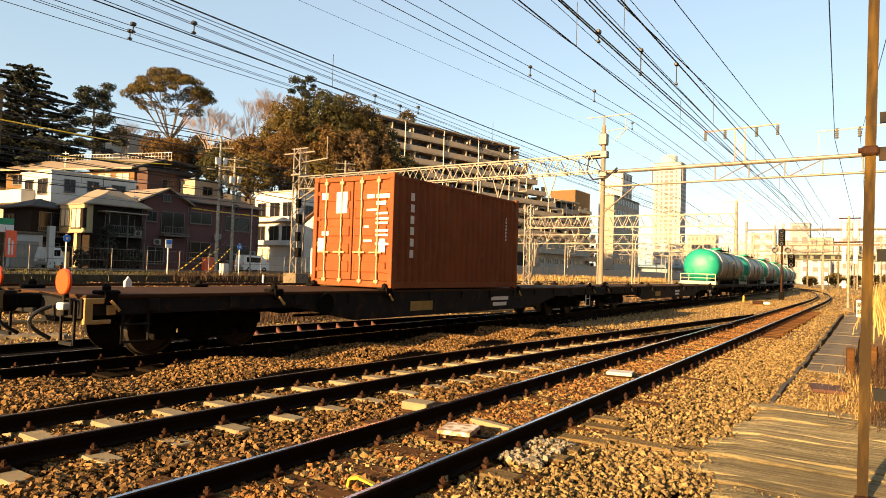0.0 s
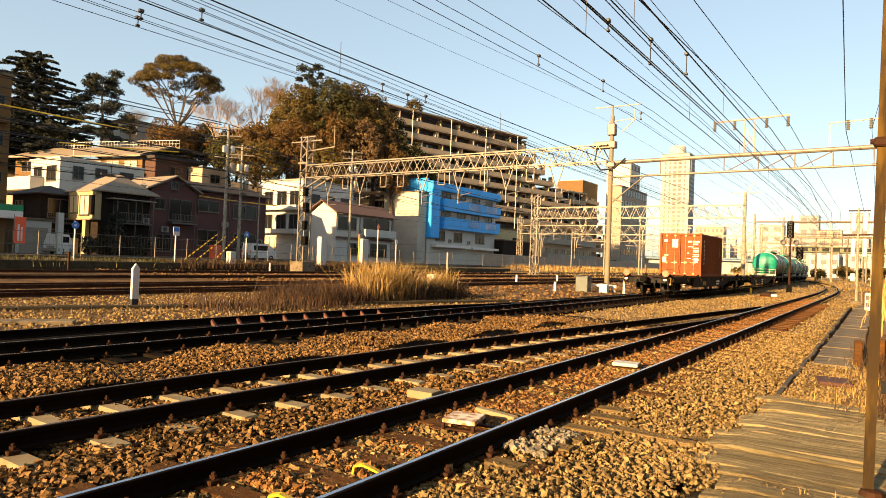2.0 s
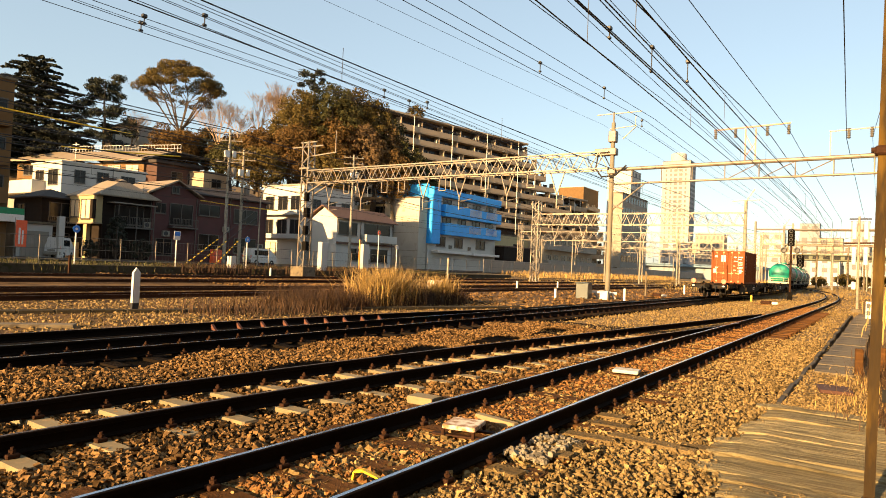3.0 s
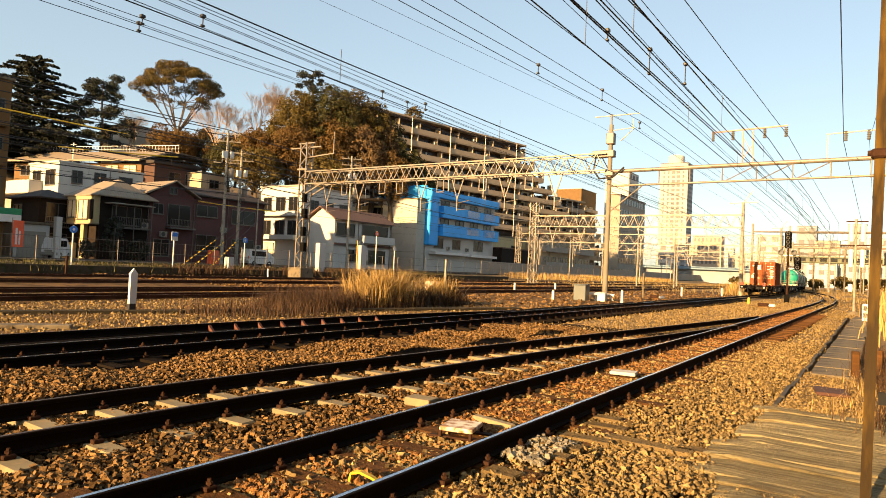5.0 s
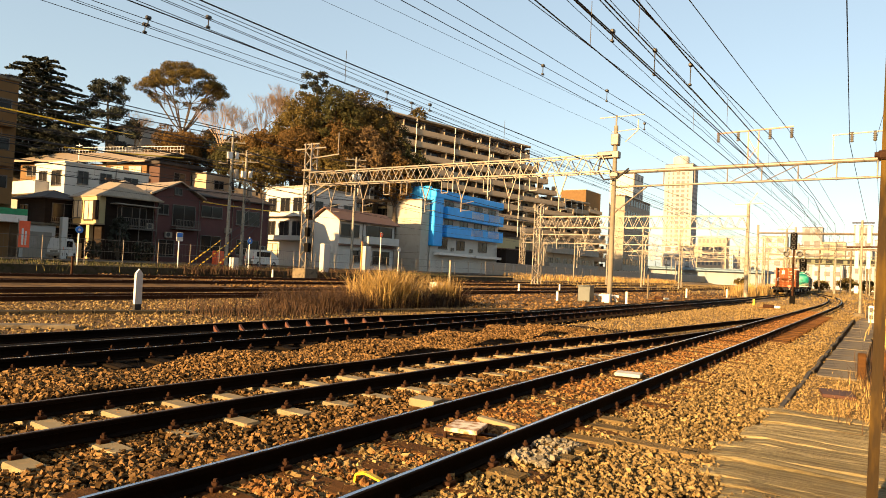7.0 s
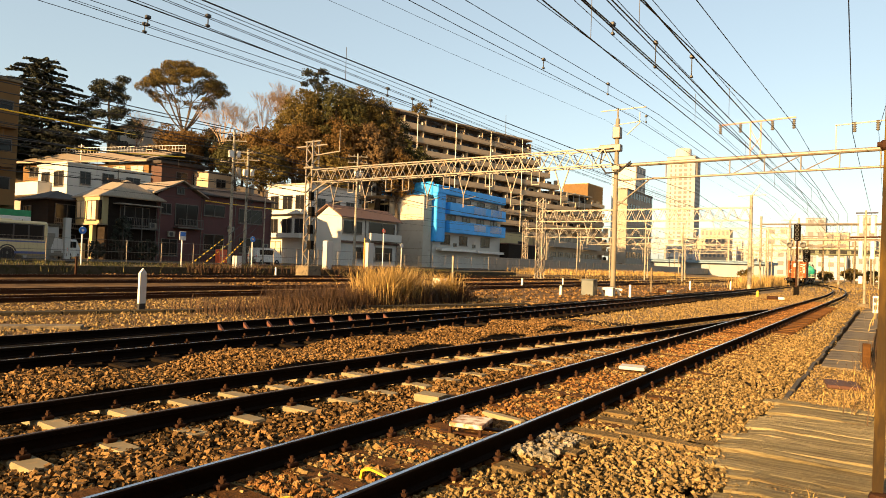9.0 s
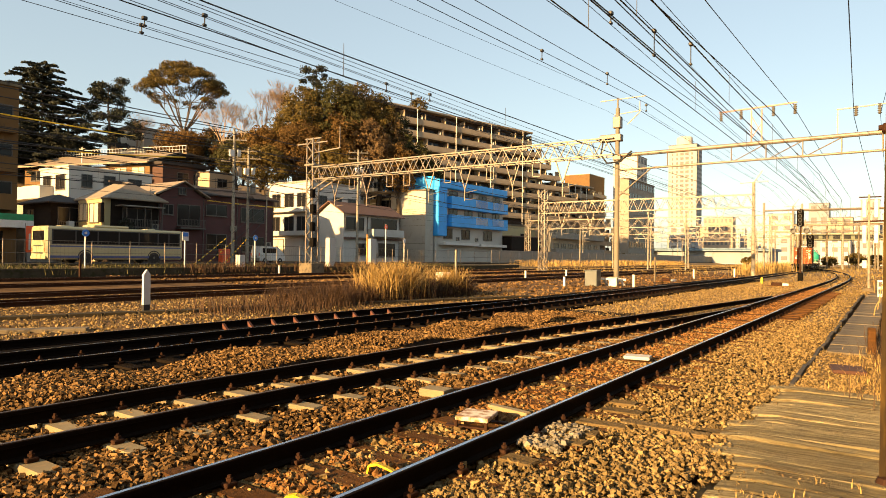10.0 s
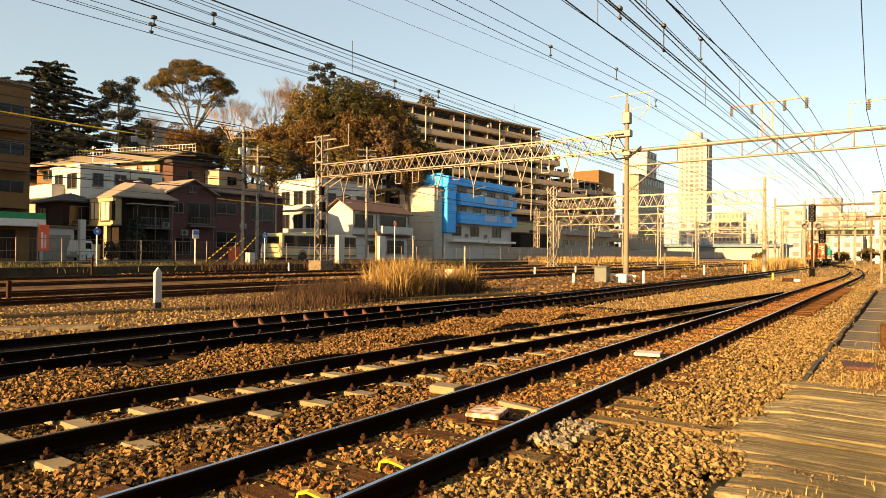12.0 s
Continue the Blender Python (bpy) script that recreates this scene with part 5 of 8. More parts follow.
part("eave_band", sh().box(-9.6, -0.2, 12.35, 0.0, 0.4, 12.75), M_CREAM, r, "cream parapet under the eaves")
rl = part("terrace_rail", sh().box(-28.0, 6.7, 18.75, 1.0, 6.77, 18.81).box(-28.0, 6.7, 18.2, 1.0, 6.75, 18.24), M_WHITE, r, "white terrace railing")
for i in range(46):
    part("baluster", sh().box(-28.0 + i * 0.644, 6.7, 17.6, -27.97 + i * 0.644, 6.75, 18.76), M_WHITE, rl)
part("terrace", sh().box(-28.4, 6.4, 17.25, 1.4, 12, 17.62), M_CONC, r)
mst = part("aerial", sh().rod((-12.6, -0.5, 13.5), (-12.6, -0.5, 17.9), 0.07, 6).bar((-13.2, -0.5, 17.6), (-12.0, -0.5, 17.6), 0.05), M_PALE_LETTER, r, "pale aerial pole")
r = block("brick_house", "dark red brick house on the slope", "house", -100, -89.6, 55.0, 62.4, 5, 14.8, M_BRICK)
part("roof", sh().box(-100.4, 54.6, 14.8, -89.2, 62.8, 15.3, 0.05), M_ROOFDARK, r)
window(r, "E", -89.6, 57.4, 12.2, 59.2, 13.8)
window(r, "E", -89.6, 60.2, 12.2, 61.6, 13.8)
r = block("roof_hut", "small brown box-shaped building on the hilltop", "building", -127, -120.7, 66.2, 70.2, 12, 25.4, mat("ochre_render", (0.24, 0.15, 0.06), 0.85, var=0.15, scale=0.8, fine=20), M_CONC)
window(r, "S", 66.2, -123.2, 22.0, -122.2, 23.8)
part("tank", sh().box(-120.2, 70.4, 18, -118.6, 72.2, 25.4, 0.1), M_GREYWALL, r, "pale roof tank")
r = block("white_hill_house", "white and cream houses among the hilltop trees", "house", -122, -114, 66, 76, 14, 24.6, M_PLASTER, M_CONC)
window(r, "E", -114, 70, 21.5, 72, 23.2)
r = block("beige_hill_house", "cream wall of a house on the slope", "house", -94, -86, 60.5, 65.2, 8, 14.0, M_APT, M_CONC)
window(r, "E", -86, 62, 11.9, 63.6, 13.1)

# wall-mounted clutter on the shaded fronts
def air_conditioner(x, y, z):
    a = thing("air_conditioner", (x, y, z), label="small grey air conditioner unit bracketed to a house wall", category="air conditioner", group="air conditioners on walls")
    part("case", sh().box(0.02, -0.4, 0, 0.34, 0.4, 0.6, 0.03), M_GREYWALL, a)
    part("fan_grille", sh().lathe((0.34, -0.08, 0.3), (1, 0, 0), [(0, 0.24), (0.015, 0.24), (0.015, 0.05)], 16), M_BLACK, a)
    part("bracket", sh().box(0.0, -0.35, -0.05, 0.36, 0.35, 0.0), M_FRAME, a)


for x, y, z in ((-64, 38.4, 3.95), (-64, 40.6, 3.2), (-64.2, 48.4, 4.2), (-64.2, 53.6, 2.4), (-84, 42.6, 8.6), (-84, 45.8, 8.9), (-60, 67.3, 2.6), (-60, 69.2, 1.2), (-66, 66, 4.2), (-66, 69.2, 7.4), (-64, 96.2, 4.4), (-64, 102.6, 4.4)):
    air_conditioner(x, y, z)
for x, y, z0, z1 in ((-64, 38.85, 0.5, 6.8), (-64, 44.3, 0.5, 7.6), (-64.2, 49.0, 0.5, 8.0), (-64.2, 54.4, 0.5, 8.0), (-84, 45.4, 5, 12.4), (-60, 67.6, 0.5, 6.9), (-60, 74.6, 0.5, 6.9), (-66, 72.6, 0.5, 11.4), (-64.2, 88.6, 0.5, 12.2)):
    dp = thing("drainpipe", (x, y, z0), label="thin dark drainpipe down a house wall", category="drainpipe", group="drainpipes")
    part("pipe", sh().rod((0.07, 0, 0), (0.07, 0, z1 - z0), 0.045, 8), M_FRAME, dp)
    for k in (0.25, 0.75):
        part("pipe_bracket", sh().box(0, -0.06, (z1 - z0) * k, 0.12, 0.06, (z1 - z0) * k + 0.05), M_FRAME, dp)

# white three-storey flats
r = block("white_flats", "white three-storey flats with sunlit balconies", "apartment block", -74.4, -66, 62.4, 72.8, Z0, 11.6, M_PLASTER, M_GREYWALL)
for z in (7.6, 4.3):
    balcony(r, "S", 62.4, -74.2, z, -66.2, z + 0.5, M_PLASTER, 1.0)
    for x0, x1 in ((-73.6, -72.0), (-71.0, -69.2), (-68.4, -66.6)):
        window(r, "S", 62.4, x0, z + 0.25, x1, z + 2.5, M_GLASS)
window(r, "S", 62.4, -73.4, 1.4, -71.2, 3.6, M_CURTAIN)
for y in (64, 67, 70):
    for z in (5.2, 8.6):
        window(r, "E", -66, y, z, y + 1.6, z + 1.2)

# gabled white house with a brown roof
r = block("white_gabled_house", "white plastered house with a brown-red tiled roof", "house", -64.8, -60, 62.9, 74.8, Z0, 7.0, M_PLASTER)
part("roof", gable_roof(-64.8, -60, 62.9, 74.8, 7.0, 1.7, "y", 0.55), M_ROOFRED, r, "brown-red tiled roof")
gable_wall(r, -64.8, -60, 62.9, 74.8, 7.0, 1.6, "y", M_PLASTER)
for w in ((63.2, 5.0, 66.8, 6.6), (68.4, 5.0, 74.0, 6.7), (65.7, 1.6, 68.4, 3.1), (70, 1.4, 73.6, 3.2)):
    window(r, "E", -60, *w)
balcony(r, "E", -60, 67.8, 4.3, 74.6, 5.2, M_PLASTER, 1.0)
part("eave_band", sh().box(-60, 62.9, 3.7, -59.6, 74.8, 3.95), M_ROOFRED, r)

# grey concrete block and the blue-sheeted block
r = block("grey_block", "plain grey concrete block with one high window and a flat canopy", "building", -71.5, -64.0, 86.6, 88.9, Z0, 12.5, mat("pale_grey_render", (0.4, 0.36, 0.3), 0.85, var=0.15, scale=0.4, fine=20, second=(0.3, 0.26, 0.21), amount=0.1), M_CONC)
part("rear_wing", sh().box(-78.5, 87.4, Z0, -71.4, 89.0, 11.6), M_CREAM, r)
part("canopy", sh().box(-79.4, 84.6, 12.3, -70.6, 87.6, 12.62, 0.03), M_ROOF, r, "flat brown canopy roof")
window(r, "S", 87.4, -74.4, 9.6, -72.0, 11.2)
for z in (3.6, 6.6, 9.4):
    part("wall_joint", sh().box(-71.4, 86.588, z, -64.1, 86.6, z + 0.04), M_CONC, r)
r = block("blue_sheeted_block", "four-storey white block wrapped in bright blue building sheeting", "building", -74, -64, 89.4, 112.6, Z0, 14.6, M_PLASTER, M_GREYWALL)
part("sheet_top", sh().box(-74.2, 89.2, 13.3, -63.0, 112.8, 14.7, 0.1), M_BLUENET, r, "bright blue sheeting")
part("sheet_top", sh().box(-75.4, 88.9, 12.5, -64.1, 89.6, 15.2, 0.15), M_BLUENET, r, "bright blue sheeting")
for z in (10.1, 6.9):
    b = balcony(r, "E", -64, 92.6, z, 112.4, z + 1.9, M_BLUENET, 1.3)
    for y in (100.5, 106.5):
        for i in range(12):
            part("baluster", sh().box(-62.66, y + i * 0.36, z + 0.5, -62.62, y + i * 0.36 + 0.09, z + 1.75), M_WHITE, b, "pale railing bar showing through")
    for y in (93.5, 98.5, 103.5, 108.5):
        window(r, "E", -64, y, z + 0.5, y + 2.6, z + 2.9)
part("sheet_side", sh().box(-64.4, 89.1, 5.0, -63.1, 91.8, 13.4, 0.12), M_BLUENET, r, "blue sheeting round the corner")
for w in ((91.9, 4.7, 94.6, 6.3), (97.7, 4.7, 100.3, 6.3), (105.2, 4.7, 108.4, 6.4)):
    window(r, "E", -64, *w)
part("awning", sh().box(-64, 90.5, 3.5, -62.6, 101.5, 3.95).box(-64, 102.3, 3.4, -62.6, 112, 3.85), M_WHITE, r)
part("roof_rail", sh().box(-74, 89.2, 15.9, -64, 89.26, 15.98).box(-74, 89.2, 15.2, -73.9, 89.26, 15.9).box(-70.5, 89.2, 15.2, -70.4, 89.26, 15.9).box(-67, 89.2, 15.2, -66.9, 89.26, 15.9), M_FRAME, r)

r = block("low_cream_block", "low cream building beside the line", "building", -74, -66, 113.5, 131, Z0, 8.2, M_CREAM, M_CONC)
window(r, "E", -66, 124, 5, 128, 6.6)
r = block("dark_shed", "dark shed with a red-brown lean-to roof", "shed", -66, -62, 112.8, 126, Z0, 5.6, M_DARKWOOD, M_ROOFRED)
r = block("terraced_block", "two-storey block with a planted terrace", "building", -74, -62, 131, 160, Z0, 8.8, M_APT, M_CONC)
for z in (2.4, 6.0):
    balcony(r, "E", -62, 131, z, 160, z + 1.2, M_GREYWALL, 1.2)
    for i in range(7):
        window(r, "E", -62, 132.3 + i * 4, z + 0.4, 134.6 + i * 4, z + 2.3)


def terraced_flats(name, label, origin, turn, length, levels, step, setback, depth=14):
    """A long block: each storey has a slab, a parapet band, dividing walls and recesses painted dark as shade."""
    root = thing(name, origin, turn, label, "apartment block", "buildings behind the yard")
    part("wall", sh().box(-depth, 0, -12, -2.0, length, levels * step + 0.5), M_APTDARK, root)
    for k in range(levels):
        z = k * step
        e = length + setback * (levels - 1 - k)
        st = part("storey", sh().box(-2.2, 0, z - 0.25, 0.0, e, z), M_APT, root)
        part("parapet", sh().box(-0.15, -0.02, z, 0.05, e, z + 1.15), M_APT, st)
        n = int(e / 6.2)
        for i in range(n + 1):
            y = e * i / n
            part("party_wall", sh().box(-2.0, y - 0.1, z, -0.16, y + 0.1, z + step - 0.25), M_APT, st)
            if i < n:
                part("window", sh().box(-1.99, y + 0.6, z + 0.1, -1.95, y + 2.7, z + 2.2), M_GLASS, st)
                part("window", sh().box(-1.99, y + 3.4, z + 0.1, -1.95, y + 5.4, z + 2.2), M_GLASS, st)
                if (i * 7 + k * 3) % 4 == 0:
                    part("door_panel", sh().box(-1.99, y + 2.8, z, -1.9, y + 3.3, z + 2.2), M_PLASTER, st)
                if (i + k) % 3 == 0:
                    part("divider", sh().box(-1.2, y + 5.5, z + 0.2, -0.2, y + 5.6, z + 1.9), M_PLASTER, st)
    part("roof", sh().box(-depth - 0.3, -0.3, levels * step + 0.3, 0.1, length + 0.3, levels * step + 0.75, 0.05), M_APT, root)
    for y in steps(4, length - 4, 4):
        part("drain_pipe", sh().rod((0.16, y, -2), (0.16, y, levels * step + 0.4), 0.08, 8), M_PALE_LETTER, root)
    return root


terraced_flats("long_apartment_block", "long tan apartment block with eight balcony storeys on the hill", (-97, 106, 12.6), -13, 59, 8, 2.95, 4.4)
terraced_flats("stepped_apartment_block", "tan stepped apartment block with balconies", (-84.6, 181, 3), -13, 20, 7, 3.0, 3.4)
# brighter copy of the tan tile, with sunshine in its base colour
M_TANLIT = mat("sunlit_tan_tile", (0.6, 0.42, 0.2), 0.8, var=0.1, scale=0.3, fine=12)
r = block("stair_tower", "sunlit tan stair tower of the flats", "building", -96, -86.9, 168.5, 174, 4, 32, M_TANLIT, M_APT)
window(r, "S", 168.5, -91, 28, -89, 30)
r = block("red_tan_flats", "small orange-tan block of flats with balconies", "apartment block", -108, -97.5, 240, 256, 4, 34.5, M_BROWNTILE, M_APT)
for k in range(6):
    balcony(r, "E", -97.5, 241, 8 + k * 3.6, 255, 9.2 + k * 3.6, M_APT, 1.3)
    window(r, "E", -97.5, 242, 8.4 + k * 3.6, 246, 10.4 + k * 3.6)
    window(r, "E", -97.5, 249, 8.4 + k * 3.6, 253, 10.4 + k * 3.6)


def grid_block(name, label, x0, x1, y0, y1, h, wall, floors, nu, z0=0.0, face=("E", "S"), gl=None):
    """A many-windowed block, windows as separate panes on two faces."""
    r = block(name, label, "building", x0, x1, y0, y1, z0 - 0.3, h, wall, M_CONC)
    st = (h - z0) / floors
    gl = gl or M_GLASS
    for k in range(floors):
        z = z0 + st * (k + 0.35)
        if "E" in face:
            for i in range(nu):
                y = y0 + (y1 - y0) * (i + 0.22) / nu
                part("window", sh().box(x1, y, z, x1 + 0.06, y + (y1 - y0) / nu * 0.56, z + st * 0.5), gl, r)
        if "S" in face:
            n = max(2, int(nu * (x1 - x0) / max(1, (y1 - y0))))
            for i in range(n):
                x = x0 + (x1 - x0) * (i + 0.22) / n
                part("window", sh().box(x, y0 - 0.06, z, x + (x1 - x0) / n * 0.56, y0, z + st * 0.5), gl, r)
    return r


# bluish base colour stands in for haze over the far blocks
M_CITYBLUE = mat("haze_blue_city_block", (0.26, 0.29, 0.32), 0.9, var=0.1, scale=0.2, fine=4, rand=0.25)
M_CITYTAN = mat("tan_city_block", (0.33, 0.27, 0.2), 0.9, var=0.1, scale=0.2, fine=4, rand=0.25)
# far panes paler than M_GLASS: haze mixed into the colour
M_HAZEGLASS = mat("haze_pale_window", (0.1, 0.1, 0.105), 0.6, var=0.1)
grid_block("grey_office_block", "grey office block with rows of windows", -66, -62, 182, 206, 24.5, M_GREYWALL, 7, 10, face=("E",))
grid_block("white_slab_block", "pale slab block caught by the sun", -96, -86, 262, 275, 44, M_PLASTER, 12, 3, face=("E",), gl=M_HAZEGLASS)
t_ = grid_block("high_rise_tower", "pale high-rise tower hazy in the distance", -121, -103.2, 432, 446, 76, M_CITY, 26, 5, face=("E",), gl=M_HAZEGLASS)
for k in range(25):
    for x, w in ((-118.8, 0.9), (-116.0, 1.1), (-113.4, 2.1), (-110.2, 2.1), (-106.6, 1.1)):
        part("window", sh().box(x, 431.94, 2.0 + 2.92 * k, x + w, 432, 3.7 + 2.92 * k), M_HAZEGLASS, t_)
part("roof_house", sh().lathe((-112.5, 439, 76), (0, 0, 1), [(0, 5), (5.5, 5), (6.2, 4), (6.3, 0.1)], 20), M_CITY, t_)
rng = random.Random(11)
for i in range(92):
    d = rng.uniform(330, 900)
    a = radians(rng.uniform(-4, 15.5)) if i % 3 else radians(rng.uniform(-5, 4))
    x, y = -d * math.sin(a), d * math.cos(a)
    w, dd, h = rng.uniform(8, 18), rng.uniform(8, 18), rng.uniform(5, 9) + d * rng.uniform(0.0, 0.042)
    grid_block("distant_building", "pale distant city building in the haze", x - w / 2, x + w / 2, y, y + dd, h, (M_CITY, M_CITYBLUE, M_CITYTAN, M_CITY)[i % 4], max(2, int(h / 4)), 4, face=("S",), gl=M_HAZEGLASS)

for i, (x, y, w, h) in enumerate(((-50, 395, 12, 27), (-34, 420, 10, 34), (-22, 390, 11, 24), (-10, 430, 9, 36), (1, 400, 10, 26), (12, 380, 11, 30))):
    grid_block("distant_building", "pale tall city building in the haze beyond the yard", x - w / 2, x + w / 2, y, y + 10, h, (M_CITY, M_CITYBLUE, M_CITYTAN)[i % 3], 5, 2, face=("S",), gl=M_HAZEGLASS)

# viaduct and station roofs at the far end of the yard
v_ = thing("footbridge", label="green-grey footbridge across the far tracks", category="bridge")
part("deck", sh().box(-19, 168, 6.2, 16, 172, 7.6, 0.1), mat("green_grey_steel", (0.12, 0.13, 0.08), 0.7, var=0.2), v_)
part("roof", sh().box(-19, 167.6, 9.6, 16, 172.4, 9.9), M_CONC, v_)
for x in steps(-17, 14, 15):
    part("opening", sh().box(x, 167.94, 6.5, x + 1.3, 168.0, 7.3), M_GLASS, v_)
for x in steps(-18, 15, 11):
    part("post", sh().rod((x, 168, -0.3), (x, 168, 9.6), 0.18, 8), M_CONC, v_)
r = block("train_shed", "long low depot shed with a blue-grey roof", "shed", -78, -34, 240, 262, 0, 4.6, M_CITYBLUE)
part("roof", sh().box(-79, 238, 4.6, -33, 263, 5.6), mat("blue_grey_roof", (0.12, 0.2, 0.27), 0.6, var=0.15), r, "blue-grey sheet roof")


def parked_van(at, turn, label):
    root = thing("minivan", at, turn, label, "van")
    v = [(-0.78, 0, 0.3), (0.78, 0, 0.3), (0.78, 3.5, 0.3), (-0.78, 3.5, 0.3), (-0.78, 0, 1.0), (0.78, 0, 1.0), (0.78, 3.5, 0.95), (-0.78, 3.5, 0.95),
         (-0.7, 0.15, 1.85), (0.7, 0.15, 1.85), (0.7, 2.5, 1.85), (-0.7, 2.5, 1.85)]
    f = [(3, 2, 1, 0), (0, 1, 5, 4), (1, 2, 6, 5), (2, 3, 7, 6), (3, 0, 4, 7), (4, 5, 9, 8), (5, 6, 10, 9), (6, 7, 11, 10), (7, 4, 8, 11), (8, 9, 10, 11)]
    part("body", sh().add(v, f), M_WHITE, root)
    part("rear_window", sh().box(-0.66, -0.03, 1.08, 0.66, 0.07, 1.76, 0.01, pose(0, 0.02, 0, -9)), M_GLASS, root)
    part("plate_recess", sh().box(-0.3, -0.03, 0.62, 0.3, 0.01, 0.8, 0.01), M_GREYWALL, root)
    for s in (-1, 1):
        part("side_window", sh().box(s * 0.75 - 0.03, 0.4, 1.1, s * 0.75 + 0.03, 2.3, 1.65, 0.02), M_GLASS, root)
        part("tail_lamp", sh().box(s * 0.68 - 0.07, -0.02, 0.8, s * 0.68 + 0.07, 0.04, 1.1, 0.02), M_RED, root)
        for y in (0.7, 2.8):
            part("wheel", sh().lathe((s * 0.62, y, 0.3), (s, 0, 0), [(0, 0.2), (0, 0.29), (0.17, 0.3), (0.18, 0.2), (0.14, 0.05)], 16), M_TYRE, root, "", True)
    part("bumper", sh().box(-0.75, -0.08, 0.32, 0.75, 0.05, 0.6, 0.04), M_GREYWALL, root)
    return root


parked_van((-59.6, 27.2, 0.5), 48, "white minivan parked by the houses")
parked_van((-57.0, 46.0, 0.5), 0, "white light van parked behind the fence")
vm = thing("vending_machine", (-57.5, 42.4, 0.5), label="red-orange drinks vending machine beside the road", category="vending machine")
part("cabinet", sh().box(-0.35, -0.5, 0, 0.35, 0.5, 1.5, 0.05), M_RED, vm)
part("front_panel", sh().box(0.35, -0.4, 0.65, 0.37, 0.35, 1.35), mat("red_panel", (0.7, 0.12, 0.06), 0.4), vm)

# yard fence: posts and wire mesh
M_MESH = mat("thin_fence_wire", (0.13, 0.115, 0.1), 0.6, metal=0.4, var=0.1)
fence = thing("yard_fence", label="galvanised wire fence on thin posts along the yard", category="fence")
for y in range(16, 120, 3):
    x = -50 if y < 75 else -50 + (y - 75) * 0.12
    part("post", sh().rod((x, y, 0.2), (x, y, 2.35), 0.035, 8), M_GALV, fence)
for z in (0.6, 1.4, 2.3):
    part("rail_wire", sh().rod((-50, 16, z), (-50, 75, z), 0.018, 5).rod((-50, 75, z), (-44.6, 120, z), 0.018, 5), M_MESH, fence)
s = sh()
for i in range(220):
    y = 16 + i * 0.27
    s.rod((-50, y, 0.5), (-50, y, 2.3), 0.005, 3)
part("mesh", s, M_MESH, fence)
hoard = thing("panel_fence", label="pale grey panel fence along the far side of the yard", category="fence")
for i in range(90):
    y = 88 + i * 2.0
    x = -52 - 0.0 * i
    part("panel", sh().box(x - 0.03, y + 0.01, 0.4, x + 0.03, y + 1.98, 2.6), M_GREYWALL, hoard)
kerb = part("retaining_kerb", sh().box(-47.4, -60, -0.4, -47.0, 88, 0.32, 0.03), mat("dark_stained_concrete", (0.05, 0.04, 0.026), 0.95, spec=0.1, var=0.4, scale=1.5, fine=20, second=(0.03, 0.03, 0.012), amount=0.3))
tagged(kerb, "low dark concrete kerb along the foot of the bank", "kerb", kind="structure")
road = part("road", sh().box(-61.0, -200, 0.5, -51.5, 240, 0.585), mat("asphalt", (0.035, 0.032, 0.03), 0.9, spec=0.15, var=0.2, scale=0.6, fine=50, bump=0.4))
tagged(road, "dark asphalt street behind the yard fence", "road", kind="structure")


def utility_pole(x, y, h, label):
    root = thing("utility_pole", (x, y, 0.4), label=label, category="utility pole", group="utility poles")
    part("pole", sh().rod((0, 0, 0), (0, 0, h), 0.19, 12, 0.11), M_POLE, root, "", True)
    for z in (h - 0.4, h - 1.2, h - 3.4):
        part("crossarm", sh().bar((-0.9, -0.9, z), (0.9, 0.9, z), 0.1), M_GALV, root)
        for k in (-0.8, -0.3, 0.3, 0.8):
            part("pin_insulator", sh().lathe((k, k, z + 0.05), (0, 0, 1), [(0, 0.05), (0.08, 0.08), (0.12, 0.04), (0.2, 0.07), (0.22, 0.02)], 8), M_INS, root)
    part("cable_coil", sh().tube([(0.25 + 0.02 * i, 0.1 + 0.34 * math.cos(i * 0.7), h - 5.6 + 0.34 * math.sin(i * 0.7)) for i in range(19)], 0.035), M_WIRE, root, "coil of slack cable")
    part("junction_box", sh().box(0.12, -0.75, h - 3.0, 0.4, -0.2, h - 2.3, 0.04), M_WHITE, root, "pale junction box")
    part("junction_box", sh().box(0.12, 0.25, h - 2.9, 0.4, 0.6, h - 2.2, 0.04), M_WHITE, root, "pale junction box")
    part("bracket", sh().bar((0, -1.1, h - 6.2), (0, 1.0, h - 6.1), 0.07).bar((0, 0, h - 6.9), (0, 1.0, h - 6.15), 0.04).bar((0.1, -0.6, h - 3.15), (0.1, 0.8, h - 3.1), 0.08), M_GALV, root)
    part("transformer", sh().lathe((0.1, 0.55, h - 4.9), (0, 0, 1), [(0, 0.28), (0.9, 0.3), (1.0, 0.2), (1.05, 0.05)], 14), M_GALV, root)
    return root


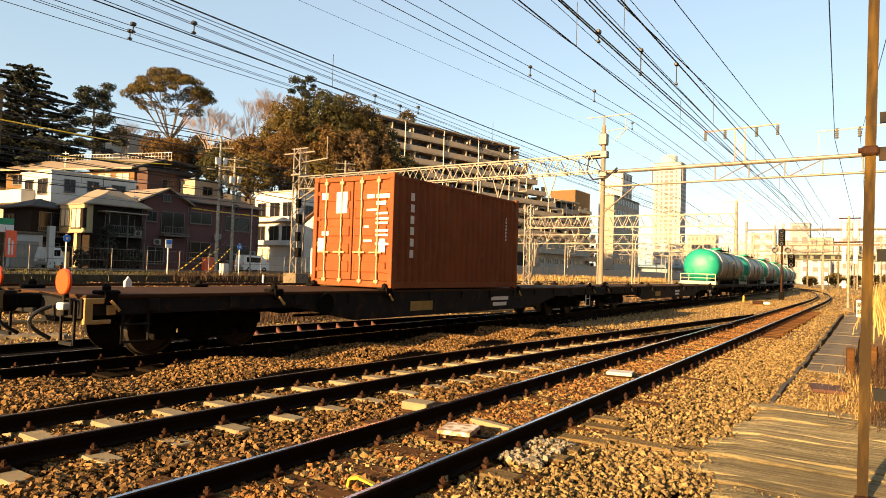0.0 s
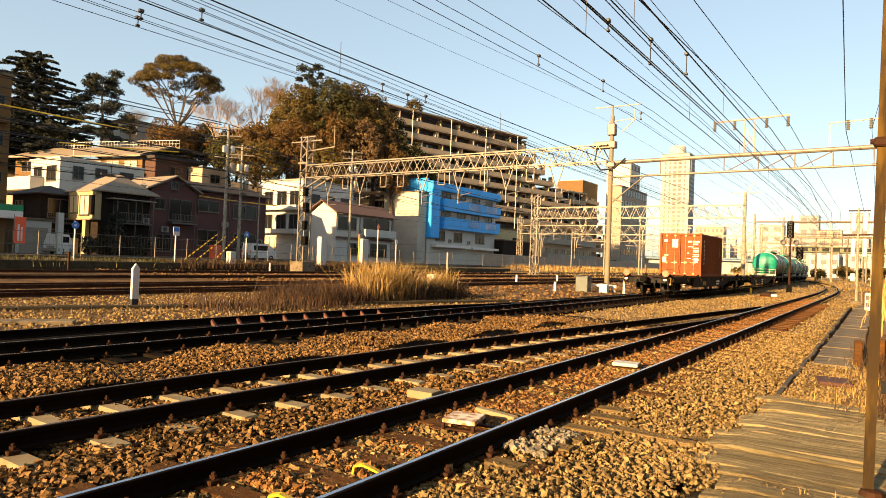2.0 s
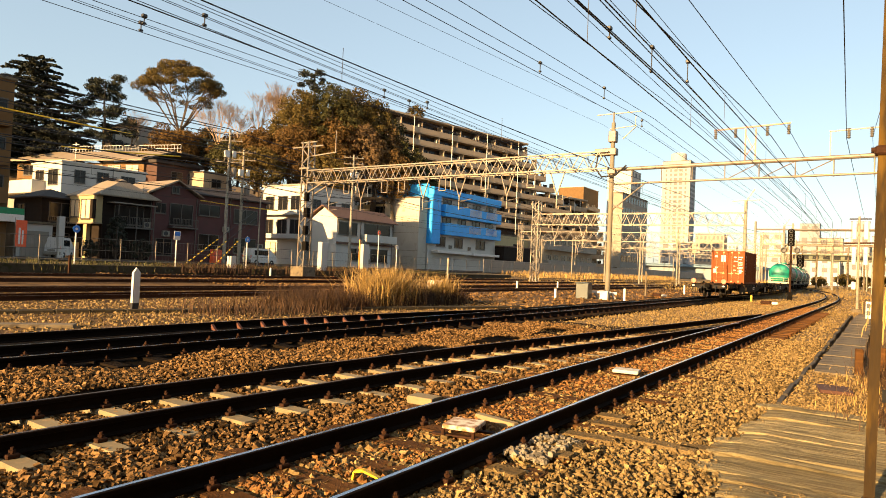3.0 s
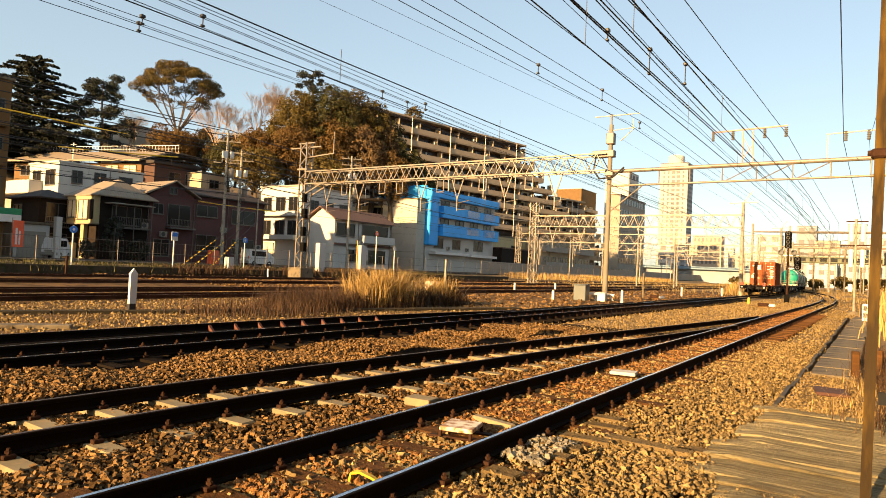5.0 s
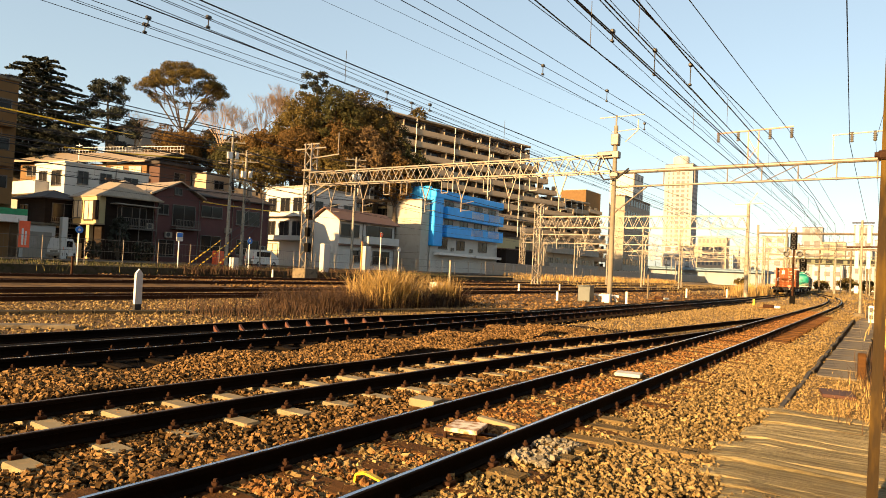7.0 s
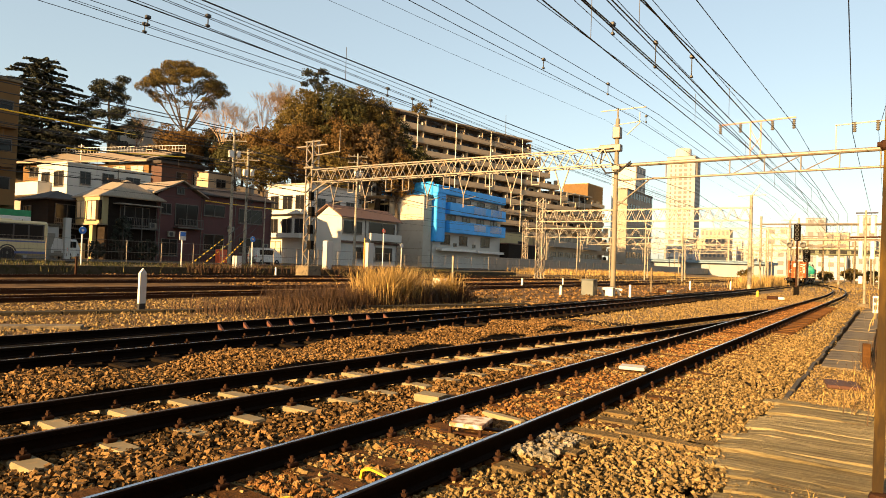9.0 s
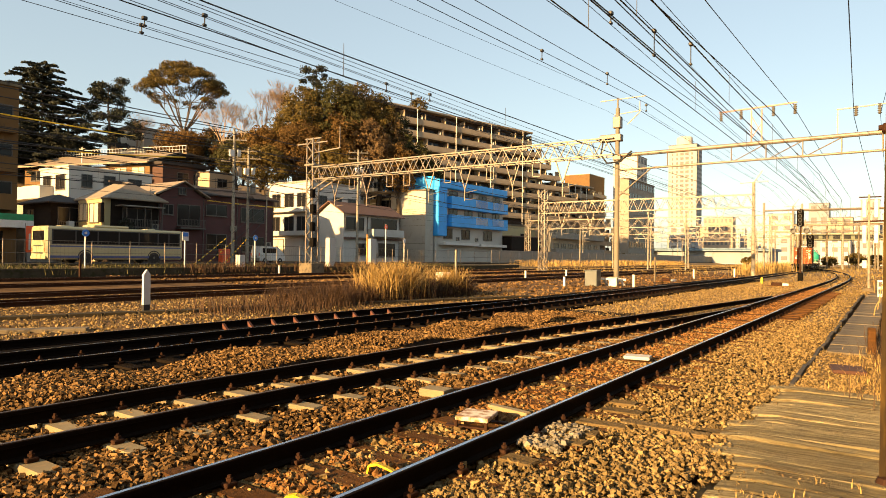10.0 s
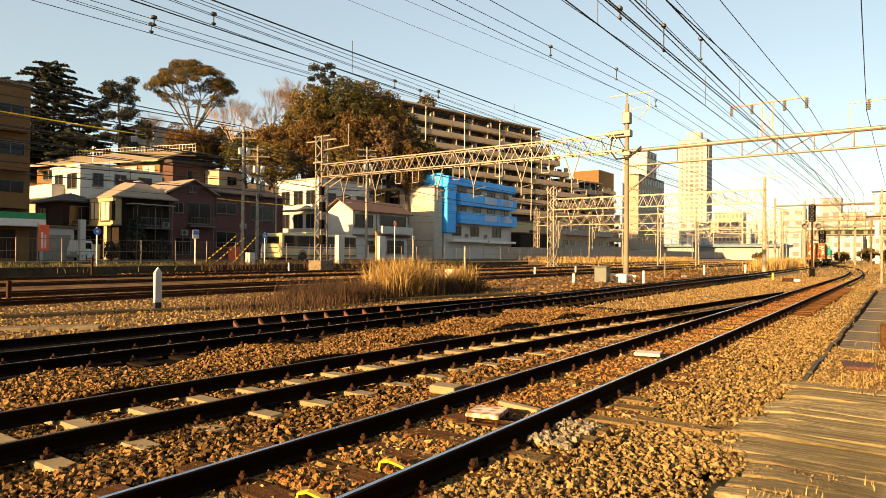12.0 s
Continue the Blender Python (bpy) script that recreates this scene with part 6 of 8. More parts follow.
utility_pole(-55.5, 41.9, 14.0, "concrete utility pole with crossarms and a transformer")
utility_pole(-56.6, 44.6, 12.5, "slim concrete utility pole with crossarms")
utility_pole(-56, 61.2, 14.6, "concrete utility pole with a lamp arm")
for pts, sagm in ((((-58, -30, 17), (-55.5, 41.9, 14.4)), .7), (((-58.6, -30, 16.4), (-56.0, 41.4, 14.3)), .8), (((-58, -30, 15.0), (-55.5, 41.9, 12.8)), .9), (((-58, -30, 13.2), (-55.5, 41.9, 11.0)), .8),
                  (((-57.5, -30, 12.4), (-55.5, 41.9, 10.2)), 1.0), (((-55.5, 41.9, 14.4), (-56, 61.2, 14.2)), .4), (((-55.5, 41.9, 12.8), (-56, 61.2, 12.6)), .5), (((-55.5, 41.9, 11.0), (-56, 61.2, 10.8)), .5),
                  (((-56, 61.2, 14.2), (-54, 110, 12)), .8), (((-56, 61.2, 12.6), (-54, 110, 10.8)), .9), (((-56, 61.2, 10.8), (-54, 110, 9.6)), .8), (((-55.5, 41.9, 9.8), (-56, 61.2, 9.4)), .6), (((-57.5, -30, 10.6), (-55.5, 41.9, 9.6)), .6), (((-57, -30, 15.8), (-54.6, 41.9, 13.6)), 1.3), (((-57, -30, 14.0), (-55.5, 41.9, 12.2)), 1.2), (((-57, -30, 11.6), (-55.5, 41.9, 10.6)), 1.3), (((-57, -30, 9.4), (-55.5, 41.9, 8.8)), 0.9), (((-55.5, 41.9, 12.2), (-56, 61.2, 12.0)), .6), (((-55.5, 41.9, 8.8), (-56, 61.2, 8.6)), .5), (((-57, -30, 8.3), (-55.5, 41.9, 7.9)), 0.8)):
    c = thing("street_cable", label="black street cable slung between utility poles", category="cable", group="street cables")
    wire("cable", pts, 0.045, c, 14, sagm)
for pts in (((-58, -30, 14.2), (-55.5, 41.9, 11.9)), ((-58, 5, 9.5), (-55.5, 41.9, 11.3)), ((-58, 20, 8.4), (-58, 56, 7.0))):
    c = thing("cable_guard", label="yellow guard tube sleeved on a street cable", category="cable guard", group="cable guards")
    s = sh()
    a, b = Vector(pts[0]), Vector(pts[1])
    for i in range(8, 12):
        s.rod(a.lerp(b, i / 14) - Vector((0, 0, 2.6 * (i / 14) * (1 - i / 14))), a.lerp(b, (i + 1) / 14) - Vector((0, 0, 2.6 * ((i + 1) / 14) * (1 - (i + 1) / 14))), 0.06, 6)
    part("tube", s, M_YELLOW, c)
for a, b in (((-50.2, 33.33, 0.1), (-55.6, 46.47, 6.89)), ((-50.2, 34.55, 0.1), (-55.6, 47.12, 6.58)), ((-50.2, 36.51, 0.1), (-55.6, 47.74, 6.77))):
    g = thing("guy_wire", label="black and yellow striped guy wire of a utility pole", category="guy wire", group="guy wires")
    a, b = Vector(a), Vector(b)
    part("wire", sh().rod(a, b, 0.025, 6), M_WIRE, g)
    for i in range(10):
        part("sleeve_band", sh().rod(a.lerp(b, 0.02 + i * 0.042), a.lerp(b, 0.04 + i * 0.042), 0.05, 8), M_YELLOW, g)


lampp = thing("street_lamp", (-55, 45.8, 0.4), 0, "slim grey street lamp with a bent arm beside the road", "street lamp")
part("pole", sh().rod((0, 0, 0), (0, 0, 7.6), 0.08, 10, 0.055), M_POLE, lampp)
part("arm", sh().tube([(0, 0, 7.5), (0.05, 0.5, 8.4), (0.05, 1.2, 8.95), (0.05, 1.75, 9.1)], 0.045, 8), M_POLE, lampp)
part("lantern", sh().box(-0.1, 1.6, 9.05, 0.2, 2.35, 9.22, 0.05), M_GALV, lampp, "pale lantern head")


def street_sign(x, y, h, kind, label):
    root = thing("street_sign", (x, y, 0.3), label=label, category="sign", group="street signs")
    part("post", sh().rod((0, 0, 0), (0, 0, h), 0.05, 8), M_PALE_LETTER, root)
    if kind == "square":
        part("plate", sh().box(0.05, -0.3, h - 0.75, 0.09, 0.3, h, 0.015), M_WHITE, root)
        part("mark", sh().box(0.092, -0.25, h - 0.4, 0.098, 0.25, h - 0.06), mat("blue_sign", (0.02, 0.15, 0.5), 0.4), root)
    else:
        part("plate", sh().lathe((0.05, 0, h - 0.3), (1, 0, 0), [(0, 0.02), (0, 0.27), (0.03, 0.27), (0.03, 0.02)], 24), kind, root)
        part("mark", sh().lathe((0.082, 0, h - 0.3), (1, 0, 0), [(0, 0.02), (0, 0.1), (0.004, 0.1), (0.004, 0.02)], 20), M_WHITE, root)
    return root


M_BLUESIGN = mat("blue_sign", (0.02, 0.15, 0.5), 0.4)
street_sign(-49, 32.2, 3.0, "square", "white street sign plate with a blue panel on a pole")
street_sign(-49, 39.5, 3.0, M_BLUESIGN, "round blue road sign on a pole")
street_sign(-49, 24.0, 2.9, M_BLUESIGN, "round blue road sign beside the garage")
street_sign(-49, 58.5, 4.9, M_RED, "round red and white road sign on a red post")
street_sign(-49, 62.0, 3.3, M_WHITE, "round white mirror-like disc on a post")
mir = thing("traffic_mirror", (-49, 55.2, 0.3), label="round convex traffic mirror on an orange post", category="traffic mirror")
part("post", sh().rod((0, 0, 0), (0, 0, 3.6), 0.06, 8), mat("orange_post", (0.75, 0.3, 0.05), 0.5), mir)
part("mirror", sh().lathe((0.1, 0.5, 3.2), (1, 0, 0), [(0, 0.4), (0.05, 0.42), (0.09, 0.3), (0.1, 0.02)], 20), M_GREYTANK, mir)
for (x, y, w, h) in ((-48.6, 49.0, 0.9, 3.3), (-48.8, 55.8, 1.0, 3.4), (-48.4, 37.4, 0.6, 1.4)):
    p_ = thing("concrete_pier", (x, y, 0), label="pale upright concrete block beside the fence", category="concrete block", group="concrete blocks by the fence")
    part("block", sh().box(-0.3, -w / 2, -0.2, 0.3, w / 2, h, 0.03), M_PLASTER, p_)

# ---- trees and plants ----
M_BARK = mat("tree_bark", (0.06, 0.042, 0.027), 0.9, var=0.3, scale=3, fine=20)
M_TWIG = mat("pale_bare_twigs", (0.3, 0.205, 0.13), 0.9, var=0.2, scale=3, fine=20, bump=0)
M_LEAF_CEDAR = mat("dark_cedar_needles", (0.018, 0.022, 0.012), 0.85, var=0.2, scale=1, fine=6, bump=0, island=0.5)
M_LEAF_OLIVE = mat("olive_brown_leaves", (0.085, 0.06, 0.016), 0.85, var=0.4, scale=0.25, fine=3, bump=0, island=0.22, spec=0.2)
M_LEAF_RUST = mat("rusty_brown_leaves", (0.095, 0.053, 0.016), 0.85, var=0.4, scale=0.25, fine=3, bump=0, island=0.22, spec=0.2)
M_LEAF_TAN = mat("tan_shaggy_foliage", (0.125, 0.077, 0.036), 0.85, var=0.4, scale=0.3, fine=3, bump=0, island=0.22, spec=0.2)
M_LEAF_GREEN = mat("dark_evergreen_leaves", (0.045, 0.042, 0.013), 0.85, var=0.4, scale=0.25, fine=3, bump=0, island=0.22, spec=0.2)


def leaf_mesh(name, pts, size, material, parent, seed, flat=0.0, out=None, loose=0.55):
    """Small four-cornered leaves; with out given they lie roughly across those outward directions."""
    rng = np.random.default_rng(seed)
    n = len(pts)
    if out is None:
        a = rng.normal(size=(n, 3))
        a[:, 2] *= 1 - flat
    else:
        a = np.cross(out + rng.normal(size=(n, 3)) * loose, rng.normal(size=(n, 3)))
    a /= np.linalg.norm(a, axis=1)[:, None] + 1e-9
    b = np.cross(a, rng.normal(size=(n, 3)) if out is None else out + rng.normal(size=(n, 3)) * loose)
    b /= np.linalg.norm(b, axis=1)[:, None] + 1e-9
    s = size * rng.uniform(0.6, 1.4, (n, 1))
    w = s * rng.uniform(0.4, 0.8, (n, 1))
    v = np.stack([pts - a * s, pts + b * w, pts + a * s, pts - b * w], 1).reshape(-1, 3)
    f = np.arange(4 * n).reshape(n, 4)
    return raw(name, v, f, material, parent)


def blob_points(blobs, per, rng, lump=0.5, normals=False):
    out, way = [], []
    for (c, r) in blobs:
        n = int(per * (r[0] * r[1] + r[1] * r[2] + r[0] * r[2]) / 3)
        d = rng.normal(size=(n, 3))
        d /= np.linalg.norm(d, axis=1)[:, None]
        ph = rng.uniform(0, 6, 3)
        k = 1 + 0.16 * np.sin(d[:, 0] * 7 + ph[0]) * np.sin(d[:, 1] * 8 + ph[1]) + 0.12 * np.sin(d[:, 2] * 9 + ph[2])
        rad = rng.uniform(lump, 1.0, (n, 1)) ** 0.6 * k[:, None]
        out.append(np.array(c) + d * rad * np.array(r))
        way.append(d)
    return (np.concatenate(out), np.concatenate(way)) if normals else np.concatenate(out)


def trunk_and_limbs(root, base, targets, r, split, material=None):
    s = sh()
    b, sp = Vector(base), Vector(split)
    m = b.lerp(sp, 0.5) + Vector((0.2, 0.15, 0))
    s.rod(b, m, r, 8, r * 0.85).rod(m, sp, r * 0.85, 8, r * 0.65)
    part("trunk", s, material or M_BARK, root, "", True)
    for t in targets:
        t = Vector(t)
        k = sp.lerp(t, 0.5) + Vector((0, 0, 0.12 * (t - sp).length * (0.4 if t.z > sp.z else -0.2)))
        part("limb", sh().rod(sp, k, r * 0.42, 6, r * 0.28).rod(k, t, r * 0.28, 6, r * 0.1), material or M_BARK, root)


def broadleaf(x, y, z0, h, w, seed, material, label, per=200, size=0.2, nb=16, dome=1.0, low=0.25):
    """A crown of many small leafy clumps on an uneven dome, with a few large boughs of foliage inside."""
    rng = np.random.default_rng(seed)
    root = thing("tree", (x, y, z0), label=label, category="tree", group="trees on the hill")
    zc, hz = h * (low + 1) / 2, h * (1 - low) / 2
    blobs = []
    for i in range(nb):
        u = 1 - 1.75 * (i + 0.5) / nb
        a = 2.4 * i + rng.uniform(-.4, .4)
        rr = math.sqrt(max(0.0, 1 - u * u)) * rng.uniform(0.72, 1.0)
        q = rng.uniform(0.075, 0.135) * w
        blobs.append((((w / 2 - q * 0.7) * rr * math.cos(a), (w / 2 - q * 0.7) * rr * math.sin(a), zc + (hz - q * 0.6) * u * rng.uniform(0.9, 1.0)), (q, q, q * 0.75)))
    pts, way = blob_points(blobs, per, rng, 0.6, True)
    leaf_mesh("crown", pts, size, material, root, seed, 0.0, way)
    inner = blob_points([((0, 0, zc), (w * 0.36, w * 0.36, hz * 0.78))], 42, rng)
    leaf_mesh("inner_foliage", inner, size * 2.6, material, root, seed + 7)
    trunk_and_limbs(root, (0, 0, -2), [b[0] for b in blobs[::max(2, nb // 8)]], 0.022 * h + 0.1, (0, 0, h * low))
    return root


def umbrella_tree(x, y, z0, h, w, seed):
    rng = np.random.default_rng(seed)
    root = thing("umbrella_tree", (x, y, z0), label="tall broad tree with a domed olive-brown crown and bare limbs", category="tree", group="trees on the hill")
    blobs = []
    for i in range(64):
        a, q = 2.4 * i, math.sqrt((i + 0.5) / 64)
        rr = q * w * 0.47
        zz = h * (0.985 - 0.26 * q ** 2.4) + rng.uniform(-1.3, .25)
        s = rng.uniform(0.75, 1.2) * w * 0.075
        blobs.append(((rr * math.cos(a), rr * math.sin(a), zz - s * 0.5), (s, s, s * 0.55)))
    for i in range(9):
        a, k = 0.7 * i, rng.uniform(0.32, 0.46)
        blobs.append(((k * w * math.cos(a), k * w * math.sin(a), h * rng.uniform(0.58, 0.68)), (0.8, 0.8, 0.4)))
    pts, way = blob_points(blobs, 680, rng, 0.5, True)
    leaf_mesh("crown", pts, 0.1, M_LEAF_OLIVE, root, seed, 0.0, way)
    s = Vector((0.3, 0, h * 0.3))
    part("trunk", sh().rod((0, 0, -2), (-0.1, 0.1, h * 0.15), 0.42, 9, 0.36).rod((-0.1, 0.1, h * 0.15), s, 0.36, 9, 0.28), M_BARK, root)
    for i in range(9):
        a = 2.4 * i + 0.4
        k = Vector((0.22 * w * math.cos(a), 0.22 * w * math.sin(a), h * (0.52 + 0.04 * (i % 4))))
        limb = part("limb", sh().tube([s, s.lerp(k, 0.5) + Vector((0, 0, -0.3)), k], 0.13), M_BARK, root)
        near = sorted(blobs, key=lambda b: (Vector(b[0]) - k).length)[:7]
        tw = sh()
        for b in near:
            e = Vector(b[0])
            m = k.lerp(e, 0.5) + Vector((0.15, 0.1, 0.2))
            tw.tube([k, m, e], 0.05)
            for _ in range(3):
                tw.tube([m, m.lerp(e, 0.6) + Vector((rng.uniform(-.7, .7), rng.uniform(-.7, .7), rng.uniform(0, .5)))], 0.025, 4)
        part("branch", tw, M_BARK, limb)
    low = [((rng.uniform(-.3, .3) * w, rng.uniform(-.3, .3) * w, h * rng.uniform(0.05, 0.36)), (1.5, 1.5, 1.2)) for _ in range(20)]
    leaf_mesh("ivy", blob_points(low, 330, rng), 0.13, M_LEAF_RUST, root, seed + 1)


def cedar(x, y, z0, h, w, seed, n=130):
    """A broad old cedar: level, drooping boughs all the way up to a flat, ragged top."""
    rng = np.random.default_rng(seed)
    root = thing("cedar", (x, y, z0), label="tall dark cedar with broad level tiers of boughs", category="tree", group="trees on the hill")
    pts, s = [], None
    for i in range(n):
        u = i / n
        z = h * (0.1 + 0.89 * u)
        L = w / 2 * (1 - u) ** 0.34 * rng.uniform(0.5, 1.12) + 0.5
        a = 2.4 * i + rng.uniform(-.4, .4)
        d = np.array([math.cos(a), math.sin(a), 0])
        rise = rng.uniform(0.0, 0.22)
        if i % 8 == 0:
            part("bough", sh().rod((0, 0, z), np.array([0, 0, z]) + d * L + np.array([0, 0, L * rise]), 0.08 * (1 - u) + 0.03, 5, 0.02), M_BARK, root)
        m = int(64 * L) + 60
        k = rng.uniform(0.15, 1.05, m)
        side = np.array([-d[1], d[0], 0])
        p = np.array([0, 0, z]) + d * (k * L)[:, None] + side * (rng.normal(size=m) * 0.32 * (0.25 + L * 0.2) * (1.15 - k * 0.75))[:, None]
        p[:, 2] += L * rise * k - 0.09 * L * k ** 3 - rng.random(m) * 0.3
        pts.append(p)
    leaf_mesh("needles", np.concatenate(pts), 0.2, M_LEAF_CEDAR, root, seed, 0.75)
    part("trunk", sh().rod((0, 0, -2), (0, 0, h * 0.97), 0.45, 8, 0.05), M_BARK, root, "", True)


def pine(x, y, z0, h, w, seed, n_pad=13):
    rng = np.random.default_rng(seed)
    root = thing("pine", (x, y, z0), label="dark pine with a crooked trunk and flat needle pads", category="tree", group="trees on the hill")
    blobs = []
    for i in range(n_pad):
        a, u = 2.4 * i + rng.uniform(-.5, .5), (i + 0.5) / n_pad
        rr = w * 0.48 * (1 - 0.62 * u) * rng.uniform(0.35, 1.1)
        q = w * rng.uniform(0.05, 0.11)
        blobs.append(((rr * math.cos(a), rr * math.sin(a), h * (0.3 + 0.68 * u) + rng.uniform(-.4, .4)), (q * 1.25, q * 1.25, q * 0.7)))
    leaf_mesh("needles", blob_points(blobs, 480, rng, 0.1), 0.15, M_LEAF_CEDAR, root, seed)
    sp = Vector((0.4, 0.2, h * 0.4))
    part("trunk", sh().rod((0, 0, -2), sp, 0.3, 8, 0.24).rod(sp, (-0.2, 0.1, h * 0.72), 0.24, 8, 0.16).rod((-0.2, 0.1, h * 0.72), (0, 0, h * 0.97), 0.16, 8, 0.05), M_BARK, root, "", True)
    for b in blobs[::2]:
        e = Vector(b[0])
        o = Vector((0, 0, max(h * 0.25, e.z - 0.25 * math.hypot(e.x, e.y))))
        part("limb", sh().tube([o, o.lerp(e, 0.5) + Vector((0, 0, -0.15)), e], 0.06), M_BARK, root)


def bare_tree(x, y, z0, h, seed, spread=0.55, r0=0.18, levels=5):
    rng = random.Random(seed)
    root = thing("bare_tree", (x, y, z0), label="leafless winter tree with fine pale twigs", category="tree", group="trees on the hill")
    limbs, twigs = sh(), sh()
    def grow(p, d, L, r, k):
        q = p + d * L
        (limbs if k > 2 else twigs).rod(p, q, r, 5 if k > 2 else 3, r * 0.7)
        if k == 0:
            return
        for i in range(4 if k < 4 else 3):
            n = (d + Vector((rng.uniform(-1, 1), rng.uniform(-1, 1), rng.uniform(-.25, .6))) * spread).normalized()
            grow(p.lerp(q, rng.uniform(0.6, 1.0)), n, L * rng.uniform(0.6, 0.85), max(r * 0.55, 0.012), k - 1)
    grow(Vector((0, 0, -1)), Vector((0, 0, 1)), h * 0.32, r0, levels)
    part("branching_stem", limbs, M_TWIG, root)
    part("twig_crown", twigs, M_TWIG, root)


cedar(-121, 51.6, 12, 22.6, 19, 1, 150)
cedar(-126, 44, 12, 19, 16, 2, 100)
pine(-116, 60.4, 16, 16.6, 13, 3, 30)
pine(-119, 55.0, 14, 12.5, 10, 4, 20)
umbrella_tree(-102, 66.2, 17.0, 18.4, 15.0, 5)
bare_tree(-114, 64.6, 18, 12.0, 12, 0.6, 0.1)
bare_tree(-92, 67.4, 18, 13, 6, 0.45, 0.14)
bare_tree(-95.5, 69.5, 18, 14, 7, 0.5)
bare_tree(-92.5, 71.5, 18, 12.5, 8, 0.5)
bare_tree(-90.5, 77.6, 18.5, 17.0, 9, 0.42, 0.2, 6)
bare_tree(-89.5, 79.5, 18.5, 16.2, 14, 0.42, 0.18, 6)
bare_tree(-91.5, 75.2, 18, 13.5, 10, 0.42)
pine(-80.2, 77.0, 21, 12.8, 8.5, 11, 22)
for i, (x, y, z, h, w, m) in enumerate((
        (-84.5, 76, 12, 15, 10, M_LEAF_OLIVE), (-80.5, 74.5, 12, 17.6, 10, M_LEAF_OLIVE), (-77.5, 78.5, 13, 18.6, 11.5, M_LEAF_GREEN), (-76.5, 83.2, 13, 18.9, 10.5, M_LEAF_OLIVE), (-74.3, 86.6, 12, 18.4, 8.5, M_LEAF_OLIVE),
        (-72.6, 87.6, 10, 17.0, 6.5, M_LEAF_TAN), (-71.2, 89.2, 9, 15.0, 6, M_LEAF_GREEN), (-70, 92.2, 8, 14.4, 7, M_LEAF_GREEN),
        (-79, 72.5, 9, 14.5, 11, M_LEAF_RUST), (-76, 78, 9, 16.5, 11, M_LEAF_RUST), (-72.5, 81.5, 8, 17.0, 9, M_LEAF_TAN), (-74, 74.5, 8, 11, 9, M_LEAF_OLIVE), (-80, 66, 9, 9.5, 9, M_LEAF_OLIVE), (-84, 69, 12, 10.5, 8, M_LEAF_RUST),
        (-69.5, 86.0, 8, 13, 8, M_LEAF_RUST), (-71, 95, 9, 11, 9, M_LEAF_GREEN), (-87, 66, 12, 8, 8, M_LEAF_GREEN), (-101, 66.5, 13, 9.5, 8, M_LEAF_RUST), (-97, 71.5, 13, 9, 7, M_LEAF_RUST), (-98.5, 69.8, 13, 11, 5, M_LEAF_CEDAR),
        (-112, 69, 14, 5.5, 7, M_LEAF_RUST), (-121, 55.5, 13, 9.5, 11, M_LEAF_CEDAR), (-128, 51, 13, 11, 12, M_LEAF_CEDAR), (-80.0, 96, 14, 16, 10, M_LEAF_GREEN), (-85, 91, 14, 18, 11, M_LEAF_OLIVE), (-124, 41, 10, 13, 13, M_LEAF_CEDAR),
        (-110, 72, 16, 9, 10, M_LEAF_RUST), (-98, 76, 16, 8, 9, M_LEAF_RUST), (-88, 72, 14, 9, 8, M_LEAF_OLIVE))):
    broadleaf(x, y, z, h, w, 30 + i, m, ("rounded evergreen with dense dark foliage" if m in (M_LEAF_GREEN, M_LEAF_CEDAR) else "rounded tree with dry brown-olive foliage"), per=205, size=0.14, nb=56)
for i, (x, y, h, w) in enumerate(((-62.2, 34.3, 4.6, 2.4), (-61.6, 36.6, 2.4, 2.4), (-61.8, 31.6, 2.0, 2.0), (-61.5, 45.8, 1.8, 2.6))):
    broadleaf(x, y, 0.4, h, w, 150 + i, M_LEAF_CEDAR, "dark evergreen shrub in front of a house", per=900, size=0.1, nb=26, low=0.05)
for i, (x, y, h, w) in enumerate(((-13.5, 196, 3.2, 5), (-8, 205, 4.2, 6), (-3, 186, 3.6, 5), (2, 176, 4.0, 5), (-36, 215, 3.0, 5), (-62, 176, 3.4, 5), (-66, 190, 3.0, 4), (6, 150, 5, 6), (-58, 150, 2.6, 4))):
    broadleaf(x, y, -0.3, h, w, 120 + i, M_LEAF_OLIVE, "low scrubby bush beside the far tracks", per=200, size=0.18, nb=16, low=0.1)
for i, (x, y, z, h, w) in enumerate(((-94, 124, 34.5, 5.5, 5), (-97, 130, 34.5, 4, 4))):
    broadleaf(x, y, z, h, w, 80 + i, M_LEAF_OLIVE, "small tree above the apartment roof", per=300, size=0.14, nb=20)


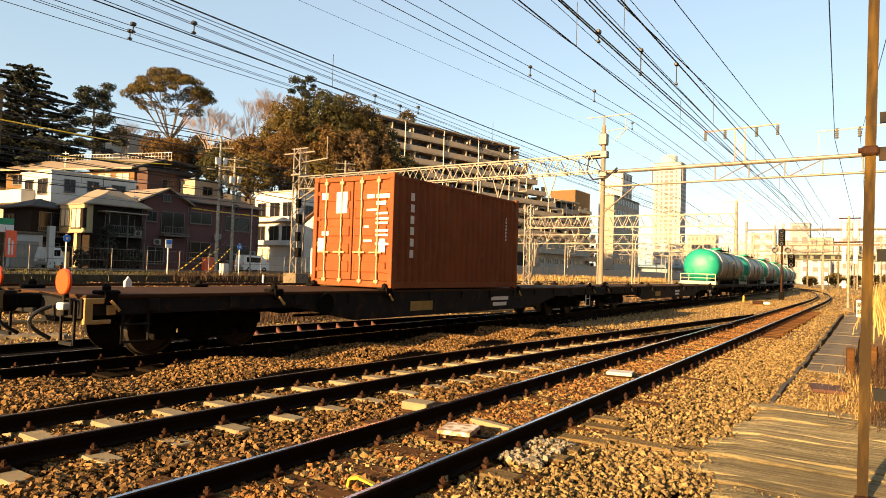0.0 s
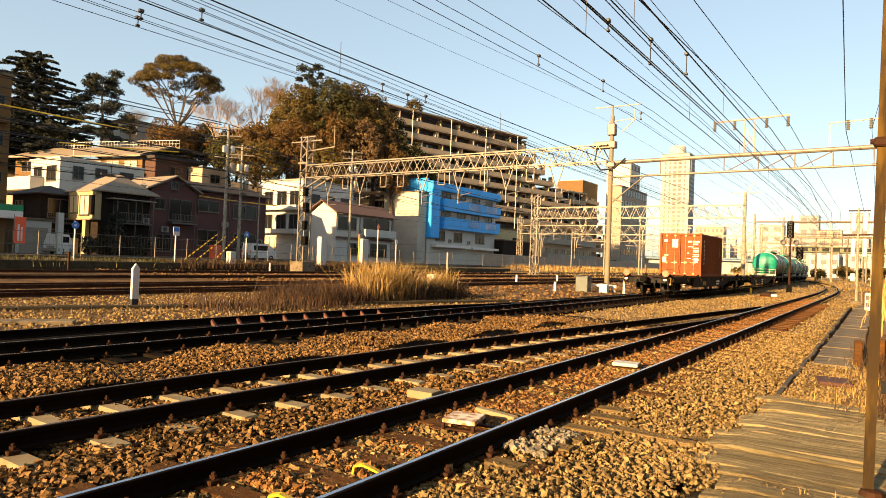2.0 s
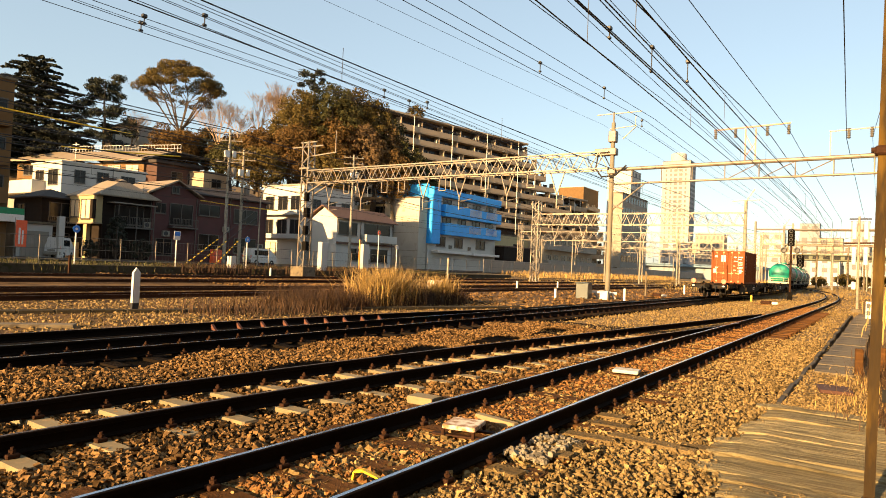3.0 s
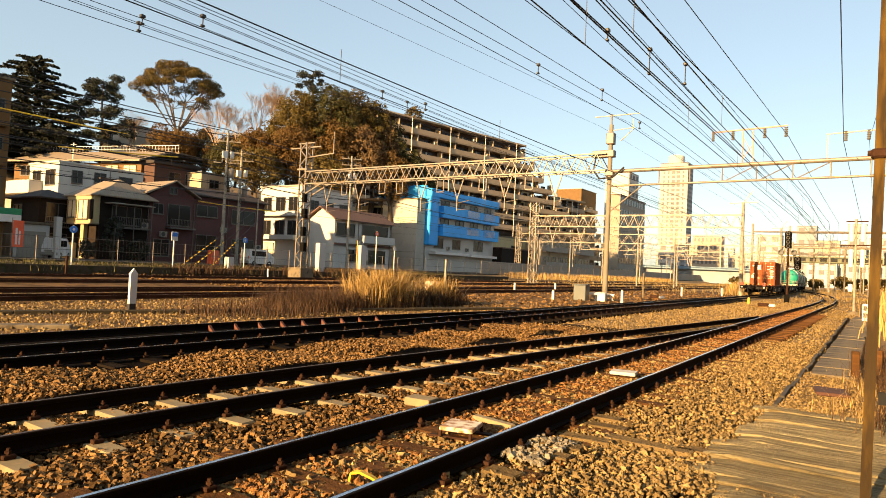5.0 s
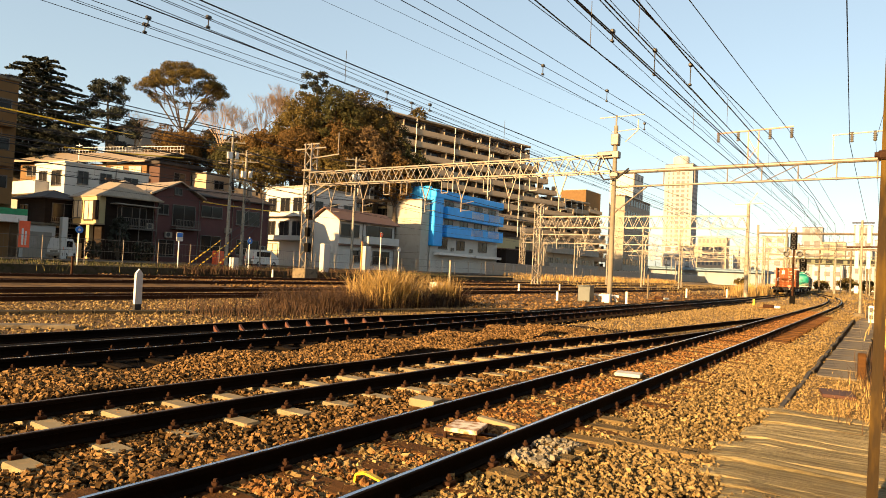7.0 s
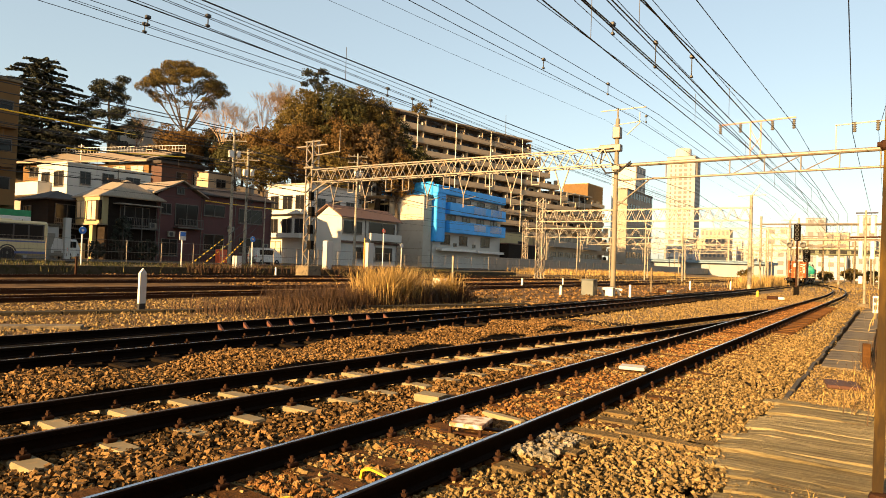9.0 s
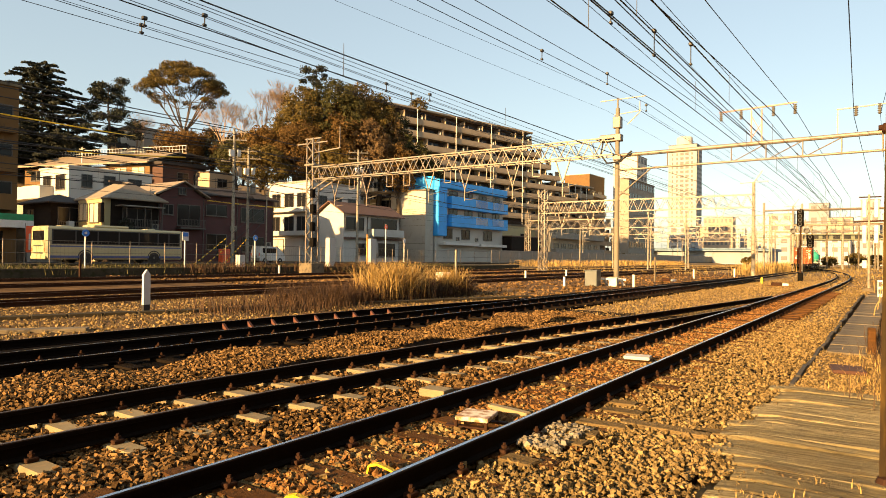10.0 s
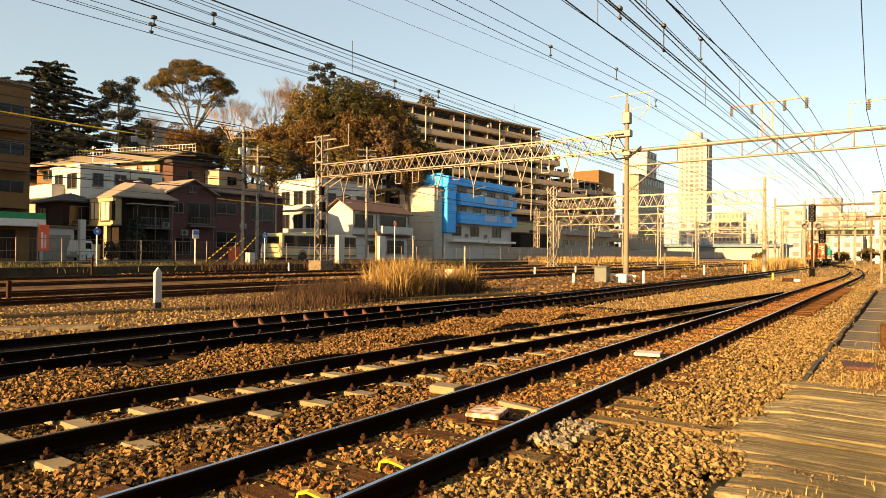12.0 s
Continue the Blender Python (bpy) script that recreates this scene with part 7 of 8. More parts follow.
def blades(name, label, region, n, h, wid, material, seed, lean=0.25, tuft=0.25, z=-0.28, plume=False, prof=None):
    """Upright grass blades or reeds as thin bent strips."""
    rng = np.random.default_rng(seed)
    x0, x1, y0, y1 = region
    nt = max(3, int(n / 14))
    cx, cy = rng.uniform(x0, x1, nt), rng.uniform(y0, y1, nt)
    i = rng.integers(0, nt, n)
    x, y = cx[i] + rng.normal(size=n) * tuft, cy[i] + rng.normal(size=n) * tuft
    ht = h * rng.uniform(0.45, 1.1, n)
    if prof is not None:
        ht *= prof(x, y)
    a = rng.random(n) * 6.283
    dx, dy = np.cos(a), np.sin(a)
    le = ht * lean * rng.uniform(0.1, 1.2, n)
    zz = np.full(n, z) if np.isscalar(z) else z(x, y)
    lv = []
    for k, ww in ((0, 1.0), (0.55, 0.85), (1.0, 0.15)):
        ox, oy, oz = x + dx * le * k ** 2, y + dy * le * k ** 2, zz + ht * k
        w = wid * ww * (2.8 if (plume and k == 0.55) else 1)
        lv.append((np.stack([ox - dy * w, oy + dx * w, oz], -1), np.stack([ox + dy * w, oy - dx * w, oz], -1)))
    v = np.stack([lv[0][0], lv[0][1], lv[1][0], lv[1][1], lv[2][0], lv[2][1]], 1).reshape(-1, 3)
    k = 6 * np.arange(n)[:, None]
    f = np.concatenate([k + np.array([0, 1, 3, 2]), k + np.array([2, 3, 5, 4])])
    return tagged(raw(name, v, f, material), label, "grass", kind="stuff")


# reeds and brush between the lines
blades("reeds", "clump of golden dry reeds between the tracks", (-16.9, -15.6, 18.5, 21.1), 1500, 1.55, 0.0055, M_STRAW, 1, 0.95, 0.24, plume=True)
blades("reeds", "golden dry reeds beside the white box", (-16.9, -15.9, 23.2, 24.8), 600, 1.3, 0.0055, M_STRAW, 2, 0.85, 0.22, plume=True)
blades("brush", "low brown brush at the foot of the reeds", (-17.8, -15.3, 14.8, 25.2), 9000, 0.8, 0.007, M_BRUSH, 3, 1.1, 0.24)
blades("brush", "low brown brush between the tracks", (-17.5, -14.6, 11.5, 16), 1500, 0.5, 0.009, M_BRUSH, 4, 0.6, 0.5)
blades("dry_grass", "short straw-coloured grass on the ballast", (-20, -12.3, 4, 30), 2500, 0.12, 0.008, M_STRAW_DULL, 5, 0.7, 0.4, -0.28)
blades("bank_grass", "winter grass on the bank below the fence", (-50.5, -47.5, 8, 75), 9000, 0.5, 0.02, M_GRASS, 6, 0.5, 0.5, lambda x, y: np.where(x < -49, 0.2, -0.1))
blades("bank_brush", "brown dead brush along the bank", (-48.8, -46.5, 30, 60), 3000, 0.9, 0.018, M_BRUSH, 7, 0.6, 0.4, -0.1)
blades("reeds", "dry reeds along the far fence", (-51.5, -46, 92, 185), 5000, 1.2, 0.03, M_STRAW, 8, 0.5, 0.8, 0.0)
blades("reeds", "dry reeds near the curve", (-14.5, -12.6, 78, 130), 2500, 1.6, 0.03, M_STRAW, 9, 0.35, 0.5, -0.3)
blades("reeds", "dry reeds beside the path", (0.6, 5.0, 22, 75), 6000, 1.7, 0.02, M_STRAW, 10, 0.35, 0.5, -0.3)
blades("dry_weeds", "tangled dry weeds at the edge of the planks", (0.02, 1.0, 8.5, 18), 2200, 0.42, 0.005, M_BRUSH, 11, 0.8, 0.2, -0.15)
blades("dry_weeds", "straw weeds at the edge of the path", (-0.35, 0.6, 8.9, 14), 700, 0.2, 0.005, M_STRAW, 12, 0.9, 0.2, -0.15)
blades("dry_weeds", "straw tufts growing between the crossing planks", (-0.7, 0.6, 3.2, 5.4), 350, 0.07, 0.004, M_STRAW, 13, 1.0, 0.12, -0.12)
blades("dry_grass", "sparse straw grass on the ground beside the goods line", (-9.0, -4.5, 17, 60), 4500, 0.12, 0.012, M_STRAW_DULL, 14, 0.8, 0.6, -0.27)
blades("dry_grass", "dry golden grass over the far yard", (-46, 4, 78, 240), 12000, 0.32, 0.05, M_STRAW_DULL, 16, 0.8, 0.9, -0.28)
blades("dry_grass", "sparse straw grass beside the path", (-2.2, -1.15, 12, 45), 1500, 0.09, 0.008, M_STRAW_DULL, 15, 0.8, 0.4, -0.24)

# ---- near side: crossing planks, path, steel frame ----
cross = thing("plank_crossing", label="weathered grey-brown timber planks of a foot crossing", category="crossing", kind="structure")


def plank(y0, y1, x0, x1, turn, gap):
    """One worn plank: wavy edges, a split end and an uneven top."""
    n = 14
    v, f = [], []
    ph, hh = random.uniform(0, 6), random.uniform(-0.012, 0.012)
    for i in range(n + 1):
        u = i / n
        x = x0 + (x1 - x0) * u
        wob = 0.014 * math.sin(u * 5 + ph) + random.uniform(-.006, .006)
        end = 0.35 if i == 0 else (0.12 if i == 1 else 0.0)
        a, b = y0 + gap + wob + end * random.uniform(0.2, 0.8) * (y1 - y0), y1 - gap + wob * 0.6 - end * random.uniform(0, 0.5) * (y1 - y0)
        z = hh + 0.008 * math.sin(u * 7 + ph * 2) + random.uniform(-.004, .004) - (0.03 if i == 0 else 0)
        m = (a + b) / 2 + random.uniform(-.02, .02)
        v += [(x, a, -0.14), (x, a, z - 0.006), (x, a + 0.012, z), (x, m, z + random.uniform(-.009, .004)), (x, b - 0.012, z), (x, b, z - 0.006), (x, b, -0.14)]
    for i in range(n):
        k = i * 7
        f += [(k + q, k + 7 + q, k + 8 + q, k + 1 + q) for q in range(6)]
    f += [tuple(range(6, -1, -1)), tuple(range(n * 7, n * 7 + 7))]
    p = part("plank", sh().add(v, f), M_PLANK, cross)
    p.matrix_basis = pose(0, 0, -0.12, 0, 0, turn)


y = 2.6
while y < 9.3:
    near = y < 5.6
    w = random.uniform(0.13, 0.34) if near else random.uniform(0.17, 0.3)
    left = -1.36 + max(0.0, y - 5.2) * 0.07 + random.uniform(-.16, .1)
    plank(y, y + w, left, 1.9 + random.uniform(-.1, .2), random.uniform(-.5, .5) + (-3.0 if near else 0.0), random.uniform(0.002, 0.012) if near else random.uniform(0.001, 0.006))
    y += w + (random.uniform(0.0, 0.05) if near else 0.0)
drift = stones("gravel_drift", 2600, (-1.2, 0.9, 3.0, 5.6), 0.007, M_STONE, lambda x, y: np.where(np.sin(x * 4.1 + 1.0) * np.sin(y * 3.3) > 0.25, -0.122, -99), 41, True)
tagged(drift, "thin drift of grit lying in the hollows of the planks", "grit", kind="stuff")
path = thing("concrete_path", label="worn concrete slab path with a broken dark edge", category="path", kind="structure")
for i in range(46):
    y = 9.4 + i * 0.62
    x0 = -1.08 + random.uniform(-.015, .015) - 0.002 * i
    e = part("kerb_stone", sh().box(x0, 0, -0.32, x0 + 0.07, 0.618, 0.0, 0.012), mat("dark_kerb", (0.05, 0.04, 0.03), 0.9, var=0.4, scale=5), path)
    e.matrix_basis = pose(0, y, -0.09 + random.uniform(-.025, .015), 0, random.uniform(-2, 1), random.uniform(-1, 1))
    if y > 13:
        s = part("slab", sh().box(-0.95, 0, -0.2, -0.25, 0.605, -0.1, 0.006), M_CONC, path)
        s.matrix_basis = pose(random.uniform(-.02, .02), y, random.uniform(-.01, .01), 0, 0, random.uniform(-.5, .5))
fill = part("gravel_fill", sh().box(-0.99, 9.3, -0.27, 2.0, 13.3, -0.135), M_EARTH)
tagged(fill, "packed golden earth between the planks and the path", "ground", kind="structure")
lid = thing("rusty_cover_plate", (-0.52, 11.0, -0.09), 8, "rusty brown steel cover plate lying by the path", "cover plate")
part("plate", sh().box(-0.2, -0.3, -0.02, 0.22, 0.3, 0.03, 0.01), mat("rust_plate", (0.07, 0.025, 0.014), 0.8, var=0.3), lid)
for x, y, h, w in ((-0.27, 13.2, 0.6, 0.12), (0.02, 13.6, 0.62, 0.2)):
    s = thing("timber_stake", (x, y, -0.25), random.uniform(-8, 8), "short brown timber stake beside the path", "stake", "stakes by the path")
    part("stake", sh().box(-w / 2, -0.06, 0, w / 2, 0.06, h, 0.012), M_TIMBER, s)

frame_ = thing("steel_frame", (-0.008, 5.7, -0.12), label="ochre rust-stained angle-steel frame with rungs beside the crossing", category="steel frame")
ell = [(-0.058, -0.005), (0.012, -0.005), (0.012, 0.06), (0.003, 0.06), (0.003, 0.005), (-0.058, 0.005)]
for x in (0.0, 0.95):
    a, b = Vector((x, 0, 0)), Vector((x + 0.065, 0, 5.4))
    part("upright", sh().add([o + Vector((u, w, 0)) for o in (a, b) for u, w in ell], [(5, 4, 3, 2, 1, 0), (6, 7, 8, 9, 10, 11)] + [(i, (i + 1) % 6, 6 + (i + 1) % 6, 6 + i) for i in range(6)]), M_RUSTPOLE, frame_)
    part("foot_lump", sh().lathe((x, 0, -0.08), (0, 0, 1), [(0, 0.1), (0.06, 0.09), (0.11, 0.07), (0.12, 0.03)], 9), M_IRON, frame_, "rusty foot")
for z, t in ((0.78, 0.09), (1.8, 0.09), (2.55, 0.1), (2.82, 0.08), (3.9, 0.08)):
    part("rung", sh().bar((0.03 + 0.012 * z, 0.03, z), (0.95 + 0.012 * z, 0.03, z + 0.02), 0.03, t), M_WAGON, frame_)
part("clamp", sh().box(-0.05, -0.03, 2.54, 0.06, 0.06, 2.61, 0.015), M_IRON, frame_)
part("clamp_bolt", sh().rod((-0.07, 0, 2.58), (-0.02, 0, 2.58), 0.02, 8), M_IRON, frame_)

# ---- things in and beside the tracks ----
eq = thing("track_transponder", (-3.3, 5.36, -0.155), 14, "white-topped track equipment box on iron feet between the rails", "track equipment")
part("lid", sh().box(-0.165, -0.18, 0.07, 0.165, 0.18, 0.11, 0.008), mat("worn_white_lid", (0.7, 0.6, 0.48), 0.7, var=0.2, scale=5, second=(0.3, 0.15, 0.065), amount=0.6), eq)
for x in (-0.15, 0.15):
    for y_ in (-0.18, 0.18):
        part("foot", sh().rod((x, y_, 0), (x, y_, 0.072), 0.018, 8), M_IRON, eq)
part("base_strap", sh().box(-0.27, -0.17, 0.0, 0.27, -0.1, 0.02, 0.005).box(-0.27, 0.1, 0.0, 0.27, 0.17, 0.02, 0.005), M_IRON, eq)
for x, y in ((-3.15, 3.72), (-3.16, 2.92)):
    c = thing("yellow_rail_clip", (x, y, -0.16), 20, "bright yellow steel clip hooked on the rail foot", "rail clip", "yellow clips")
    q = [Vector((-0.08, 0, 0.0)), Vector((-0.07, 0, 0.06)), Vector((0.0, 0, 0.075)), Vector((0.09, 0, 0.045)), Vector((0.15, 0, 0.02))]
    s = sh()
    for a, b in zip(q, q[1:]):
        s.bar(a, b, 0.05, 0.015)
    part("strap", s, M_YELLOW, c)
pl = thing("marker_plate", (-3.35, 10.35, -0.13), 10, "small white plate lying between the rails", "plate")
part("plate", sh().box(-0.2, -0.16, 0, 0.2, 0.16, 0.05, 0.01), M_PLASTER, pl)
pl = thing("marker_plate", (-4.38, 6.2, -0.16), 4, "white painted board beside the rail", "plate")
part("plate", sh().box(-0.17, -0.12, 0, 0.17, 0.12, 0.09, 0.01), M_SLEEPER, pl)
pb = thing("pale_timber_bar", (-3.3, 6.0, -0.16), -12, "pale weathered timber bar lying between the rails", "timber")
part("bar", sh().box(-0.27, -0.05, -0.03, 0.27, 0.05, 0.05, 0.012), M_SLEEPER, pb)
for x, y, w in ((-2.36, 5.36, 0.36), (-2.44, 4.62, 0.3), (-2.47, 7.15, 0.3), (-2.32, 6.12, 0.5), (-1.78, 6.35, 0.85), (-1.3, 6.48, 0.5), (-2.35, 6.75, 0.45), (-2.4, 5.72, 0.4)):
    b = thing("buried_sleeper_end", (x, y, -0.2), random.uniform(-4, 4), "end of a weathered timber half buried in ballast", "timber", "buried timbers")
    part("timber", sh().box(-w / 2, -0.1, -0.1, w / 2, 0.1, 0.064, 0.015), mat("half_buried_timber", (0.15, 0.1, 0.045), 0.95, var=0.5, scale=3, fine=28, bump=0.8, stretch=(0.5, 6, 6), rand=0.25, spec=0.1), b)

# wing rails with braces at the two turnouts
for i in range(13):
    y = 18.5 + i * 0.72
    b = thing("rail_brace", (turn_x(y) - 0.55, y, -0.15), 6, "rust-red iron brace bolted against the turnout rail", "rail brace", "rail braces")
    part("brace", sh().add([(-0.34, -0.05, 0), (-0.04, -0.05, 0), (-0.04, -0.05, 0.12), (-0.34, 0.05, 0), (-0.04, 0.05, 0), (-0.04, 0.05, 0.12)], [(0, 1, 2), (3, 5, 4), (0, 2, 5, 3), (0, 3, 4, 1), (1, 4, 5, 2)]), mat("rust_red_iron", (0.1, 0.032, 0.018), 0.8, var=0.3), b)
for i in range(9):
    y = 8.8 + i * 0.66
    x = -12.0 if y < 8 else -12.0 + 0.0068 * (y - 8) ** 2
    b = thing("rail_brace", (x + 0.04, y, -0.16), 0, "rust-red iron brace standing against the rail", "rail brace", "rail braces")
    part("brace", sh().add([(0.04, -0.03, 0), (0.2, -0.03, 0), (0.04, -0.03, 0.13), (0.04, 0.03, 0), (0.2, 0.03, 0), (0.04, 0.03, 0.13)], [(0, 1, 2), (3, 5, 4), (0, 2, 5, 3), (0, 3, 4, 1), (1, 4, 5, 2)]), mat("rust_red_iron", (0.1, 0.032, 0.018), 0.8, var=0.3), b)

post = thing("marker_post", (-17.5, 10.3, -0.3), 0, "white pointed wooden marker post with a black foot", "marker post")
v = [(-0.05, -0.1, 0.3), (0.05, -0.1, 0.3), (0.05, 0.1, 0.3), (-0.05, 0.1, 0.3), (-0.05, -0.1, 1.16), (0.05, -0.1, 1.16), (0.05, 0.1, 1.16), (-0.05, 0.1, 1.16), (-0.03, 0, 1.3), (0.03, 0, 1.3)]
part("board", sh().add(v, [(3, 2, 1, 0), (0, 1, 5, 4), (1, 2, 6, 5), (2, 3, 7, 6), (3, 0, 4, 7), (4, 5, 9, 8), (5, 6, 9), (6, 7, 8, 9), (7, 4, 8)]), M_WHITE, post)
part("foot", sh().box(-0.05, -0.095, -0.1, 0.05, 0.095, 0.3), M_BLACK, post, "black painted foot")
tr_ = thing("cable_trough", label="low dark concrete cable trough beside the line", category="cable trough", kind="structure")
for i in range(34):
    y = -2 + i * 0.8
    x = -20.6 + 0.31 * y if y < 10 else -17.4 + 0.3 * (y - 10)
    # lids in dark concrete, its colour standing in for the trough's shading
    e = part("trough_lid", sh().box(-0.2, 0.0, -0.22, 0.2, 0.79, 0.0, 0.012), mat("dark_stained_concrete", (0.05, 0.04, 0.026), 0.95, var=0.4, scale=1.5, fine=20, second=(0.03, 0.03, 0.012), amount=0.3), tr_)
    e.matrix_basis = pose(x, y, -0.16 + random.uniform(-.01, .01), 0, 0, -17)
for x, y, w, d in ((-15.4, 6.0, 1.5, 0.4),):
    c = thing("concrete_beam", (x, y, -0.28), 55, "weathered concrete beam lying on the ballast", "concrete beam", "loose concrete beams")
    part("beam", sh().box(-w, -d / 2, 0, w, d / 2, 0.1, 0.02), M_CONC, c)
wb = thing("white_relay_box", (-21.5, 31.0, -0.3), 0, "white steel relay box among the dry reeds", "relay box")
part("box", sh().box(-0.3, -0.4, 0.1, 0.3, 0.4, 0.85, 0.03), M_WHITE, wb)
part("leg", sh().box(-0.25, -0.35, -0.1, 0.25, 0.35, 0.1), M_CONC, wb)


def cabinet(x, y, w, d, h, material, label):
    c = thing("trackside_cabinet", (x, y, -0.3), 0, label, "cabinet", "trackside cabinets")
    part("body", sh().box(-d / 2, -w / 2, 0.05, d / 2, w / 2, h, 0.03), material, c)
    part("lid", sh().box(-d / 2 - 0.04, -w / 2 - 0.04, h, d / 2 + 0.04, w / 2 + 0.04, h + 0.05, 0.015), material, c)
    part("base", sh().box(-d / 2 - 0.08, -w / 2 - 0.08, -0.1, d / 2 + 0.08, w / 2 + 0.08, 0.05), M_CONC, c)
    return c


cabinet(-15.4, 38.6, 0.7, 0.8, 1.0, M_GREYTANK, "grey trackside equipment cabinet beside the mast")
cabinet(-14.2, 39.0, 0.4, 0.5, 0.55, M_WHITE, "low white trackside junction box")
br = thing("buffer_barrier", (-14.6, 39.4, -0.3), 0, "low white timber barrier beside the mast", "barrier")
part("rail", sh().bar((-0.7, 0, 0.5), (0.9, 0.4, 0.45), 0.14), M_WHITE, br)
for x in (-0.5, 0.6):
    part("leg", sh().bar((x, 0.2, 0.5), (x + 0.2, 0.5, 0), 0.12), M_WHITE, br)
for x, y, h, m, lb in ((-15.1, 50.5, 1.9, M_CONC, "short grey and brown striped post"), (-13.0, 39.2, 0.8, M_PALE_LETTER, "short white marker stub beside the track"), (-16.6, 37.0, 0.6, M_PALE_LETTER, "short white marker stub beside the track"),
                       (-8.0, 53.3, 0.5, M_YELLOW, "short yellow number post by the point machine"), (-14.5, 60.0, 0.9, M_PALE_LETTER, "short white marker stub beside the track"), (-13.0, 70.0, 0.9, M_PALE_LETTER, "short white marker stub beside the track"),
                       (-24.5, 47, 0.7, M_PALE_LETTER, "short white marker stub beside the track"), (-24.5, 55, 0.7, M_PALE_LETTER, "short white marker stub beside the track"), (-24.0, 36.0, 2.2, M_POLE, "thin pale pole behind the reeds"), (-44.5, 21.5, 1.3, M_IRON, "rusty short post by the rails"), (-24.2, 9.0, 0.75, M_IRON, "rusty short post by the rails"),
                       (-45, 42.5, 0.8, M_PALE_LETTER, "short white marker stub beside the track"), (-45, 39.0, 0.8, M_PALE_LETTER, "short white marker stub beside the track")):
    p = thing("marker_stub", (x, y, -0.3), 0, lb, "post", "marker stubs")
    part("stub", sh().box(-0.065, -0.065, 0, 0.065, 0.065, h, 0.015), m, p)
    if h > 0.5 and m is not M_IRON:
        part("cap", sh().box(-0.075, -0.075, h, 0.075, 0.075, h + 0.05, 0.02), M_CONC, p)
for x, y in ((-6.2, 48.2), (-14.0, 50.2)):
    p = thing("point_machine", (x, y, -0.3), 0, "dark point machine with a pale cover beside the rail", "point machine", "point machines")
    part("bed", sh().box(-0.9, -0.3, 0, 0.9, 0.3, 0.1), M_TIMBER, p)
    part("case", sh().box(-0.45, -0.2, 0.1, 0.2, 0.2, 0.32, 0.05), M_IRON, p)
    part("cover", sh().box(0.22, -0.15, 0.1, 0.6, 0.15, 0.26, 0.04), M_PALE_LETTER, p)

dp = thing("disconnector_pole", (-1.1, 45, -0.3), 0, "brown line-side pole carrying four white insulating boards", "pole")
part("pole", sh().rod((0, 0, 0), (0, 0, 5.7), 0.075, 10, 0.06), M_POLE, dp)
for dx in (-0.34, 0.24):
    for z in (4.35, 2.85):
        part("board", sh().box(dx, -0.06, z, dx + 0.22, 0.06, z + 1.05, 0.03), M_WHITE, dp, "white insulating board")
part("crossarm", sh().bar((-0.75, 0, 4.1), (0.8, 0, 4.15), 0.09).bar((-0.5, 0, 5.55), (0.6, 0, 5.55), 0.07), M_IRON, dp)
part("switch_box", sh().box(-0.32, -0.16, 1.4, -0.1, 0.14, 1.85, 0.02), M_WHITE, dp)
part("foot", sh().box(-0.3, -0.3, 0, 0.3, 0.3, 0.25, 0.04), M_CONC, dp)
sg = thing("lineside_sign", (-0.36, 30, -0.3), 0, "small white lineside sign with dark bars on a stub", "sign")
part("post", sh().box(-0.04, -0.03, 0, 0.04, 0.03, 0.5), M_CONC, sg)
part("plate", sh().box(-0.09, -0.05, 0.42, 0.09, -0.03, 1.08, 0.008), M_WHITE, sg)
part("mark", sh().box(-0.06, -0.055, 0.82, 0.06, -0.051, 1.0).box(-0.06, -0.055, 0.55, 0.06, -0.051, 0.72), M_BLACK, sg, "dark bars")
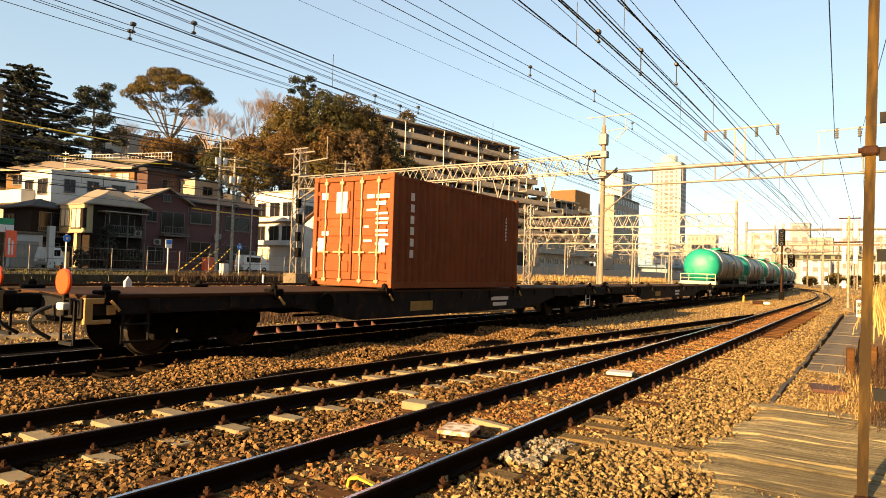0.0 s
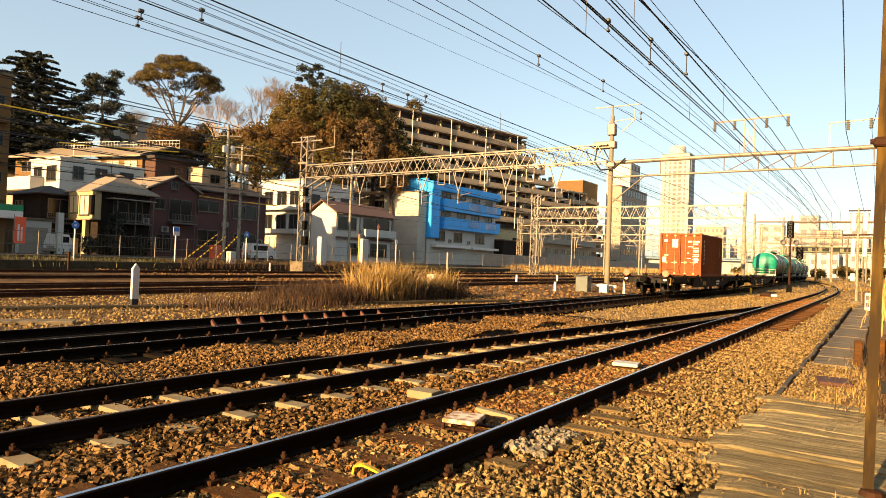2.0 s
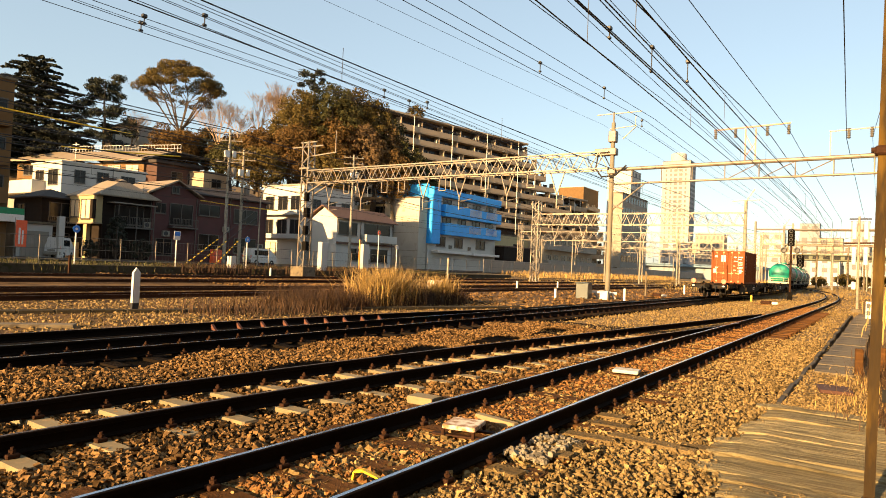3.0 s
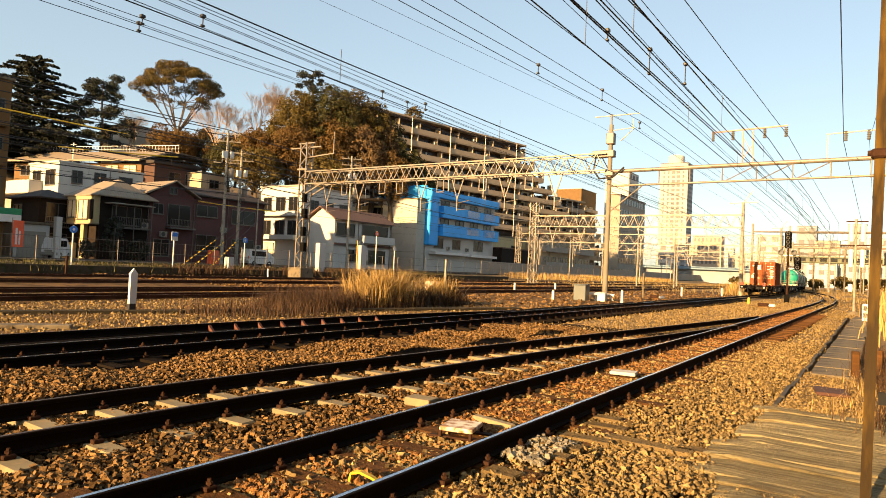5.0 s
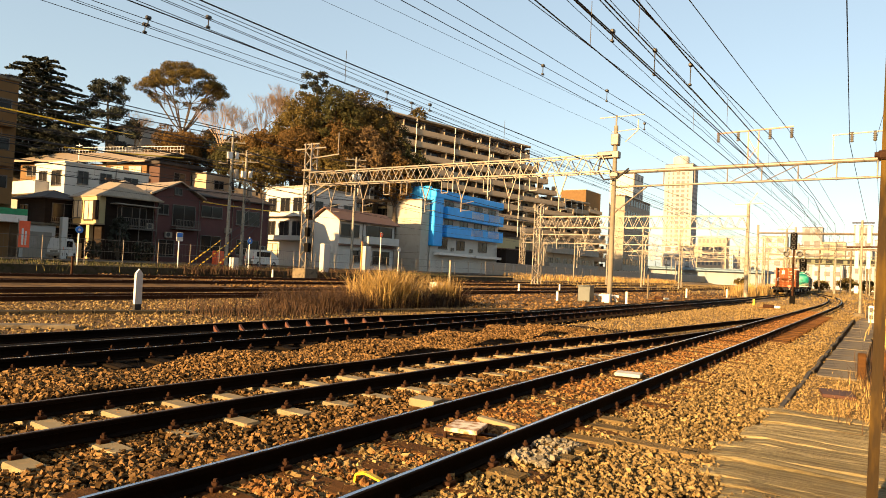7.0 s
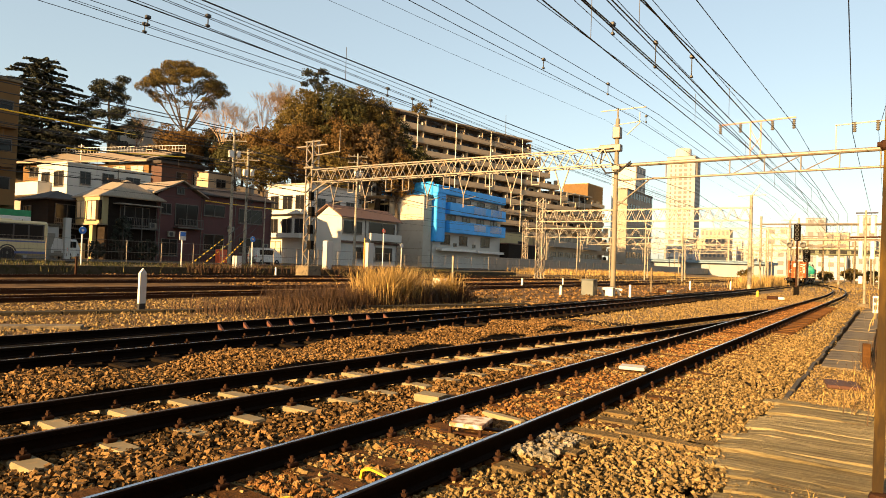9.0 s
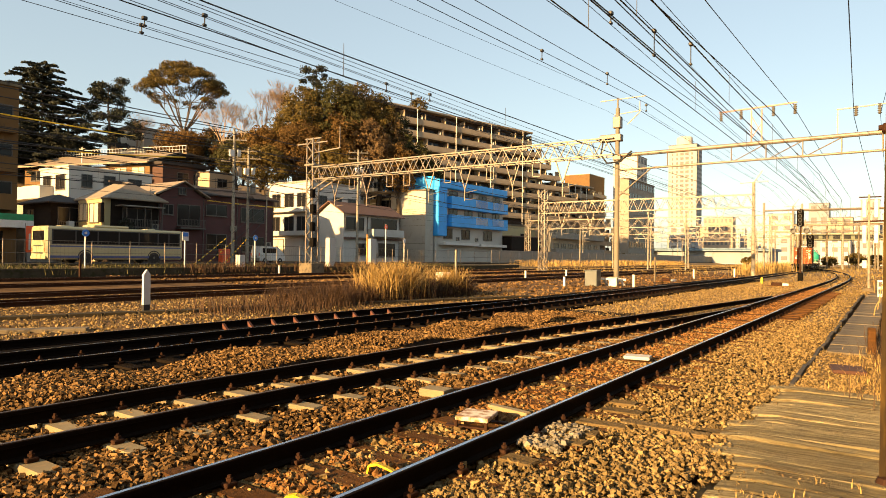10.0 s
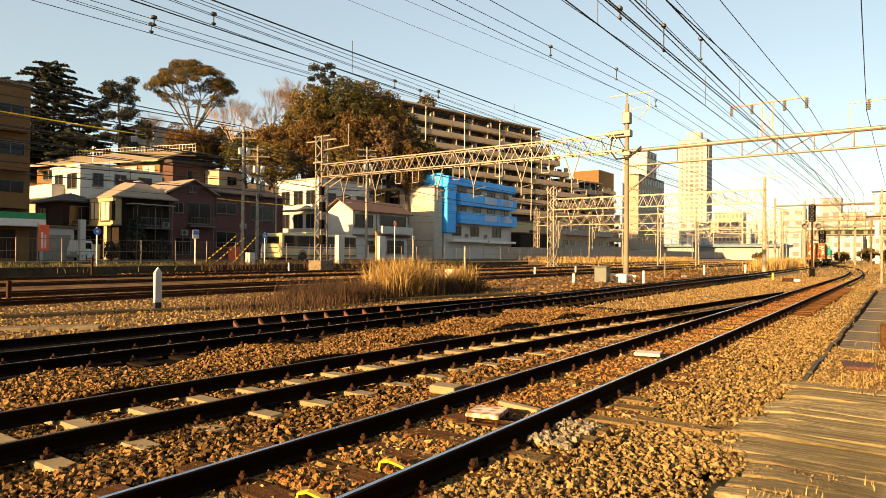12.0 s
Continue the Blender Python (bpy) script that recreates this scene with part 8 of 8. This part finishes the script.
# block signals
def signal(x, y):
    root = thing("railway_signal", (x, y, -0.3), 0, "two-headed railway colour-light signal on a mast", "signal")
    part("mast", sh().rod((0, 0, 0), (0, 0, 6.2), 0.085, 10), M_IRON, root)
    for dx, z0, n in ((0.0, 4.7, 4), (0.75, 2.9, 3)):
        h = part("head", sh().box(dx - 0.27, -0.28, z0, dx + 0.27, -0.1, z0 + 0.36 * n, 0.12), M_BOGIE, root, "dark signal head")
        for i in range(n):
            part("hood", sh().lathe((dx, -0.28, z0 + 0.18 + 0.36 * i), (0, -1, 0), [(0, 0.13), (0.18, 0.14), (0.18, 0.12), (0.01, 0.11)], 14), M_BLACK, h)
            part("lens", sh().lathe((dx, -0.285, z0 + 0.18 + 0.36 * i), (0, -1, 0), [(0, 0.1), (0.03, 0.06), (0.035, 0.01)], 12), M_BOGIE, h)
    for dx in (-0.55, 0.45):
        part("side_lamp", sh().lathe((dx, -0.1, 4.35), (0, -1, 0), [(0, 0.24), (0.12, 0.25), (0.3, 0.22), (0.3, 0.16), (0.05, 0.14)], 16), M_BLACK, root)
    part("platform", sh().bar((-0.7, 0, 4.1), (0.8, 0, 4.1), 0.08).bar((0, 0, 3.0), (0.75, 0, 3.0), 0.06), M_PALE_LETTER, root)
    part("cabinet", sh().box(-0.2, -0.15, 0, 0.2, 0.15, 0.75, 0.03), M_BOGIE, root)


signal(-6.4, 62.5)


# ---- what moves ----
BUS_RUN = ((0.0, -85.6), (8.0, 0.8), (9.0, 11.6), (9.5, 17.0), (10.0, 22.5), (10.5, 27.8), (11.0, 33.2), (11.5, 38.6), (12.0, 43.8))


def motions():
    # seconds, distance of the container's rear along the line
    run = ((0.0, 11.2), (0.5, 18.5), (1.0, 25.4), (1.5, 32.9), (2.0, 40.3), (2.5, 47.6), (3.0, 54.9), (4.0, 66.8), (5.0, 77.0), (6.0, 87.5), (7.0, 97.5), (8.0, 105.0), (9.0, 111.0), (10.0, 115.0), (11.0, 117.5), (12.0, 119.0))
    for ob, off, z in TRAIN:
        rows = []
        for t, y in run:
            p = y + off
            dx = (track3_x(p + 6) - track3_x(p)) / 6
            rows.append((t, pose(track3_x(p), p, z, 0, 0, -math.degrees(math.atan(dx)))))
        walk(ob, rows)
    # the tail wagon's wheels roll on the rails, the bus's on the road
    fine = [i * 0.04 for i in range(301)]
    at = lambda table, t: next(p0 + (p1 - p0) * (t - t0) / (t1 - t0) for (t0, p0), (t1, p1) in zip(table, table[1:]) if t <= t1 + 1e-6)
    for ob in flat1.children_recursive:
        if ob.name.startswith("wheelset"):
            home = ob.matrix_basis.translation.copy()
            walk(ob, [(t, pose(*home, -math.degrees((at(run, t) - run[0][1]) / 0.43))) for t in fine])
    for ob in the_bus.children:
        if ob.name.startswith("wheel") and "arch" not in ob.name:
            home = ob.matrix_basis.translation.copy()
            walk(ob, [(t, pose(*home, -math.degrees((at(BUS_RUN, t) - BUS_RUN[0][1]) / 0.48))) for t in fine])
    walk(the_bus, [(t, pose(-53.0, y, 0.58)) for t, y in BUS_RUN])


motions()
